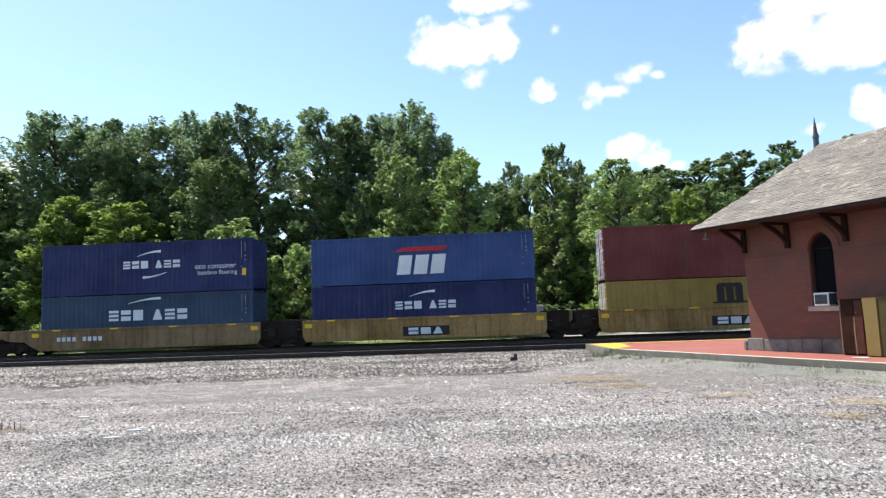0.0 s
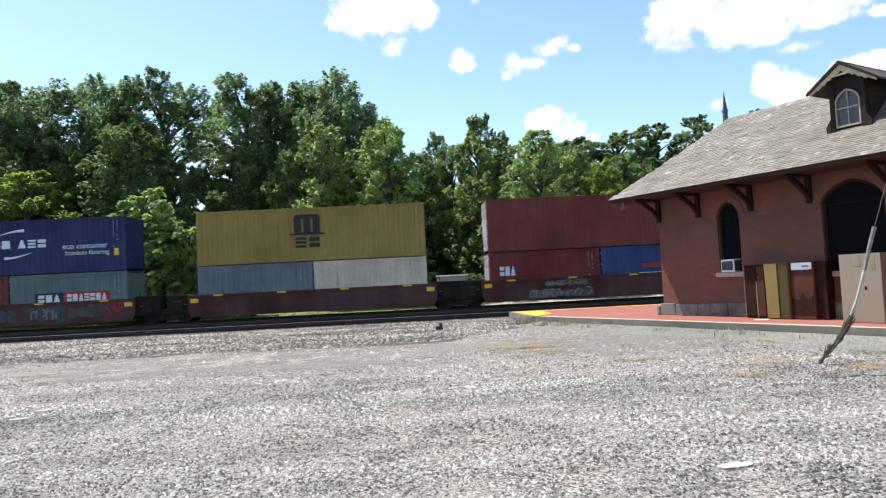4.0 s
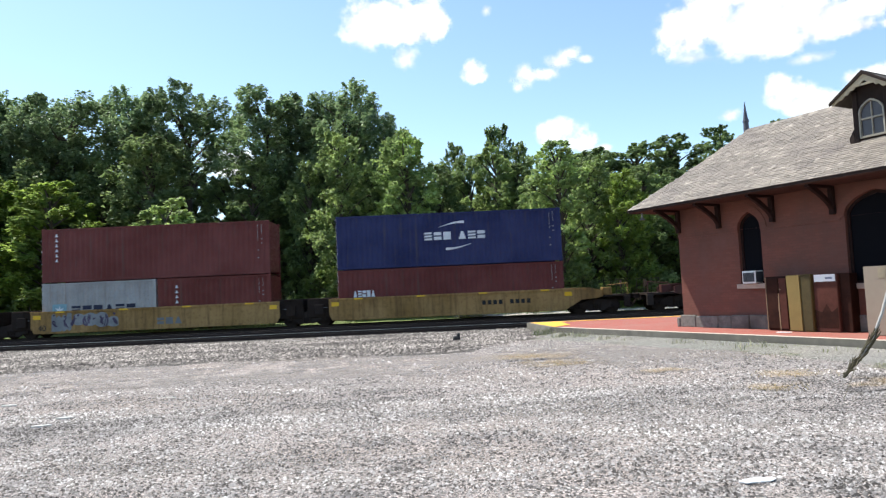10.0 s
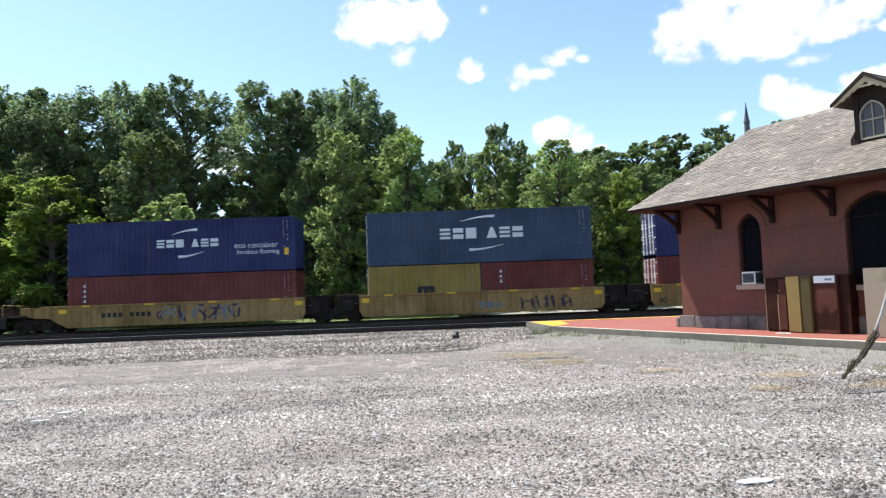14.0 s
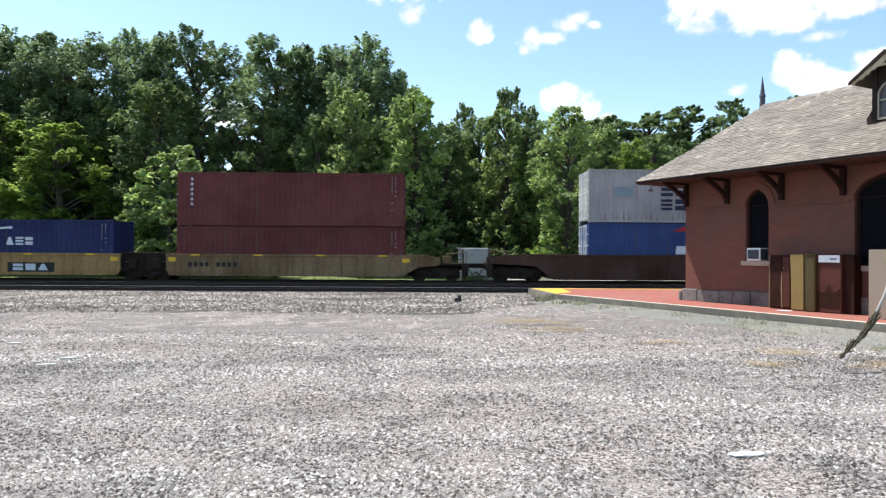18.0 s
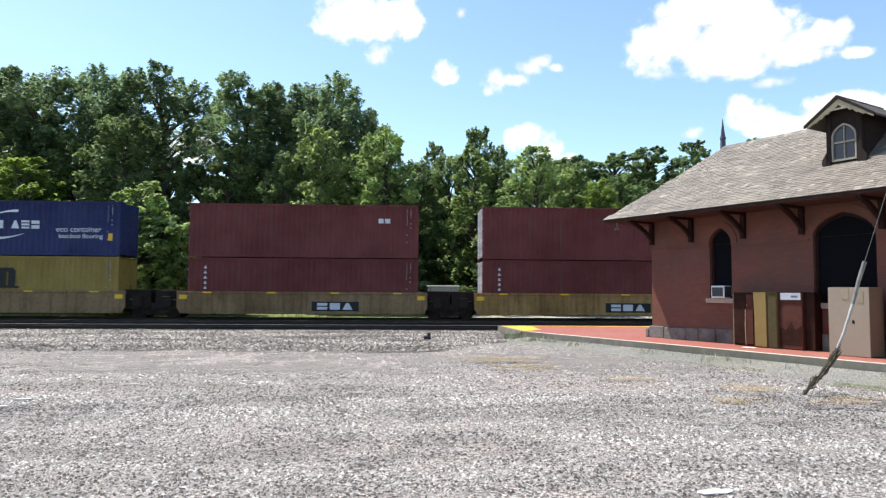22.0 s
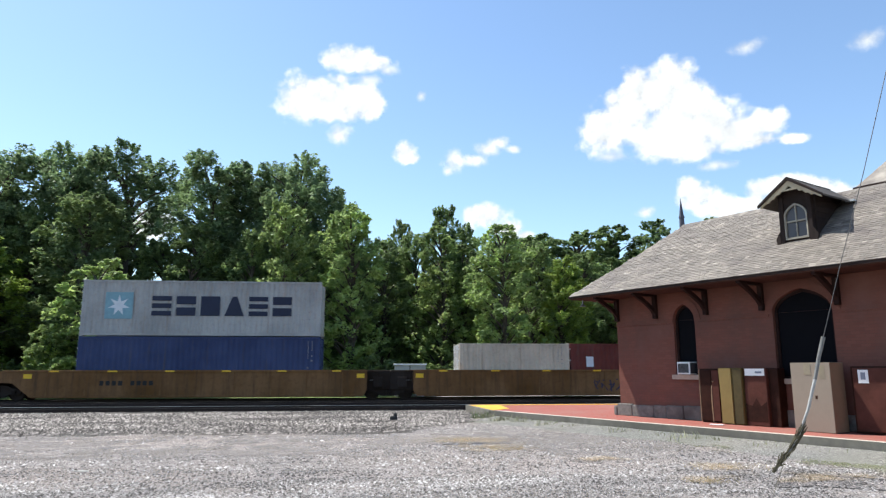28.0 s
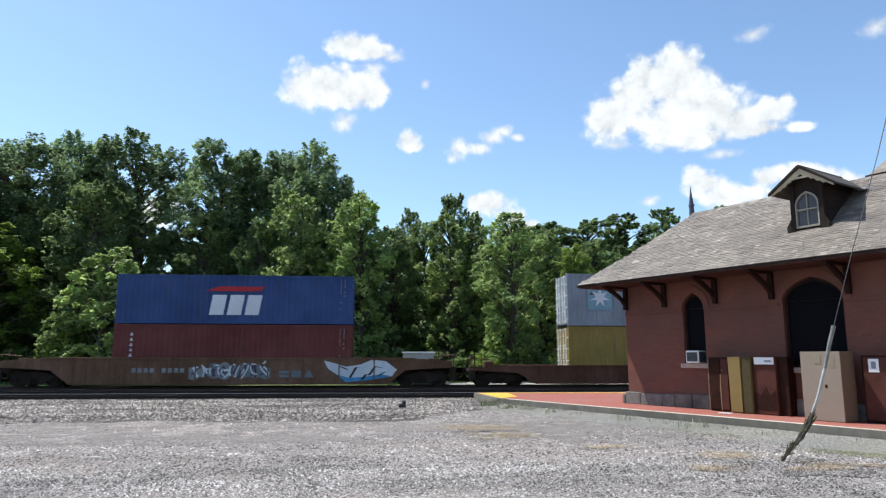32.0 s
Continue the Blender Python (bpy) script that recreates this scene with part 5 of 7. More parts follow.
def build_train():
    eco = (HI, NAVY, "navy_container", "navy blue corrugated steel container with white markings and strokes", (mark_curves(eco=True),))
    navy = (HI, NAVY, "navy_container", "navy blue corrugated steel container with white markings", (mark_curves(),))
    navy_low = (HI, NAVY, "navy_container", "navy blue corrugated steel container with a low white marking", (mark_curves(cx=0.15, two_strokes=False),))
    slate_blue = (HI, STEELBLUE, "slate_blue_container", "faded slate blue steel container with white markings", (mark_curves(1.45, two_strokes=False, cx=0.13),))
    slate_up = (HI, STEELBLUE, "slate_blue_container", "faded slate blue steel container with white markings", (mark_curves(1.45, cx=0.13),))
    blue_low = (STD, SKYBLUE, "mid_blue_container", "mid blue steel container with large white markings", (mark_curves(1.42, two_strokes=False, cx=0.13),))
    apl = (STD, ROYAL, "royal_blue_container", "royal blue steel container with white blocks and a red bar", (mark_slab(),))
    apl_low = (HI, ROYAL, "royal_blue_container", "royal blue steel container with white blocks and a red bar", (mark_slab(0.62, low=True),))
    maroon = lambda h, *mk: (h, MAROON, "maroon_container", "dark maroon corrugated steel container", mk)
    redox = lambda h, *mk: (h, REDOX, "red_oxide_container", "red-brown corrugated steel container", mk)
    brick = lambda h, *mk: (h, BRICKRED, "brick_red_container", "brick red corrugated steel container", mk)
    pink = lambda h, *mk: (h, PINKRED, "faded_red_container", "sun-faded red corrugated steel container", mk)
    must = lambda h, *mk: (h, MUSTARD, "mustard_container", "mustard yellow corrugated steel container with a black emblem", mk)
    pale = lambda h, *mk: (h, PALE, "pale_grey_container", "pale grey corrugated steel container with dark markings", mk)
    cream = lambda h, *mk: (h, CREAM, "cream_container", "cream white corrugated steel container", mk)
    grey = lambda h, *mk: (h, GREY, "blue_grey_container", "blue-grey corrugated steel container", mk)
    green = lambda h, *mk: (h, GREEN, "grey_green_container", "grey-green steel container with a two-tone name panel", mk)
    yl = "yellow-painted steel well car with rusty running gear"
    rb = "rust-brown steel well car with faded graffiti"
    lg = "long orange-brown steel well car"
    # first car, leaving: three units in view
    stack(12.25, [must(STD, mark_hump(0.33, 0.68, 1.15, False))], maroon(HI))
    well_car(12.25, 6.3, TANY, "ochre_yellow_car", yl, (False, False), (True, False), decor=sign(-0.8))
    stack(-3.65, [navy_low], apl)
    well_car(-3.65, 6.3, TANY, "ochre_yellow_car", yl, (False, False), (True, False), decor=sign(-1.1))
    stack(-19.15, [slate_blue], eco)
    well_car(-19.15, 6.3, OCHRE, "dull_ochre_car", yl, (True, False), (True, False), decor=number_bars(-5.0, WHITE_MARK))
    # second car
    stack(-39.3, [brick(STD, mark_bar(-2.5, -1.6, 0.6, 0.5, 3)), (STD, ROYAL, "royal_blue_container", "royal blue steel container with white blocks and a red bar", (mark_bar(-1.0, 0.8, 0.38, 0.3, 5, slot=False), mark_bar(-0.9, 0.5, 0.58, 0.2, 1, RED_MARK, False)))], redox(HI))
    well_car(-39.3, 6.3, RUSTY, "rust_brown_car", rb, (False, True), (True, True), decor=both(fill(-4.1, -0.5, 0.3, 0.85, FADED_SPRAY, 4), sprayed(-4.0, -0.6, 0.35, 0.8, [GREY_SPRAY], 4, 7), fill(-3.2, -0.8, 0.9, 1.3, FADED_SPRAY, 5), sprayed(-3.1, -0.9, 0.95, 1.25, [GREY_SPRAY], 5, 5)))
    stack(-54.9, [grey(STD), cream(STD)], must(HI, mark_hump(-0.2, 0.68, 1.2)))
    well_car(-54.9, 6.3, RUSTY, "rust_brown_car", rb, decor=sprayed(0.5, 4.5, 0.4, 0.9, [PURPLE_SPRAY], 14, 10))
    stack(-70.82, [redox(STD, mark_bar(-2.2, -1.9, 0.7, 0.35, 1)), green(STD, mark_bar(-1.6, -0.4, 0.5, 0.38, 3, WHITE_MARK, True, DARK_MARK), mark_bar(-0.1, 2.0, 0.5, 0.38, 7, WHITE_MARK, True, RED_MARK))], eco)
    well_car(-70.82, 6.3, RUSTY, "rust_brown_car", rb, decor=both(fill(-5.3, 0.5, 0.3, 1.3, FADED_SPRAY, 9), sprayed(-5.0, 0.3, 0.4, 1.2, [PURPLE_SPRAY], 9, 7), fill(1.0, 3.0, 0.35, 1.4, DUSKY_SPRAY, 19), fill(3.1, 5.0, 0.4, 1.35, FADED_SPRAY, 20), sprayed(1.2, 2.6, 0.5, 1.2, [GREY_SPRAY], 19, 3), sprayed(5.0, 6.0, 0.6, 1.3, [RED_MARK], 29, 3)))
    stack(-86.7, [redox(STD, mark_upright(-2.2, 3, 0.85)), (STD, SKYBLUE, "mid_blue_container", "mid blue twenty-foot steel container", (mark_bar(-1.6, -0.2, 0.35, 0.25, 5),))], eco)
    well_car(-86.7, 6.3, RUSTY, "rust_brown_car", rb, decor=sprayed(3.0, 5.5, 0.4, 1.2, [GREY_SPRAY], 39, 5))
    stack(-102.45, [blue_low], redox(HI))
    well_car(-102.45, 6.3, RUSTY, "rust_brown_car", rb, (True, False), (True, False), decor=both(fill(0.9, 5.4, 0.25, 1.42, SKY_SPRAY, 15, "large light blue sprayed lettering field"), sprayed(0.6, 5.0, 0.35, 1.3, [GREY_SPRAY, BLUE_SPRAY], 5, 8), sprayed(5.1, 6.1, 0.5, 1.3, [GREY_SPRAY], 6, 4)))
    # third car
    stack(-122.55, [maroon(STD, mark_bar(-5.3, -4.1, 0.5, 0.35, 5))], navy)
    well_car(-122.55, 6.3, TANY, "ochre_yellow_car", yl, (False, True), (True, True), decor=number_bars(1.6))
    stack(-138.35, [pale(STD, mark_star(False, True, -1.5, 2.0, 0.42, 0.5)), redox(STD, mark_upright(-2.0, 4, 0.85))], pink(HI, mark_upright()))
    well_car(-138.35, 6.3, TANY, "ochre_yellow_car", yl, decor=both(forty, fill(-5.5, -4.4, 0.25, 1.42, GREY_SPRAY, 7, "pale grey bubble-letter graffiti"), fill(-4.35, -1.9, 0.45, 1.32, GREY_SPRAY, 8, "pale grey bubble-letter graffiti"), sprayed(-5.4, -1.9, 0.5, 1.2, [PURPLE_SPRAY], 7, 8), sign(-0.2, False, 1.9)))
    stack(-154.6, [redox(STD), pale(STD, mark_star(False, True, -1.4, 2.3, 0.5, 0.6))], eco)
    well_car(-154.6, 6.3, TANY, "ochre_yellow_car", yl, decor=both(forty, fill(0.9, 5.7, 0.28, 1.40, BLUE_SPRAY, 8, "large blue sprayed lettering field"), sprayed(1.3, 5.4, 0.75, 1.35, [SKY_SPRAY], 8, 7), sprayed(-5.0, -2.5, 0.35, 1.1, [FADED_SPRAY], 88, 6), sign(-0.9, False, 1.9)))
    stack(-170.3, [must(STD, mark_hump(0.1, 0.42, 0.8)), redox(STD, mark_upright(-2.0, 3, 0.85))], slate_up)
    well_car(-170.3, 6.3, TANY, "ochre_yellow_car", yl, decor=both(sign(-0.5, False, 1.9), sprayed(2.0, 4.8, 0.3, 1.1, [PURPLE_SPRAY], 18, 7)))
    stack(-186.36, [redox(STD, mark_upright(-5.2, 5, 0.85))], eco)
    well_car(-186.36, 6.3, TANY, "ochre_yellow_car", yl, (True, False), (True, False), decor=both(number_bars(-4.2), sprayed(-1.2, 3.2, 0.35, 1.3, [PURPLE_SPRAY, GREY_SPRAY], 28, 5)))
    # single long car
    stack(-208.05, [apl_low], pale(HI, mark_star(True, False, -2.2, 2.6, 0.63, 0.76, second=True), mark_bar(-4.8, -3.5, 0.58, 0.5, 1, plain("faded_pale_blue", (0.29, 0.38, 0.41), 0.7, vary=0.3, scale=3), False), mark_rust(3.0, 4.3, 26, 7)))
    well_car(-208.05, 8.3, BROWN, "dark_brown_car", "long dark brown steel well car, streaked with rust", (True, True), (True, True), stripes="")
    # fifth car
    stack(-230.25, [maroon(STD)], maroon(HI, mark_upright()))
    well_car(-230.25, 6.3, OCHRE, "dull_ochre_car", yl, (False, True), (True, True), decor=number_bars(-5.4))
    stack(-245.85, [navy_low], None)
    well_car(-245.85, 6.3, TANY, "ochre_yellow_car", yl, decor=sign(0.58))
    stack(-261.5, [maroon(HI, mark_upright(-5.2, 5, 0.85))], maroon(HI))
    well_car(-261.5, 6.3, TANY, "ochre_yellow_car", yl, decor=sign(0.58))
    stack(-277.2, [maroon(HI, mark_upright(-5.2, 5, 0.85))], maroon(HI, mark_bar(3.9, 4.6, 0.7, 0.25, 2, slot=False)))
    well_car(-277.2, 6.3, OCHRE, "dull_ochre_car", yl, decor=sign(0.45))
    stack(-293.0, [must(HI, mark_hump(0.2, 0.60, 1.15, True))], eco)
    well_car(-293.0, 6.3, OCHRE, "dull_ochre_car", yl, (True, False), (True, False), decor=number_bars(-5.2))
    # sixth car: three long units
    stack(-315.0, [maroon(STD, mark_bar(-2.4, -0.8, 0.6, 0.28, 6, YELLOW_MARK)), redox(STD, mark_upright(-2.0, 4, 0.85))], redox(STD))
    well_car(-315.0, 8.3, ORANGE, "orange_brown_car", lg, (False, True), (True, True), decor=number_bars(-1.6))
    stack(-335.1, [cream(STD), redox(STD, mark_bar(-2.2, -1.7, 0.62, 0.55, 1, WHITE_MARK, False))], None)
    well_car(-335.1, 8.3, ORANGE, "orange_brown_car", lg, decor=both(sprayed(1.2, 4.0, 0.3, 1.0, [PURPLE_SPRAY], 58, 7), sprayed(2.8, 5.0, 0.5, 1.2, [WHITE_MARK], 68, 6)))
    stack(-354.7, [(HI, SKYBLUE, "mid_blue_container", "mid blue corrugated steel container", ())], pale(HI, mark_star()))
    well_car(-354.7, 8.3, ORANGE, "orange_brown_car", lg, (True, False), (True, False), decor=number_bars(-4.8))
    # two single long cars
    stack(-378.95, [must(HI, mark_hump(0.1, 0.66, 1.2))], (HI, (0.20, 0.23, 0.26), "weathered_grey_container", "weathered grey corrugated steel container with dark markings", (mark_star(),)))
    well_car(-378.95, 8.3, (0.088, 0.034, 0.018), "red_brown_car", "long low-sided red-brown steel well car", (True, True), (True, True), stripes="", top=1.12)
    stack(-402.9, [pink(HI, mark_upright(-5.2, 5, 0.85))], apl)
    well_car(-402.9, 8.3, (0.13, 0.065, 0.035), "brown_car", "long brown steel well car with white and blue graffiti", (True, True), (True, True), stripes="", decor=both(number_bars(-5.0, GREY_SPRAY), fill(-2.2, 2.0, 0.35, 1.3, GREY_SPRAY, 78, "pale grey bubble-letter graffiti"), sprayed(-2.1, 1.9, 0.45, 1.2, [PURPLE_SPRAY, WHITE_MARK], 78, 8), sign(2.1, False, 2.4), blob_tag(4.7, 8.5, 0.25, 1.42)))


# ---- trees ----
def leaf_mat(name, dark, light, trans=0.45):
    m, n, l, p = nodes_of(name)
    nt = m.node_tree
    geo = n.new("ShaderNodeNewGeometry")
    oi = n.new("ShaderNodeObjectInfo")
    big = noise_node(nt, 0.45, 3)
    c = mixed(nt, geo.outputs["Random Per Island"], dark, light)
    c = mixed(nt, ramp(nt, big.outputs[0], 0.35, 0.7), c, tuple(0.5 * (v + w) * 0.8 for v, w in zip(dark, light)))
    clump = noise_node(nt, 0.8, 2)
    c = mixed(nt, 1.0, c, mixed(nt, ramp(nt, clump.outputs[0], 0.36, 0.64), (0.66, 0.7, 0.7), (1.34, 1.3, 1.2)), 'MULTIPLY')
    hue = n.new("ShaderNodeHueSaturation")
    mr = n.new("ShaderNodeMapRange")
    mr.inputs[3].default_value, mr.inputs[4].default_value = 0.86, 1.14
    l.new(oi.outputs["Random"], mr.inputs[0])
    l.new(mr.outputs[0], hue.inputs["Value"])
    l.new(c, hue.inputs["Color"])
    l.new(hue.outputs[0], p.inputs["Base Color"])
    p.inputs["Roughness"].default_value = 0.5
    p.inputs["Specular IOR Level"].default_value = 0.35
    tr = n.new("ShaderNodeBsdfTranslucent")
    l.new(hue.outputs[0], tr.inputs["Color"])
    mx = n.new("ShaderNodeMixShader")
    mx.inputs[0].default_value = trans
    l.new(p.outputs[0], mx.inputs[1])
    l.new(tr.outputs[0], mx.inputs[2])
    l.new(mx.outputs[0], n["Material Output"].inputs[0])
    return m


BARK = plain("bark", (0.10, 0.08, 0.06), 0.9, vary=0.4, scale=6, bumps=0.5)


def crown_mesh(name, rng, lobes, sprigs, leaves, leaf, mat, feather=1.0):
    """Tufts of single leaves on the outside of many lobes, with a few leaves inside; each tuft rises outward to its tip."""
    P, S = [], []
    for (cx, cy, cz, rx, ry, rz) in lobes:
        out = np.array([cx, cy, 0.0])
        out = out / (np.linalg.norm(out) + 0.4)
        for k in range(sprigs):
            g = rng.normal(size=3) + out * 0.5 + np.array([0, 0, 0.35])
            g /= np.linalg.norm(g)
            ax = g * 0.55 + out * 0.25 + np.array([0, 0, 0.75 * feather]) + rng.normal(size=3) * 0.22
            ax /= np.linalg.norm(ax)
            u = np.cross(ax, (0.3, 0.9, 0.1))
            u /= np.linalg.norm(u)
            w = np.cross(ax, u)
            long = rng.uniform(0.45, 0.95) * rx * feather
            fat = long * rng.uniform(0.26, 0.40) / feather ** 0.6
            c = np.array([cx + g[0] * rx * 0.72, cy + g[1] * ry * 0.72, cz + g[2] * rz * 0.72]) - ax * 0.4 * long
            n = int(leaves * rng.uniform(0.6, 1.4))
            t = rng.random(n) ** 0.8
            th = rng.random(n) * 6.283
            rad = fat * (np.sin(np.pi * np.minimum(1.0, 0.2 + 0.79 * t)) ** 0.7) * (0.35 + 0.7 * rng.random(n))
            d = np.cos(th)[:, None] * u + np.sin(th)[:, None] * w
            P.append(c + ax * (t * long)[:, None] + d * rad[:, None])
            S.append(d + ax * (0.9 * (t - 0.35))[:, None])
        n = int(leaves * sprigs * 0.14)
        inner = rng.normal(size=(n, 3)) * np.array([rx, ry, rz]) * 0.36
        P.append(inner + np.array([cx, cy, cz]))
        S.append(inner / rx)
    P, S = np.concatenate(P), np.concatenate(S)
    n = len(P)
    nrm = rng.normal(size=(n, 3)) * 0.36 + S * 0.55 + np.array([-0.06, 0.0, 0.62])
    nrm /= np.linalg.norm(nrm, axis=1)[:, None]
    a = np.cross(nrm, rng.normal(size=(n, 3)))
    a /= np.linalg.norm(a, axis=1)[:, None]
    b = np.cross(nrm, a)
    sz = leaf * (0.6 + 0.8 * rng.random(n))[:, None]
    v = np.stack([P + a * sz * 0.62, P - a * sz * 0.4 + b * sz * 0.36, P - a * sz * 0.4 - b * sz * 0.36], 1).reshape(-1, 3)
    f = np.arange(3 * n)
    me = bpy.data.meshes.new(name)
    me.vertices.add(len(v))
    me.vertices.foreach_set("co", v.reshape(-1))
    me.loops.add(len(f))
    me.loops.foreach_set("vertex_index", f)
    me.polygons.add(n)
    me.polygons.foreach_set("loop_start", np.arange(0, len(f), 3))
    me.update(calc_edges=True)
    me.materials.append(mat)
    return me


SHAPES = {
    "vase": lambda u: math.sin(math.pi * (0.20 + 0.58 * u)) ** 0.7,
    "dome": lambda u: math.sin(math.pi * (0.16 + 0.78 * u)) ** 0.75,
    "cone": lambda u: math.sin(math.pi * (0.24 + 0.70 * u)) ** 0.75,
}


def tree(seed, high, wide, mat, label, base, shape, lobes_n, sprigs, leaves, leaf, feather=1.0, fat=1.0):
    """A tapered trunk with limbs and a crown of lobes, standing at the origin."""
    rng = np.random.default_rng(seed)
    t = empty("tree", pose(0, -400, -60), label, "tree")
    lobes, b = [], Build()
    bend = rng.uniform(-0.4, 0.4, 2)
    pts = [Vector((bend[0] * math.sin(i / 6 * 3), bend[1] * math.sin(i / 6 * 2.2), -0.3 + (high * 0.86 + 0.3) * i / 6)) for i in range(7)]
    r0 = 0.016 * high + 0.04
    for i in range(6):
        b.tube(pts[i], pts[i + 1], r0 * (1 - i / 6.6), r0 * (1 - (i + 1) / 6.6), 8, False)
    limbs = Build()
    for i in range(lobes_n):
        u = (i + rng.random() * 0.8) / lobes_n
        prof = SHAPES[shape](u)
        a = i * 2.4 + rng.random()
        R = wide * prof * (0.18 + 0.66 * rng.random() ** 0.55)
        s = wide * fat * (0.19 + 0.15 * rng.random()) * (0.6 + 0.5 * prof)
        z = high * base + (high * (1 - base) - 0.9 * s) * u
        c = Vector((R * math.cos(a), R * math.sin(a), z))
        lobes.append((c.x, c.y, c.z, s * rng.uniform(0.85, 1.2), s * rng.uniform(0.85, 1.2), s * rng.uniform(0.75, 1.15)))
        k = min(5.9, max(0.6, 6 * (z - 0.35 * R - high * 0.08) / (high * 0.86)))
        p = pts[int(k)].lerp(pts[int(k) + 1], k - int(k))
        q = p.lerp(c, 0.55) + Vector((0, 0, 0.12 * R))
        limbs.tube(p, q, r0 * 0.3, r0 * 0.18, 5, False).tube(q, c, r0 * 0.18, r0 * 0.05, 5, False)
    part("trunk", b, BARK, t)
    part("branchwork", limbs, BARK, t)
    put("crown", crown_mesh("crown", rng, lobes, sprigs, leaves, leaf, mat, feather), t)
    return t, high, wide


def bush(seed, high, wide, mat, label, leaf=0.15):
    rng = np.random.default_rng(seed)
    t = empty("bush", pose(0, -400, -60), label, "bush")
    lobes, b = [], Build()
    for i in range(13):
        a = i * 2.4 + rng.random()
        R = wide * 0.6 * rng.random() ** 0.6
        z = high * rng.uniform(0.2, 0.74) * (1 - 0.35 * R / wide)
        s = wide * rng.uniform(0.25, 0.40)
        lobes.append((R * math.cos(a), R * math.sin(a), z, s, s, min(s * 1.1, z * 0.95)))
        b.tube((0.1 * math.cos(a), 0.1 * math.sin(a), -0.1), (R * math.cos(a), R * math.sin(a), z), 0.05, 0.015, 5, False)
    part("woody_base", b, BARK, t)
    put("crown", crown_mesh("crown", rng, lobes, 10, 34, leaf, mat), t)
    return t, high, wide


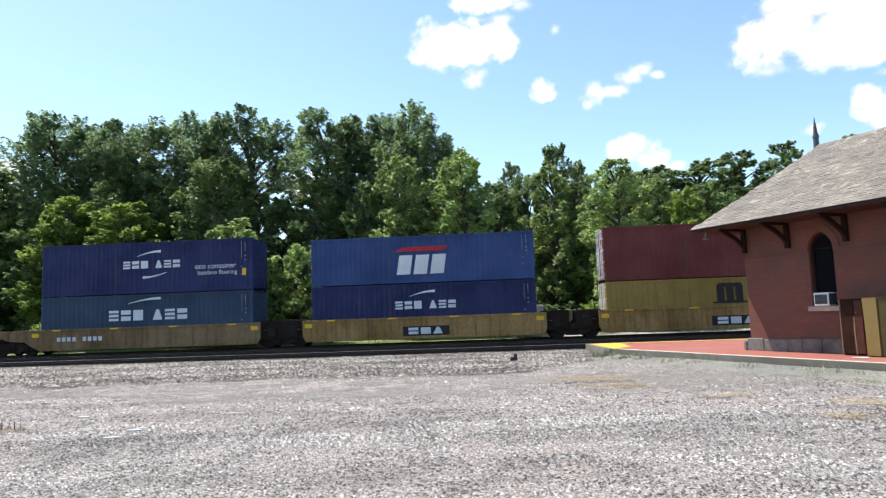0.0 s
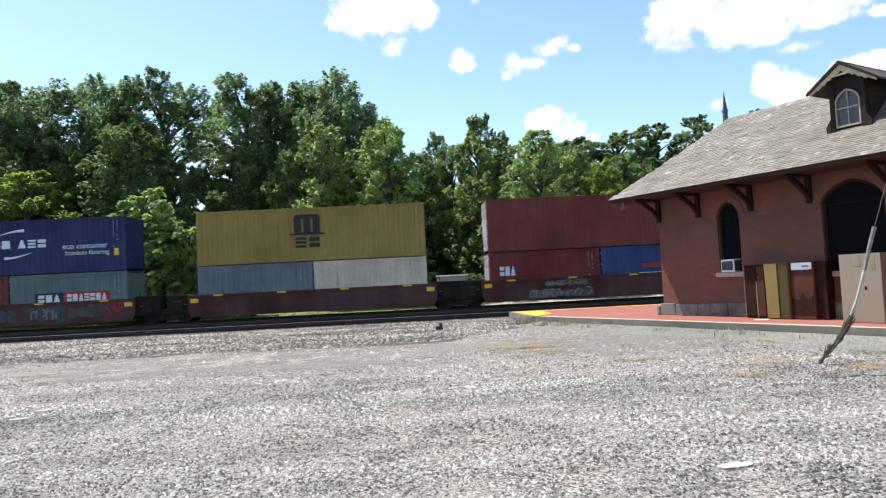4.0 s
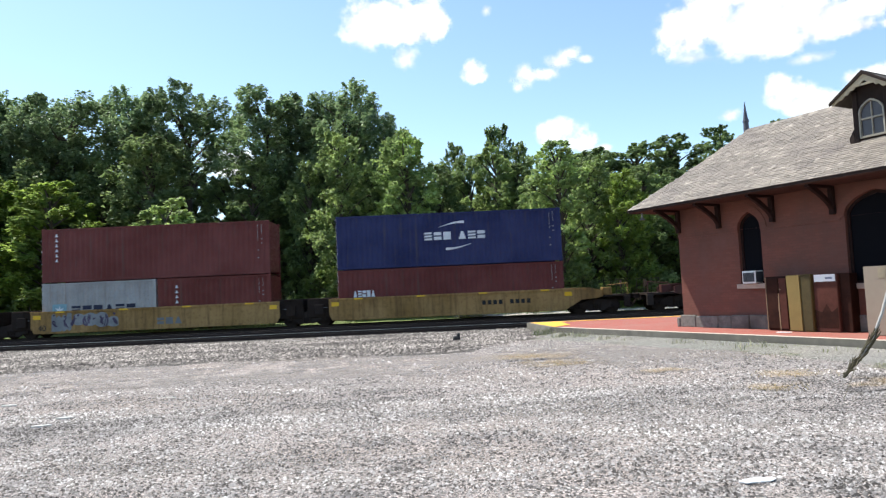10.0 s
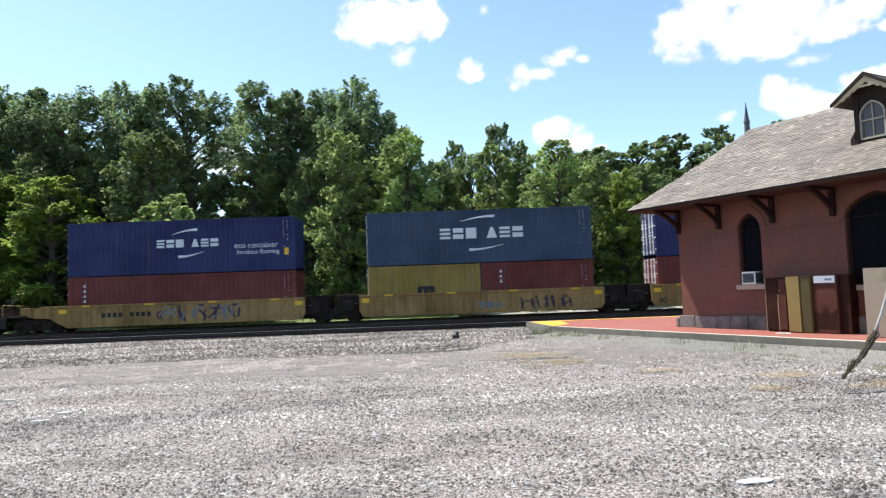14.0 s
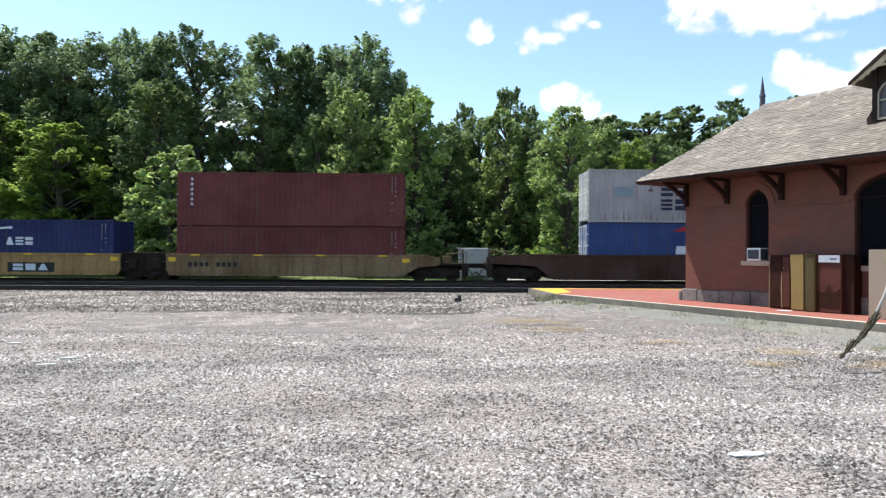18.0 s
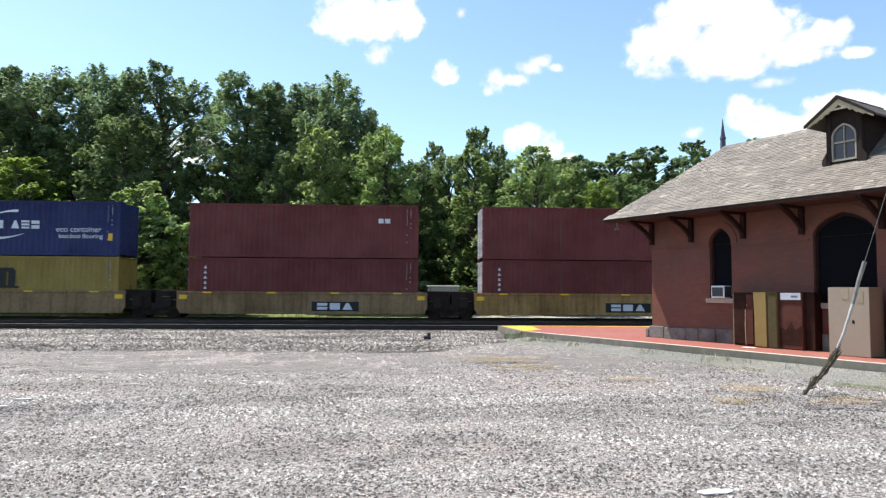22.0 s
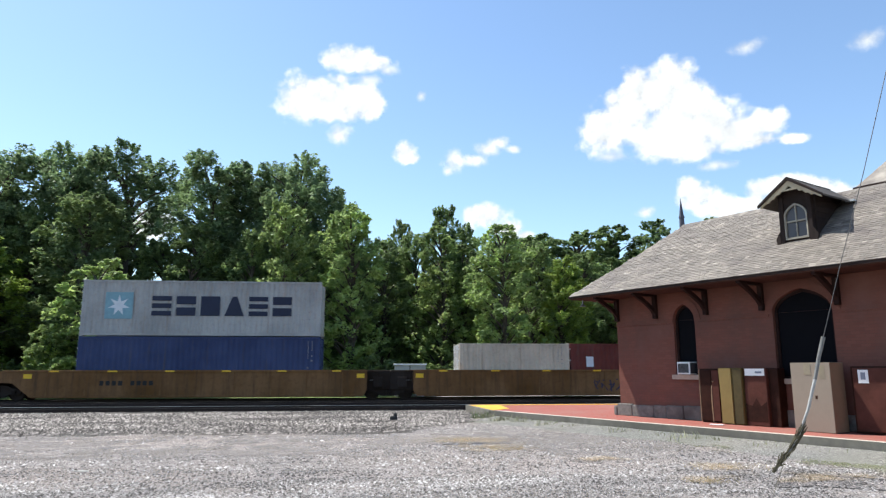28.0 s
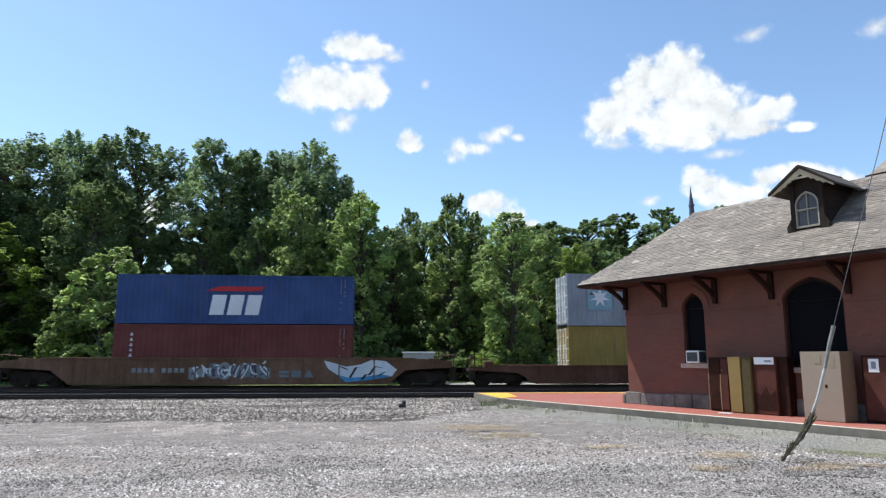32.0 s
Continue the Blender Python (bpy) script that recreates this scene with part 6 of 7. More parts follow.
def build_trees():
    deep = leaf_mat("deep_green_leaf", (0.135, 0.205, 0.085), (0.34, 0.44, 0.23), 0.52)
    mid = leaf_mat("mid_green_leaf", (0.15, 0.215, 0.07), (0.34, 0.43, 0.19), 0.54)
    fresh = leaf_mat("fresh_green_leaf", (0.19, 0.28, 0.055), (0.41, 0.51, 0.13), 0.62)
    far = leaf_mat("far_green_leaf", (0.14, 0.20, 0.085), (0.28, 0.37, 0.15), 0.5)
    young_leaf = leaf_mat("young_green_leaf", (0.24, 0.34, 0.09), (0.48, 0.58, 0.25), 0.58)
    # Darker copy of the leaf colour: the back rows' shade is put in.
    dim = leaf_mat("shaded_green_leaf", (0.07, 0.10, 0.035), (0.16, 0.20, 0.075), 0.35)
    d1 = "tall dark green broadleaf tree with a dense feathery crown"
    d2 = "mid green broadleaf tree with an uneven crown"
    d3 = "bright yellow-green young broadleaf tree"
    big = [tree(21 + i, 19, 2.7, deep, d1, 0.30, "vase", 56, 14, 42, 0.18, 1.4, 1.15) for i in range(3)]
    top = [tree(31, 20, 2.9, deep, d1, 0.62, "vase", 36, 14, 42, 0.18, 1.4)]
    med = [tree(41 + i, 13, 2.15, mid, d2, 0.06, "dome", 54, 12, 36, 0.165, 1.1, 1.2) for i in range(4)]
    lit = [tree(61 + i, 11, 1.9, fresh, d3, 0.04, "cone", 52, 12, 38, 0.145, 1.0, 1.2) for i in range(3)]
    young = [tree(71 + i, 8, 2.0, young_leaf, "bright young tree with loose sunlit leaves behind the tracks", 0.05, "cone", 34, 9, 24, 0.21, 0.9, 1.15) for i in range(2)]
    bright = [tree(75 + i, 12, 2.1, young_leaf, d3, 0.05, "cone", 50, 11, 32, 0.165, 1.0, 1.15) for i in range(3)]
    farp = [tree(81 + i, 16, 2.2, far, "distant hazy green broadleaf tree", 0.08, "dome", 52, 10, 28, 0.22, 1.0, 1.25) for i in range(2)]
    back = [tree(88 + i, 10, 2.5, dim, "woodland tree behind the front row, shade put into its leaf colour", 0.03, "dome", 42, 8, 26, 0.34, 1.0, 1.3) for i in range(2)]
    bs = [bush(91 + i, 4.5, 2.2, fresh, "bright green roadside shrub behind the tracks") for i in range(2)]
    bs2 = [bush(95 + i, 3.6, 2.4, mid, "dark green shrub at the wood's edge") for i in range(2)]
    rng = random.Random(5)

    def plant(proto, x, y, high, wide):
        t, h0, w0 = proto
        m = pose(x, y, 0.0, 0, 0, rng.uniform(0, 360)) @ Matrix.Diagonal((wide / w0, wide / w0, high / h0, 1))
        o = copy_thing(t, m)
        o.matrix_basis = m
        return o
    wood = {
        # tall dark trees at the back of the wood's edge
        "big": (big, [(-54, 53, 18.6, 5.5), (-49, 53, 18.0, 5.2), (-44, 54, 16.6, 4.7), (-36.2, 53, 19.8, 3.9), (-32.8, 55, 19.4, 3.6),
                      (-28.6, 53, 18.7, 4.2), (-24.0, 54, 19.3, 3.9), (-13.3, 54, 18.8, 4.0), (-9.7, 55, 18.6, 3.4), (-6.3, 53, 18.5, 3.8),
                      (-4.0, 55.5, 17.0, 2.5)]),
        "top": (top, [(-20.4, 55, 19.5, 4.2)]),
        "med": (med, [(-40, 51, 15.0, 4.0), (-47, 49, 13, 4.0), (-20.0, 48, 14.0, 3.6), (-24.6, 50, 13.2, 3.0), (-29.0, 51, 14.6, 3.8),
                      (-33.8, 50, 13.2, 3.8), (-16.2, 52, 11.6, 2.8), (-13.0, 50.5, 12.6, 3.0), (-9.0, 49, 12.0, 1.9), (-4.8, 51, 12.2, 3.2),
                      (-2.1, 54, 15.3, 2.2), (2.3, 57, 14.5, 1.9), (6.1, 58, 16.4, 2.2), (0.6, 52, 12.0, 2.5), (3.2, 54, 13.0, 2.4),
                      (8.3, 60, 15.0, 2.2), (6.9, 51, 11.6, 2.5), (10.6, 53, 12.6, 2.6), (13.6, 54, 12.6, 2.9), (16.4, 50, 10.8, 3.0),
                      (20, 54, 11.0, 3.2), (24, 54, 11.0, 3.2)]),
        "lit": (lit, [(-26.0, 46, 10.7, 3.8), (-31.2, 47.5, 11.6, 3.4), (13.6, 46.5, 9.8, 2.3), (20.5, 49, 9.6, 2.4)]),
        "bright": (bright, [(-6.2, 47, 13.6, 2.7), (-1.9, 47, 13.2, 3.1), (4.9, 50, 12.6, 2.8), (8.6, 46, 12.1, 2.8), (11.8, 48, 11.0, 2.4)]),
        "young": (young, [(-17.0, 43.4, 8.6, 3.2), (-12.4, 43.6, 6.9, 2.0), (-14.3, 43.2, 5.6, 1.6), (-19.6, 43.4, 4.6, 1.6)]),
        "far": (farp, [(14.0, 66, 15.2, 4.9), (17.8, 68, 15.8, 4.6), (21.8, 68, 16.5, 4.6), (26.1, 70, 17.5, 4.3), (29.0, 66, 17.3, 3.2),
                       (33.4, 70, 16.1, 5.8), (37.0, 70, 18.6, 3.8), (40.1, 70, 16.0, 5.8)]),
    }
    for protos, spots in wood.values():
        for i, (x, y, high, wide) in enumerate(spots):
            plant(protos[i % len(protos)], x, y, high, wide)
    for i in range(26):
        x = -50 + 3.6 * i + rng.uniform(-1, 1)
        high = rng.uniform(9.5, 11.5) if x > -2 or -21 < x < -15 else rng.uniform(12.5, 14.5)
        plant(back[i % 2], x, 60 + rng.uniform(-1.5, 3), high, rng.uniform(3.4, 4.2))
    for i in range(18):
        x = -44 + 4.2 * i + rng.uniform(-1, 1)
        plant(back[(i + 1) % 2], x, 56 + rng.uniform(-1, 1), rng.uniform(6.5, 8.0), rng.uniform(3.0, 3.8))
    for i in range(14):
        x = -42 + 5.2 * i + rng.uniform(-0.8, 0.8)
        plant(bs2[i % 2], x, 45.5 + rng.uniform(-1.2, 2.5), rng.uniform(2.6, 4.6), rng.uniform(2.2, 2.9))
    for x, high, wide in ((-36, 2.4, 1.5), (-29, 2.8, 1.6), (-19.8, 4.0, 1.3), (-15.8, 2.6, 1.2), (-10.4, 2.2, 1.1), (-4.5, 2.6, 1.3), (1.8, 2.0, 1.1), (6.4, 2.6, 1.4), (11.5, 2.4, 1.3), (17, 2.2, 1.2)):
        plant(bs[int(x) % 2], x, 43.2 + rng.uniform(-0.4, 0.7), high, wide)
    for p, _, _ in big + top + med + lit + young + bright + farp + back + bs + bs2:
        for c in list(p.children):
            bpy.data.objects.remove(c)
        bpy.data.objects.remove(p)


# ---- clouds: a far backdrop ----
def cloud_mat(name, scale, lo, hi, warp, glow=1.0):
    m = bpy.data.materials.new(name)
    m.use_nodes = True
    nt = m.node_tree
    n, l = nt.nodes, nt.links
    n.remove(n["Principled BSDF"])
    uv = n.new("ShaderNodeUVMap")
    sub = n.new("ShaderNodeVectorMath")
    sub.operation = 'SUBTRACT'
    sub.inputs[1].default_value = (0.5, 0.5, 0)
    l.new(uv.outputs[0], sub.inputs[0])
    ln = n.new("ShaderNodeVectorMath")
    ln.operation = 'LENGTH'
    l.new(sub.outputs[0], ln.inputs[0])
    nz = noise_node(nt, scale, 8, 0.56)
    mul = n.new("ShaderNodeMath")
    mul.operation = 'MULTIPLY_ADD'
    mul.inputs[1].default_value = warp
    l.new(nz.outputs[0], mul.inputs[0])
    neg = n.new("ShaderNodeMath")
    neg.operation = 'MULTIPLY'
    neg.inputs[1].default_value = -2.0
    l.new(ln.outputs["Value"], neg.inputs[0])
    l.new(neg.outputs[0], mul.inputs[2])
    r = n.new("ShaderNodeMapRange")
    r.interpolation_type = 'SMOOTHSTEP'
    r.inputs[1].default_value, r.inputs[2].default_value = lo, hi
    l.new(mul.outputs[0], r.inputs[0])
    em = n.new("ShaderNodeEmission")
    em.inputs[0].default_value = (1, 0.99, 0.98, 1)
    soft = n.new("ShaderNodeMapRange")
    soft.inputs[1].default_value, soft.inputs[2].default_value = 0.3, 0.62
    soft.inputs[3].default_value, soft.inputs[4].default_value = 0.72 * glow, glow
    l.new(nz.outputs[0], soft.inputs[0])
    l.new(soft.outputs[0], em.inputs[1])
    tp = n.new("ShaderNodeBsdfTransparent")
    mx = n.new("ShaderNodeMixShader")
    l.new(r.outputs[0], mx.inputs[0])
    l.new(tp.outputs[0], mx.inputs[1])
    l.new(em.outputs[0], mx.inputs[2])
    l.new(mx.outputs[0], n["Material Output"].inputs[0])
    return m


FAR = 2600.0


def sky_point(az, el, dist=FAR):
    a, e = radians(az), radians(el)
    return Vector((math.sin(a) * math.cos(e), math.cos(a) * math.cos(e), math.sin(e))) * dist + Vector(EYE)


CLOUDS = []


def cloud(az, el, puffs, mat, label, drift=0.08):
    """puffs: (right, up, half-width, half-height) in degrees from the cloud's middle."""
    k = math.tan(radians(1)) * FAR
    v, f, uvs = [], [], []
    for i, (r, u, w, h) in enumerate(puffs):
        b = len(v)
        for sx, sy in ((-1, -1), (1, -1), (1, 1), (-1, 1)):
            v.append(((-r + sx * w * 1.4) * k, (u + sy * h * 1.4) * k, i * 3.0))
            uvs.append((0.5 + 0.7 * sx, 0.5 + 0.7 * sy))
        f.append((b, b + 1, b + 2, b + 3))
    me = bpy.data.meshes.new("cloud")
    me.from_pydata(v, [], f)
    lay = me.uv_layers.new(name="UVMap")
    for i, c in enumerate(uvs):
        lay.data[i].uv = c
    me.materials.append(mat)
    o = put("cloud", me)
    o.visible_shadow = False
    tagged(o, label, "cloud", "clouds", "structure")
    p = sky_point(az, el)
    o.matrix_basis = look(p, EYE)
    CLOUDS.append((o, az, el, drift))


def build_clouds():
    solid = cloud_mat("cloud_white", 0.014, -0.22, 0.38, 1.65, 0.84)
    thin = cloud_mat("cloud_thin", 0.018, -0.2, 0.85, 1.65, 0.8)
    faint = cloud_mat("cloud_faint", 0.014, -0.15, 1.2, 1.65, 0.76)
    cloud(30.57, 19.72, [(-7.21, -0.07, 2.57, 2.29), (-5.53, 1.37, 2.52, 2.52), (-4.52, 3.05, 1.54, 2.09), (-2.84, 2.40, 2.82, 2.60), (-1.51, 3.31, 1.92, 1.92), (-1.04, 1.06, 3.20, 2.67), (0.73, -0.49, 3.05, 2.31), (-2.24, -1.01, 4.09, 2.07), (-0.84, -2.38, 3.50, 1.08), (2.71, -1.42, 2.67, 1.44), (4.77, -0.97, 1.39, 1.29), (5.56, -0.59, 0.98, 0.79), (3.85, -2.23, 2.28, 0.76), (6.60, -2.44, 1.17, 0.44)], solid, "bright white cumulus cloud with a lumpy outline", 0.097)
    cloud(-1.30, 22.18, [(-2.10, 0.33, 2.64, 2.20), (-0.04, 0.17, 2.83, 2.02), (1.81, 0.15, 2.52, 1.89), (2.96, 0.44, 1.63, 1.76), (0.45, -0.85, 2.84, 0.76), (-2.99, -0.33, 1.58, 1.14)], solid, "small white fair-weather cloud", 0.097)
    cloud(0.39, 25.68, [(-0.08, 0.10, 2.48, 1.24), (1.31, -0.27, 2.17, 0.81), (-1.22, 0.15, 1.12, 0.81)], solid, "small white fair-weather cloud", 0.097)
    cloud(5.41, 18.11, [(-0.24, 0.28, 1.14, 1.07), (0.24, -0.28, 1.14, 0.51)], solid, "small white fair-weather cloud", 0.097)
    cloud(34.29, 13.48, [(-4.13, 0.33, 1.94, 1.19), (-4.75, 1.06, 1.09, 0.98), (-1.66, -0.89, 3.15, 0.79), (0.51, 0.29, 1.53, 0.92), (2.38, 0.50, 2.72, 0.79), (3.84, -0.11, 2.18, 0.97), (5.63, -0.56, 1.41, 0.71), (-2.67, -0.79, 2.13, 1.06)], solid, "bright white cumulus cloud with a lumpy outline", 0.097)
    cloud(13.35, 12.35, [(-1.07, 0.70, 2.24, 1.24), (1.07, -0.54, 1.48, 0.92), (-2.27, 0.95, 0.94, 0.75), (2.26, -1.14, 0.92, 0.61)], solid, "small white fair-weather cloud", 0.097)
    cloud(11.82, 18.09, [(-2.17, -0.37, 1.12, 1.25), (-0.50, -0.39, 1.86, 0.68), (0.70, 0.44, 1.48, 0.80), (1.65, 1.03, 1.10, 0.67), (2.93, 0.48, 0.79, 0.42), (-2.66, -1.28, 0.50, 0.50)], thin, "thin wispy white cloud", 0.097)
    cloud(-0.61, 19.72, [(0.00, 0.00, 1.27, 1.14)], thin, "thin wispy white cloud", 0.097)
    cloud(1.21, 25.00, [(1.70, 0.82, 0.93, 0.49), (-1.70, -0.85, 0.94, 0.44)], thin, "thin wispy white cloud", 0.097)
    cloud(25.85, 12.76, [(0.00, 0.00, 0.96, 0.56)], thin, "thin wispy white cloud", 0.097)
    cloud(6.63, 23.07, [(0.00, 0.00, 0.56, 0.56)], faint, "faint wisp of white cloud", 0.097)
    cloud(34.55, 24.57, [(0.00, 0.00, 1.68, 0.69)], faint, "faint wisp of white cloud", 0.097)
    cloud(42.91, 23.30, [(0.00, 0.00, 1.48, 0.87)], faint, "faint wisp of white cloud", 0.097)
    cloud(2.74, 24.62, [(-0.80, -0.42, 1.37, 0.56), (0.80, 0.42, 1.24, 0.62)], faint, "thin wispy white cloud", 0.097)
    cloud(27.53, 16.75, [(-4.04, 0.72, 1.72, 0.69), (3.87, -0.77, 2.11, 0.53)], faint, "faint wisp of white cloud", 0.097)
    cloud(-15.52, 11.23, [(0.00, 0.00, 2.31, 1.54)], solid, "small white fair-weather cloud", 0.097)
    cloud(-36.93, 11.73, [(0.00, 0.00, 1.40, 0.75)], solid, "small white fair-weather cloud", 0.097)


# ---- small things on the lot ----
def build_lot_things():
    gal = plain("grey_guy_guard", (0.42, 0.40, 0.37), 0.6, vary=0.25, scale=5)
    old = plain("shaded_guard_grey", (0.2, 0.19, 0.175), 0.7, vary=0.4, scale=5)
    wire = plain("weathered_wire", (0.11, 0.10, 0.095), 0.6, 0.3)
    vine = plain("dry_vine", (0.10, 0.085, 0.05), 0.9, vary=0.4)
    o = empty("guy_wire", pose(0, 0, 0), "steel guy wire with a bent pale guard, anchored in the gravel", "guy wire")
    line = [(6.77, 11.24, -0.00), (6.98, 11.11, 0.31), (7.15, 11.01, 0.60), (7.31, 10.91, 1.07), (7.44, 10.84, 1.57), (7.52, 10.79, 1.96), (7.60, 10.74, 2.28)]
    wire_line = [(7.60, 10.74, 2.28), (7.88, 10.57, 3.39), (8.34, 10.29, 5.12), (8.80, 10.02, 6.98), (9.80, 9.41, 11.08)]
    b = Build()
    for i in range(4):
        b.tube(wire_line[i], wire_line[i + 1], 0.007, n=6)
    part("wire", b, wire, o)
    # One guard: the upper part's shade is put into a darker grey.
    for name, i0, i1, m in (("guard", 1, 4, gal), ("guard_sleeve", 4, 6, old)):
        b = Build()
        for i in range(i0, i1):
            b.tube(line[i], line[i + 1], 0.012 + 0.004 * i, 0.016 + 0.004 * i, n=8)
        part(name, b, m, o, "pale grey bent wire guard" if m == gal else "upper part of the same guard, coloured darker as shade")
    rng = random.Random(2)
    v = Build()
    for i in range(70):
        k = rng.uniform(0, 2.3)
        p = Vector(line[int(k)]).lerp(Vector(line[int(k) + 1]), k - int(k)) + Vector((rng.uniform(-0.05, 0.05), rng.uniform(-0.05, 0.05), 0))
        v.tube(p, p + (Vector(line[3]) - Vector(line[0])).normalized() * rng.uniform(0.08, 0.26) + Vector((rng.uniform(-0.05, 0.04), rng.uniform(-0.05, 0.05), rng.uniform(-0.05, 0.03))), 0.017, 0.006, 5, False)
    v.tube(line[1], (5.62, 9.34, 0.00), 0.007, 0.004, 5, False)
    part("dry_vine", v, vine, o, "dry vine wound round the foot")
    # Dark strand laid where the guy wire's shadow crosses the gravel.
    o = empty("ground_cable", pose(0, 0, 0), "thin dark strand on the gravel, standing for the guy wire's shadow", "cable")
    run = [(6.03, 9.89, 0.01), (6.20, 9.75, 0.02), (6.68, 9.96, 0.01), (6.86, 9.76, 0.01), (7.14, 9.61, 0.01), (7.40, 9.50, 0.01), (7.79, 9.22, 0.01)]
    b = Build()
    for i in range(6):
        b.tube(run[i], run[i + 1], 0.006, n=6)
    part("cable", b, plain("black_strand", (0.03, 0.028, 0.026), 0.8), o)
    paper = plain("white_litter", (0.75, 0.74, 0.72), 0.8, vary=0.05)
    o = empty("flat_litter", pose(2.70, 5.82, 0.005, 0, 0, 10), "crumpled white flat piece of litter on the gravel", "litter")
    b = Build()
    n = 16
    ring = [(0.17 * math.cos(i / n * 6.283) * (1 + 0.12 * math.sin(i * 2.7)), 0.06 * math.sin(i / n * 6.283) * (1 + 0.15 * math.cos(i * 1.9))) for i in range(n)]
    b.prism(ring, "z", 0.006, 0.016)
    part("sheet", b, paper, o)
    # White cabinet; its shaded body is coloured grey, its lit roof white.
    gm = plain("shaded_enclosure_grey", (0.42, 0.42, 0.41), 0.5, vary=0.12, scale=3)
    wm = plain("white_enclosure_paint", (0.78, 0.79, 0.78), 0.5, vary=0.06, scale=3)
    o = empty("relay_cabinet", pose(2.27, 42.2, 0.0), "white metal signal relay cabinet behind the tracks, its body coloured grey as shade", "cabinet")
    part("body", Build().soft_box(-0.95, 0.95, -0.4, 0.4, 0.35, 1.98, 0.02), gm, o)
    part("roof", Build().soft_box(-1.02, 1.02, -0.47, 0.47, 1.981, 2.07, 0.02), wm, o)
    for s in (-0.48, 0.48):
        part("door", Build().soft_box(s - 0.44, s + 0.44, -0.42, -0.401, 0.45, 1.91, 0.006), gm, o)
    for s in (-0.8, 0.8):
        part("leg", Build().box(s - 0.06, s + 0.06, -0.3, 0.3, -0.05, 0.349), plain("grey_metal", (0.3, 0.3, 0.3), 0.4, 0.6), o)
    stray = plain("pale_litter", (0.62, 0.59, 0.54), 0.8, vary=0.2)
    for x, y, rz in ((-5.98, 10.92, 8), (-5.00, 12.67, -5), (-5.97, 10.27, 20), (-7.93, 12.64, 0)):
        o = empty("litter_scrap", pose(x, y, 0.0, 0, 0, rz), "torn pale scrap of litter on the gravel", "litter", "litter scraps")
        part("sheet", Build().prism([(-0.13, -0.03), (0.02, -0.05), (0.14, -0.02), (0.12, 0.03), (-0.03, 0.05), (-0.12, 0.02)], "z", 0.0, 0.022), stray, o)
    # Added small block for a dark spot; what it was is not known.
    o = empty("dark_scrap", pose(-1.53, 4.55, 0.0, 0, 0, 4), "small dark block of unknown kind on the gravel", "litter")
    part("lump", Build().soft_box(-0.09, 0.09, -0.07, 0.07, -0.01, 0.05, 0.012), plain("purple_black", (0.05, 0.045, 0.06), 0.5), o)
    dark = plain("black_rubble", (0.03, 0.03, 0.03), 0.8)
    o = empty("dark_rock", pose(0.72, 23.5, 0.04), "small black lump of rock at the edge of the ballast", "rock")
    part("lump", Build().soft_box(-0.13, 0.13, -0.12, 0.12, -0.02, 0.14, 0.04).soft_box(0.0, 0.12, -0.1, 0.1, 0.1, 0.24, 0.03), dark, o)


def blades(name, spots, mat, label, high, seed):
    """Tufts of grass as one mesh of narrow bent blades. spots: (x, y, radius, count)."""
    rng = np.random.default_rng(seed)
    b = Build()
    for x, y, r, n in spots:
        for i in range(n):
            a, d = rng.random() * 6.283, r * rng.random() ** 0.6
            px, py = x + d * math.cos(a), y + d * 0.7 * math.sin(a)
            h = high * (0.4 + 0.8 * rng.random())
            lx, ly = rng.normal(0, 0.35, 2) * h
            w = 0.006 + 0.008 * rng.random()
            c = rng.random() * 3.14
            wx, wy = w * math.cos(c), w * math.sin(c)
            k = len(b.v)
            b.v += [(px - wx, py - wy, 0), (px + wx, py + wy, 0), (px + 0.4 * lx + wx * 0.7, py + 0.4 * ly + wy * 0.7, h * 0.6), (px + 0.4 * lx - wx * 0.7, py + 0.4 * ly - wy * 0.7, h * 0.6), (px + lx, py + ly, h)]
            b.f += [(k, k + 1, k + 2, k + 3), (k + 3, k + 2, k + 4)]
    o = put(name, b.mesh(name, mat, False))
    return tagged(o, label, "grass", kind="stuff")


def ground_patch(x, y, rx, ry, mat, label, seed, name="dust_patch"):
    """A thin worn patch on the gravel, with a ragged edge."""
    me = bpy.data.meshes.new(name)
    n, v, f, uv = 10, [], [], []
    for j in range(n + 1):
        for i in range(n + 1):
            px, py = x + rx * (2 * i / n - 1), y + ry * (2 * j / n - 1)
            v.append((px, py, 0.018 + 0.0035 * seed + 0.035 * noise.noise((px * 0.35, py * 0.35, 0)) + 0.014 * noise.noise((px * 1.3, py * 1.3, 4))))
    for j in range(n):
        for i in range(n):
            k = j * (n + 1) + i
            f.append((k, k + 1, k + n + 2, k + n + 1))
    me.from_pydata(v, [], f)
    lay = me.uv_layers.new(name="UVMap")
    for lp in me.loops:
        k = lp.vertex_index
        lay.data[lp.index].uv = ((k % (n + 1)) / n, (k // (n + 1)) / n)
    me.materials.append(mat)
    return tagged(put(name, me), label, "ground", kind="structure")


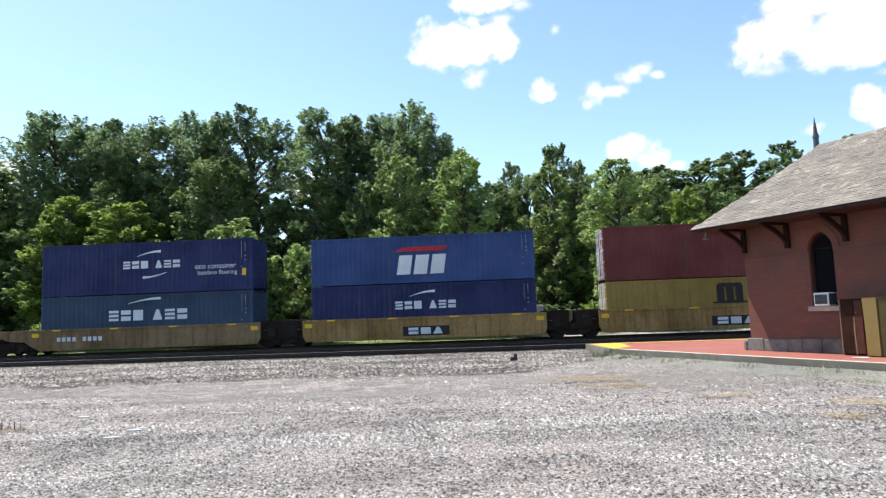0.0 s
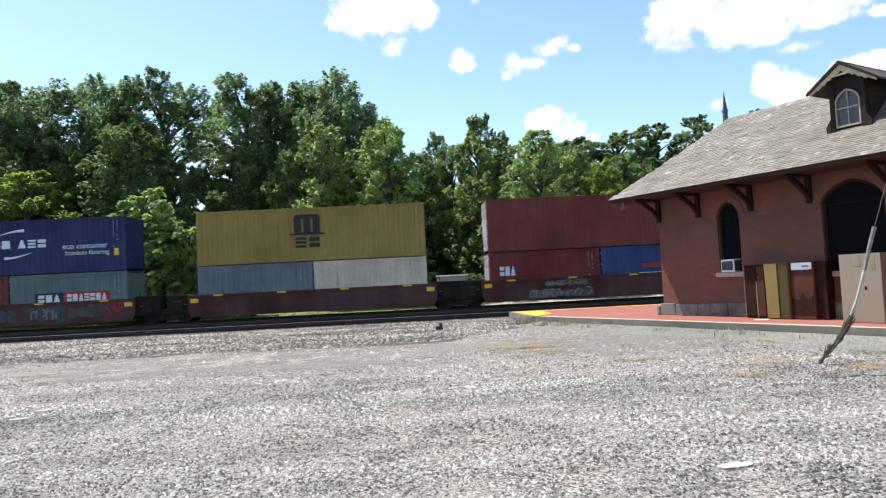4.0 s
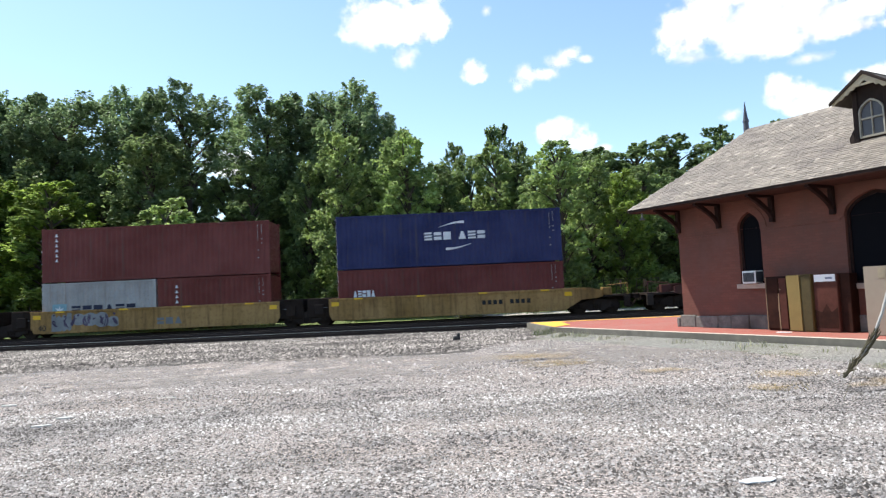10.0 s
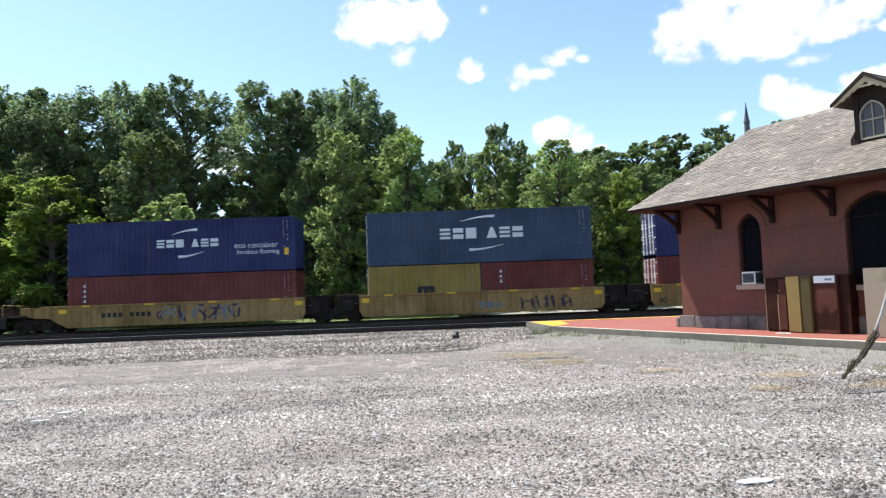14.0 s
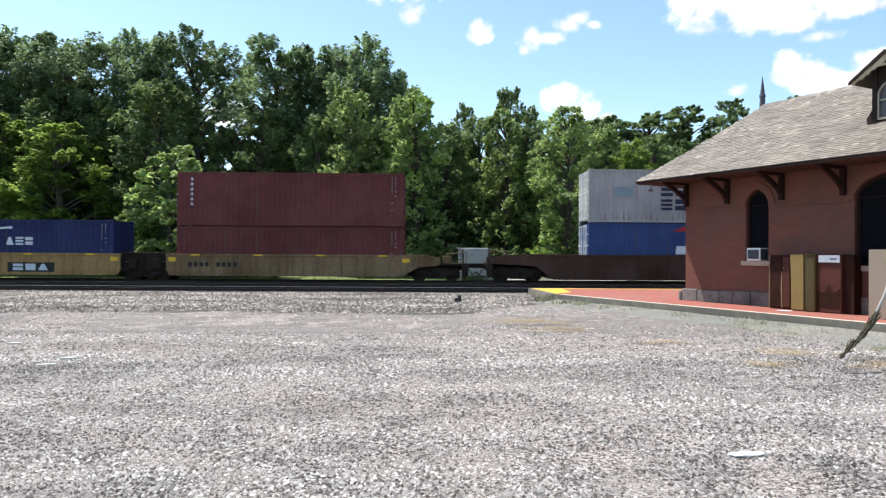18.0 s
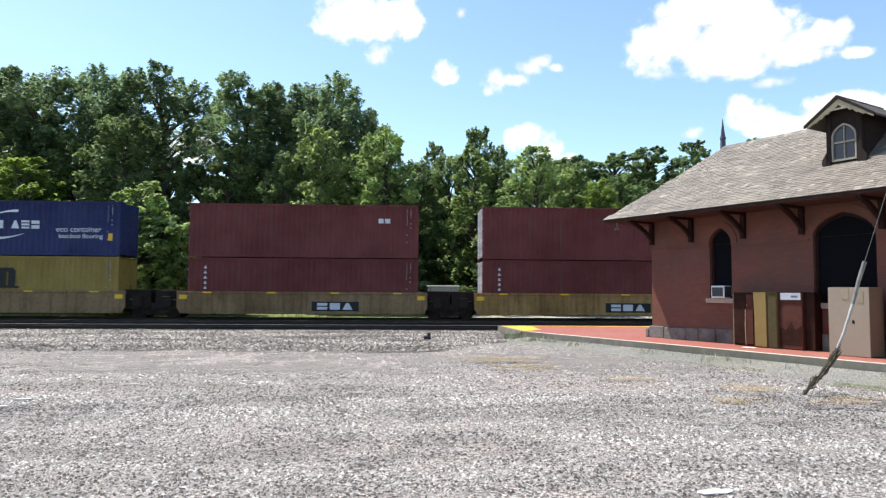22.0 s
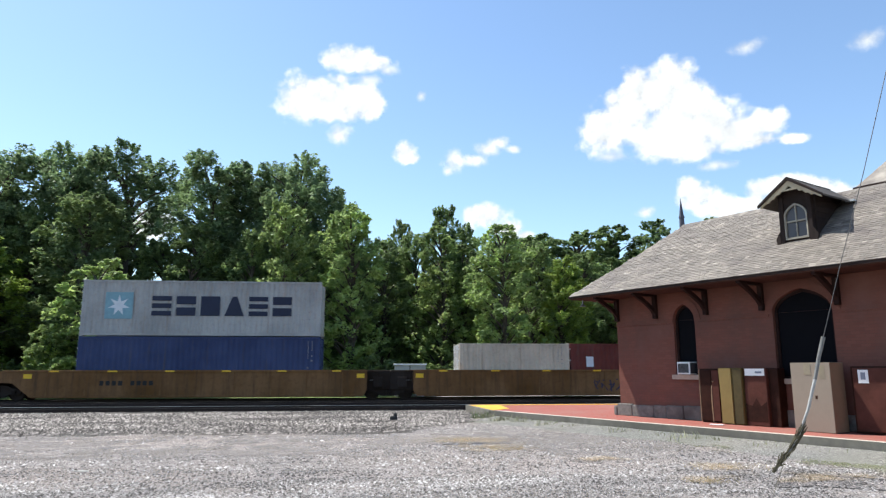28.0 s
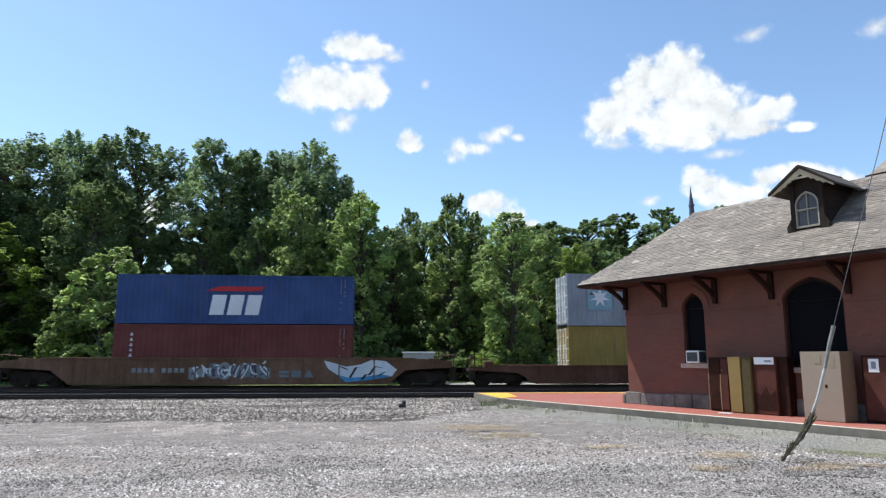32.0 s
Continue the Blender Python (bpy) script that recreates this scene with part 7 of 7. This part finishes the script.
def patch_mat(name, a, b_, thick=0.75):
    m, n, l, p = nodes_of(name)
    nt = m.node_tree
    uv = n.new("ShaderNodeUVMap")
    sub = n.new("ShaderNodeVectorMath")
    sub.operation = 'SUBTRACT'
    sub.inputs[1].default_value = (0.5, 0.5, 0)
    l.new(uv.outputs[0], sub.inputs[0])
    ln = n.new("ShaderNodeVectorMath")
    ln.operation = 'LENGTH'
    l.new(sub.outputs[0], ln.inputs[0])
    nz = noise_node(nt, 1.1, 8, 0.72)
    grit = noise_node(nt, 55, 3, 0.6)
    fine = noise_node(nt, 22, 5, 0.7)
    l.new(mixed(nt, ramp(nt, fine.outputs[0], 0.35, 0.65), a, b_), p.inputs["Base Color"])
    p.inputs["Roughness"].default_value = 0.95
    p.inputs["Specular IOR Level"].default_value = 0.1
    bump(nt, fine.outputs[0], 0.4, 0.02, p)
    s1 = n.new("ShaderNodeMath")
    s1.operation = 'SUBTRACT'
    wide = n.new("ShaderNodeMath")
    wide.operation = 'MULTIPLY_ADD'
    wide.inputs[1].default_value, wide.inputs[2].default_value = 2.4, -0.7
    l.new(nz.outputs[0], wide.inputs[0])
    l.new(wide.outputs[0], s1.inputs[0])
    l.new(ln.outputs["Value"], s1.inputs[1])
    s2 = n.new("ShaderNodeMath")
    s2.operation = 'MULTIPLY_ADD'
    s2.inputs[1].default_value = 0.5
    l.new(fine.outputs[0], s2.inputs[0])
    l.new(s1.outputs[0], s2.inputs[2])
    r = n.new("ShaderNodeMapRange")
    r.interpolation_type = 'SMOOTHSTEP'
    r.inputs[1].default_value, r.inputs[2].default_value, r.inputs[4].default_value = 0.3, 0.62, thick
    l.new(s2.outputs[0], r.inputs[0])
    gap = n.new("ShaderNodeMath")
    gap.operation = 'MULTIPLY'
    l.new(r.outputs[0], gap.inputs[0])
    l.new(ramp(nt, grit.outputs[0], 0.38, 0.56), gap.inputs[1])
    tp = n.new("ShaderNodeBsdfTransparent")
    mx = n.new("ShaderNodeMixShader")
    l.new(gap.outputs[0], mx.inputs[0])
    l.new(tp.outputs[0], mx.inputs[1])
    l.new(p.outputs[0], mx.inputs[2])
    l.new(mx.outputs[0], n["Material Output"].inputs[0])
    return m


def build_patches():
    straw = patch_mat("straw_patch", (0.55, 0.385, 0.20), (0.42, 0.315, 0.18), 0.42)
    green = patch_mat("weedy_patch", (0.235, 0.24, 0.125), (0.17, 0.175, 0.085), 0.75)
    silt = patch_mat("grey_silt", (0.30, 0.268, 0.248), (0.245, 0.218, 0.20), 0.9)
    brown = patch_mat("brown_dirt", (0.21, 0.185, 0.165), (0.17, 0.15, 0.135), 0.3)
    t1, t2 = "patch of flattened dry straw on the gravel", "patch of low green weeds by the kerb"
    for i, (x, y, rx, ry) in enumerate(((2.75, 15.4, 1.1, 0.9), (2.4, 17.0, 1.6, 0.9), (5.3, 10.7, 0.7, 0.4), (6.3, 12.0, 0.8, 0.5), (4.4, 13.2, 0.6, 0.3), (7.2, 10.6, 1.2, 0.5), (-8.6, 11.13, 0.8, 0.5))):
        ground_patch(x, y, rx, ry, straw, t1, i)
    for i, (x, y, rx, ry) in enumerate(((9.2, 12.4, 1.2, 2.0), (7.9, 15.3, 0.8, 1.4), (10.4, 9.9, 1.4, 1.9), (3.9, 23.2, 0.7, 0.9), (5.6, 20.3, 0.8, 1.2))):
        ground_patch(x, y, rx, ry, green, t2, i + 0.5, "weed_patch")
    t3, t4 = "smooth grey silt over the gravel", "brown dirt worked into the gravel"
    for i, (x, y, rx, ry) in enumerate(((-9, 17.6, 9, 2.4), (0.5, 17.2, 7, 2.2), (-17, 17.4, 8, 2.4), (5.0, 16.5, 3.4, 3.6), (-3, 15.2, 7, 1.2))):
        ground_patch(x, y, rx, ry, silt, t3, i - 4.7, "silt_patch")
    for i, (x, y, rx, ry) in enumerate(((-5, 12.4, 5, 0.7), (2, 9.6, 4, 0.8), (-8, 9.0, 4, 0.7), (-2, 7.4, 3, 0.5), (-12, 14.5, 5, 0.8))):
        ground_patch(x, y, rx, ry, brown, t4, i - 0.3, "dirt_patch")


def build_far():
    """A church spire far behind the station."""
    lead = plain("dark_spire_lead", (0.07, 0.07, 0.09), 0.6)
    o = empty("church_spire", pose(77.8, 160, 0), "slender dark church spire far behind the station", "spire")
    part("tower", Build().tube((0, 0, 0), (0, 0, 35.9), 1.6, 1.2, 8), lead, o)
    part("belfry", Build().tube((0, 0, 35.9), (0, 0, 39.7), 0.75, 0.62, 8), lead, o)
    part("cornice", Build().tube((0, 0, 39.7), (0, 0, 40.2), 0.8, 0.7, 8), lead, o)
    part("steeple", Build().tube((0, 0, 40.2), (0, 0, 44.8), 0.6, 0.03, 8), lead, o)


# ---- put it together ----
build_ground()
build_tracks()
build_platform()
build_berm()
ST, ROOF, SLATE = build_station()
build_station_things()
build_train()
build_trees()
build_clouds()
build_lot_things()
build_patches()
build_far()


def fan(y0, y1, power):
    def place(rng, n):
        d = y0 + (y1 - y0) * rng.random(n) ** power
        x = d * (rng.random(n) * 1.75 - 0.83)
        keep = (0.883 * (x - 8.05) + 0.469 * (d - 21.2)) < -2.15
        keep |= d < 6
        # a smoother silted band, with few stones, runs along the ballast
        band = 15.6 + 1.2 * np.sin(x * 0.35) + 0.5 * np.sin(x * 1.1)
        keep &= (d < band) | (d > 19.6) | (rng.random(n) < 0.22)
        x, d = x[keep], d[keep]
        z = np.array([0.035 * noise.noise((a * 0.35, c * 0.35, 0)) + 0.014 * noise.noise((a * 1.3, c * 1.3, 4)) for a, c in zip(x, d)])
        return np.stack([x, d, z], 1)
    return place


def ballast_place(rng, n):
    y = 18.6 + 10.2 * rng.random(n) ** 0.75
    x = y * (rng.random(n) * 1.5 - 0.9)
    keep = ((x < 3.9) | (y > 28.3)) & (y > 19.2 + np.clip((x - 1.0) * 1.4, 0, 4.6) + 0.6 * np.sin(x * 0.7) + 1.2 * (rng.random(n) - 0.5))
    return np.stack([x[keep], y[keep], np.full(keep.sum(), 0.045)], 1)


stones("gravel_stones", 110000, fan(4.2, 11.5, 1.2), 0.007, 0.025, stone_mat("pale_gravel", (0.04, 0.035, 0.032), (0.59, 0.56, 0.535)), "loose crushed grey gravel stones", 1)
stones("gravel_stones", 60000, fan(9.5, 22, 1.15), 0.010, 0.034, stone_mat("pale_gravel_far", (0.045, 0.039, 0.036), (0.59, 0.555, 0.53)), "loose crushed grey gravel stones", 2)
stones("ballast_stones", 62000, ballast_place, 0.025, 0.062, stone_mat("ballast_stone", (0.036, 0.031, 0.027), (0.47, 0.42, 0.38)), "loose coarse ballast stones", 3)
DRY = plain("dry_straw", (0.46, 0.37, 0.20), 0.9, vary=0.3, scale=6)
WEED = plain("green_weed", (0.22, 0.235, 0.10), 0.9, vary=0.35, scale=6)
STALK = plain("dark_stalk", (0.05, 0.045, 0.035), 0.9)
PALEWEED = plain("pale_weed", (0.42, 0.40, 0.25), 0.9, vary=0.3, scale=6)
RANK = plain("rank_grass", (0.13, 0.19, 0.045), 0.9, vary=0.35, scale=6)
blades("dry_grass", [(2.7, 15.3, 0.7, 380), (2.3, 16.8, 0.8, 260), (5.4, 10.6, 0.5, 120), (6.4, 12.0, 0.9, 160), (-8.55, 11.13, 0.5, 700)], DRY, "flattened tufts of dry straw-coloured grass in the gravel", 0.022, 4)
blades("green_weeds", [(9.2, 12.4, 1.0, 420), (7.9, 15.2, 0.6, 200), (10.3, 10.0, 1.2, 420)], WEED, "low green weeds along the platform kerb", 0.02, 5)
blades("kerb_greens", [(*kerb_point(-3.2 + 0.55 * i, 2.3 + 0.25 * math.sin(i * 2.3)), 0.38, 34 + 30 * (i % 3 == 0)) for i in range(30)], WEED, "low green weeds at the foot of the kerb", 0.17, 27)
blades("kerb_tuft", [(3.75, 23.9, 0.35, 90)], RANK, "tuft of tall weeds at the platform corner", 0.3, 7)
blades("kerb_weeds", [(3.9, 23.5, 0.4, 110), (4.3, 22.6, 0.45, 110), (4.75, 21.8, 0.4, 90), (5.3, 20.6, 0.4, 60), (6.6, 18.0, 0.4, 50), (7.6, 16.2, 0.5, 60)], PALEWEED, "thin pale weeds growing along the kerb", 0.24, 17)
blades("stalks", [(-8.55, 11.3, 0.4, 9)], STALK, "dry weed stalks in the gravel", 0.35, 8)
blades("verge_grass", [(-34 + 2.2 * i, 41.2 + 0.5 * (i % 3), 1.6, 90) for i in range(30)], RANK, "rough green grass behind the tracks", 0.4, 6)
build_slates(ROOF, SLATE)


def motions():
    for ob, q, y, z in MOVERS:
        walk(ob, [(t, pose(q + SPEED * t, y, z)) for t in (0, 8, 16, 24, 32)])
    for w, k, x, q in WHEELS:
        # turn while the car is in sight
        t0 = (-32 - (q + x)) / SPEED
        t1 = (24 - (q + x)) / SPEED
        t0, t1 = max(0.0, t0), min(32.0, t1)
        rows, n = [], max(2, int((t1 - t0) * 18.6) + 1)
        for i in range(n + 1):
            t = round((t0 + (t1 - t0) * i / n) * FPS) / FPS
            rows.append((t, pose(k, 0, 0.42) @ Matrix.Rotation((SPEED * (t - t0) / 0.42) % (2 * math.pi), 4, 'Y')))
        if t0 > 0:
            rows.insert(0, (0, rows[0][1]))
        if t1 < 32:
            rows.append((32, rows[-1][1]))
        walk(w, rows)
    for o, az, el, drift in CLOUDS:
        walk(o, [(t, look(sky_point(az - drift * t, el), EYE)) for t in (0, 16, 32)])


motions()
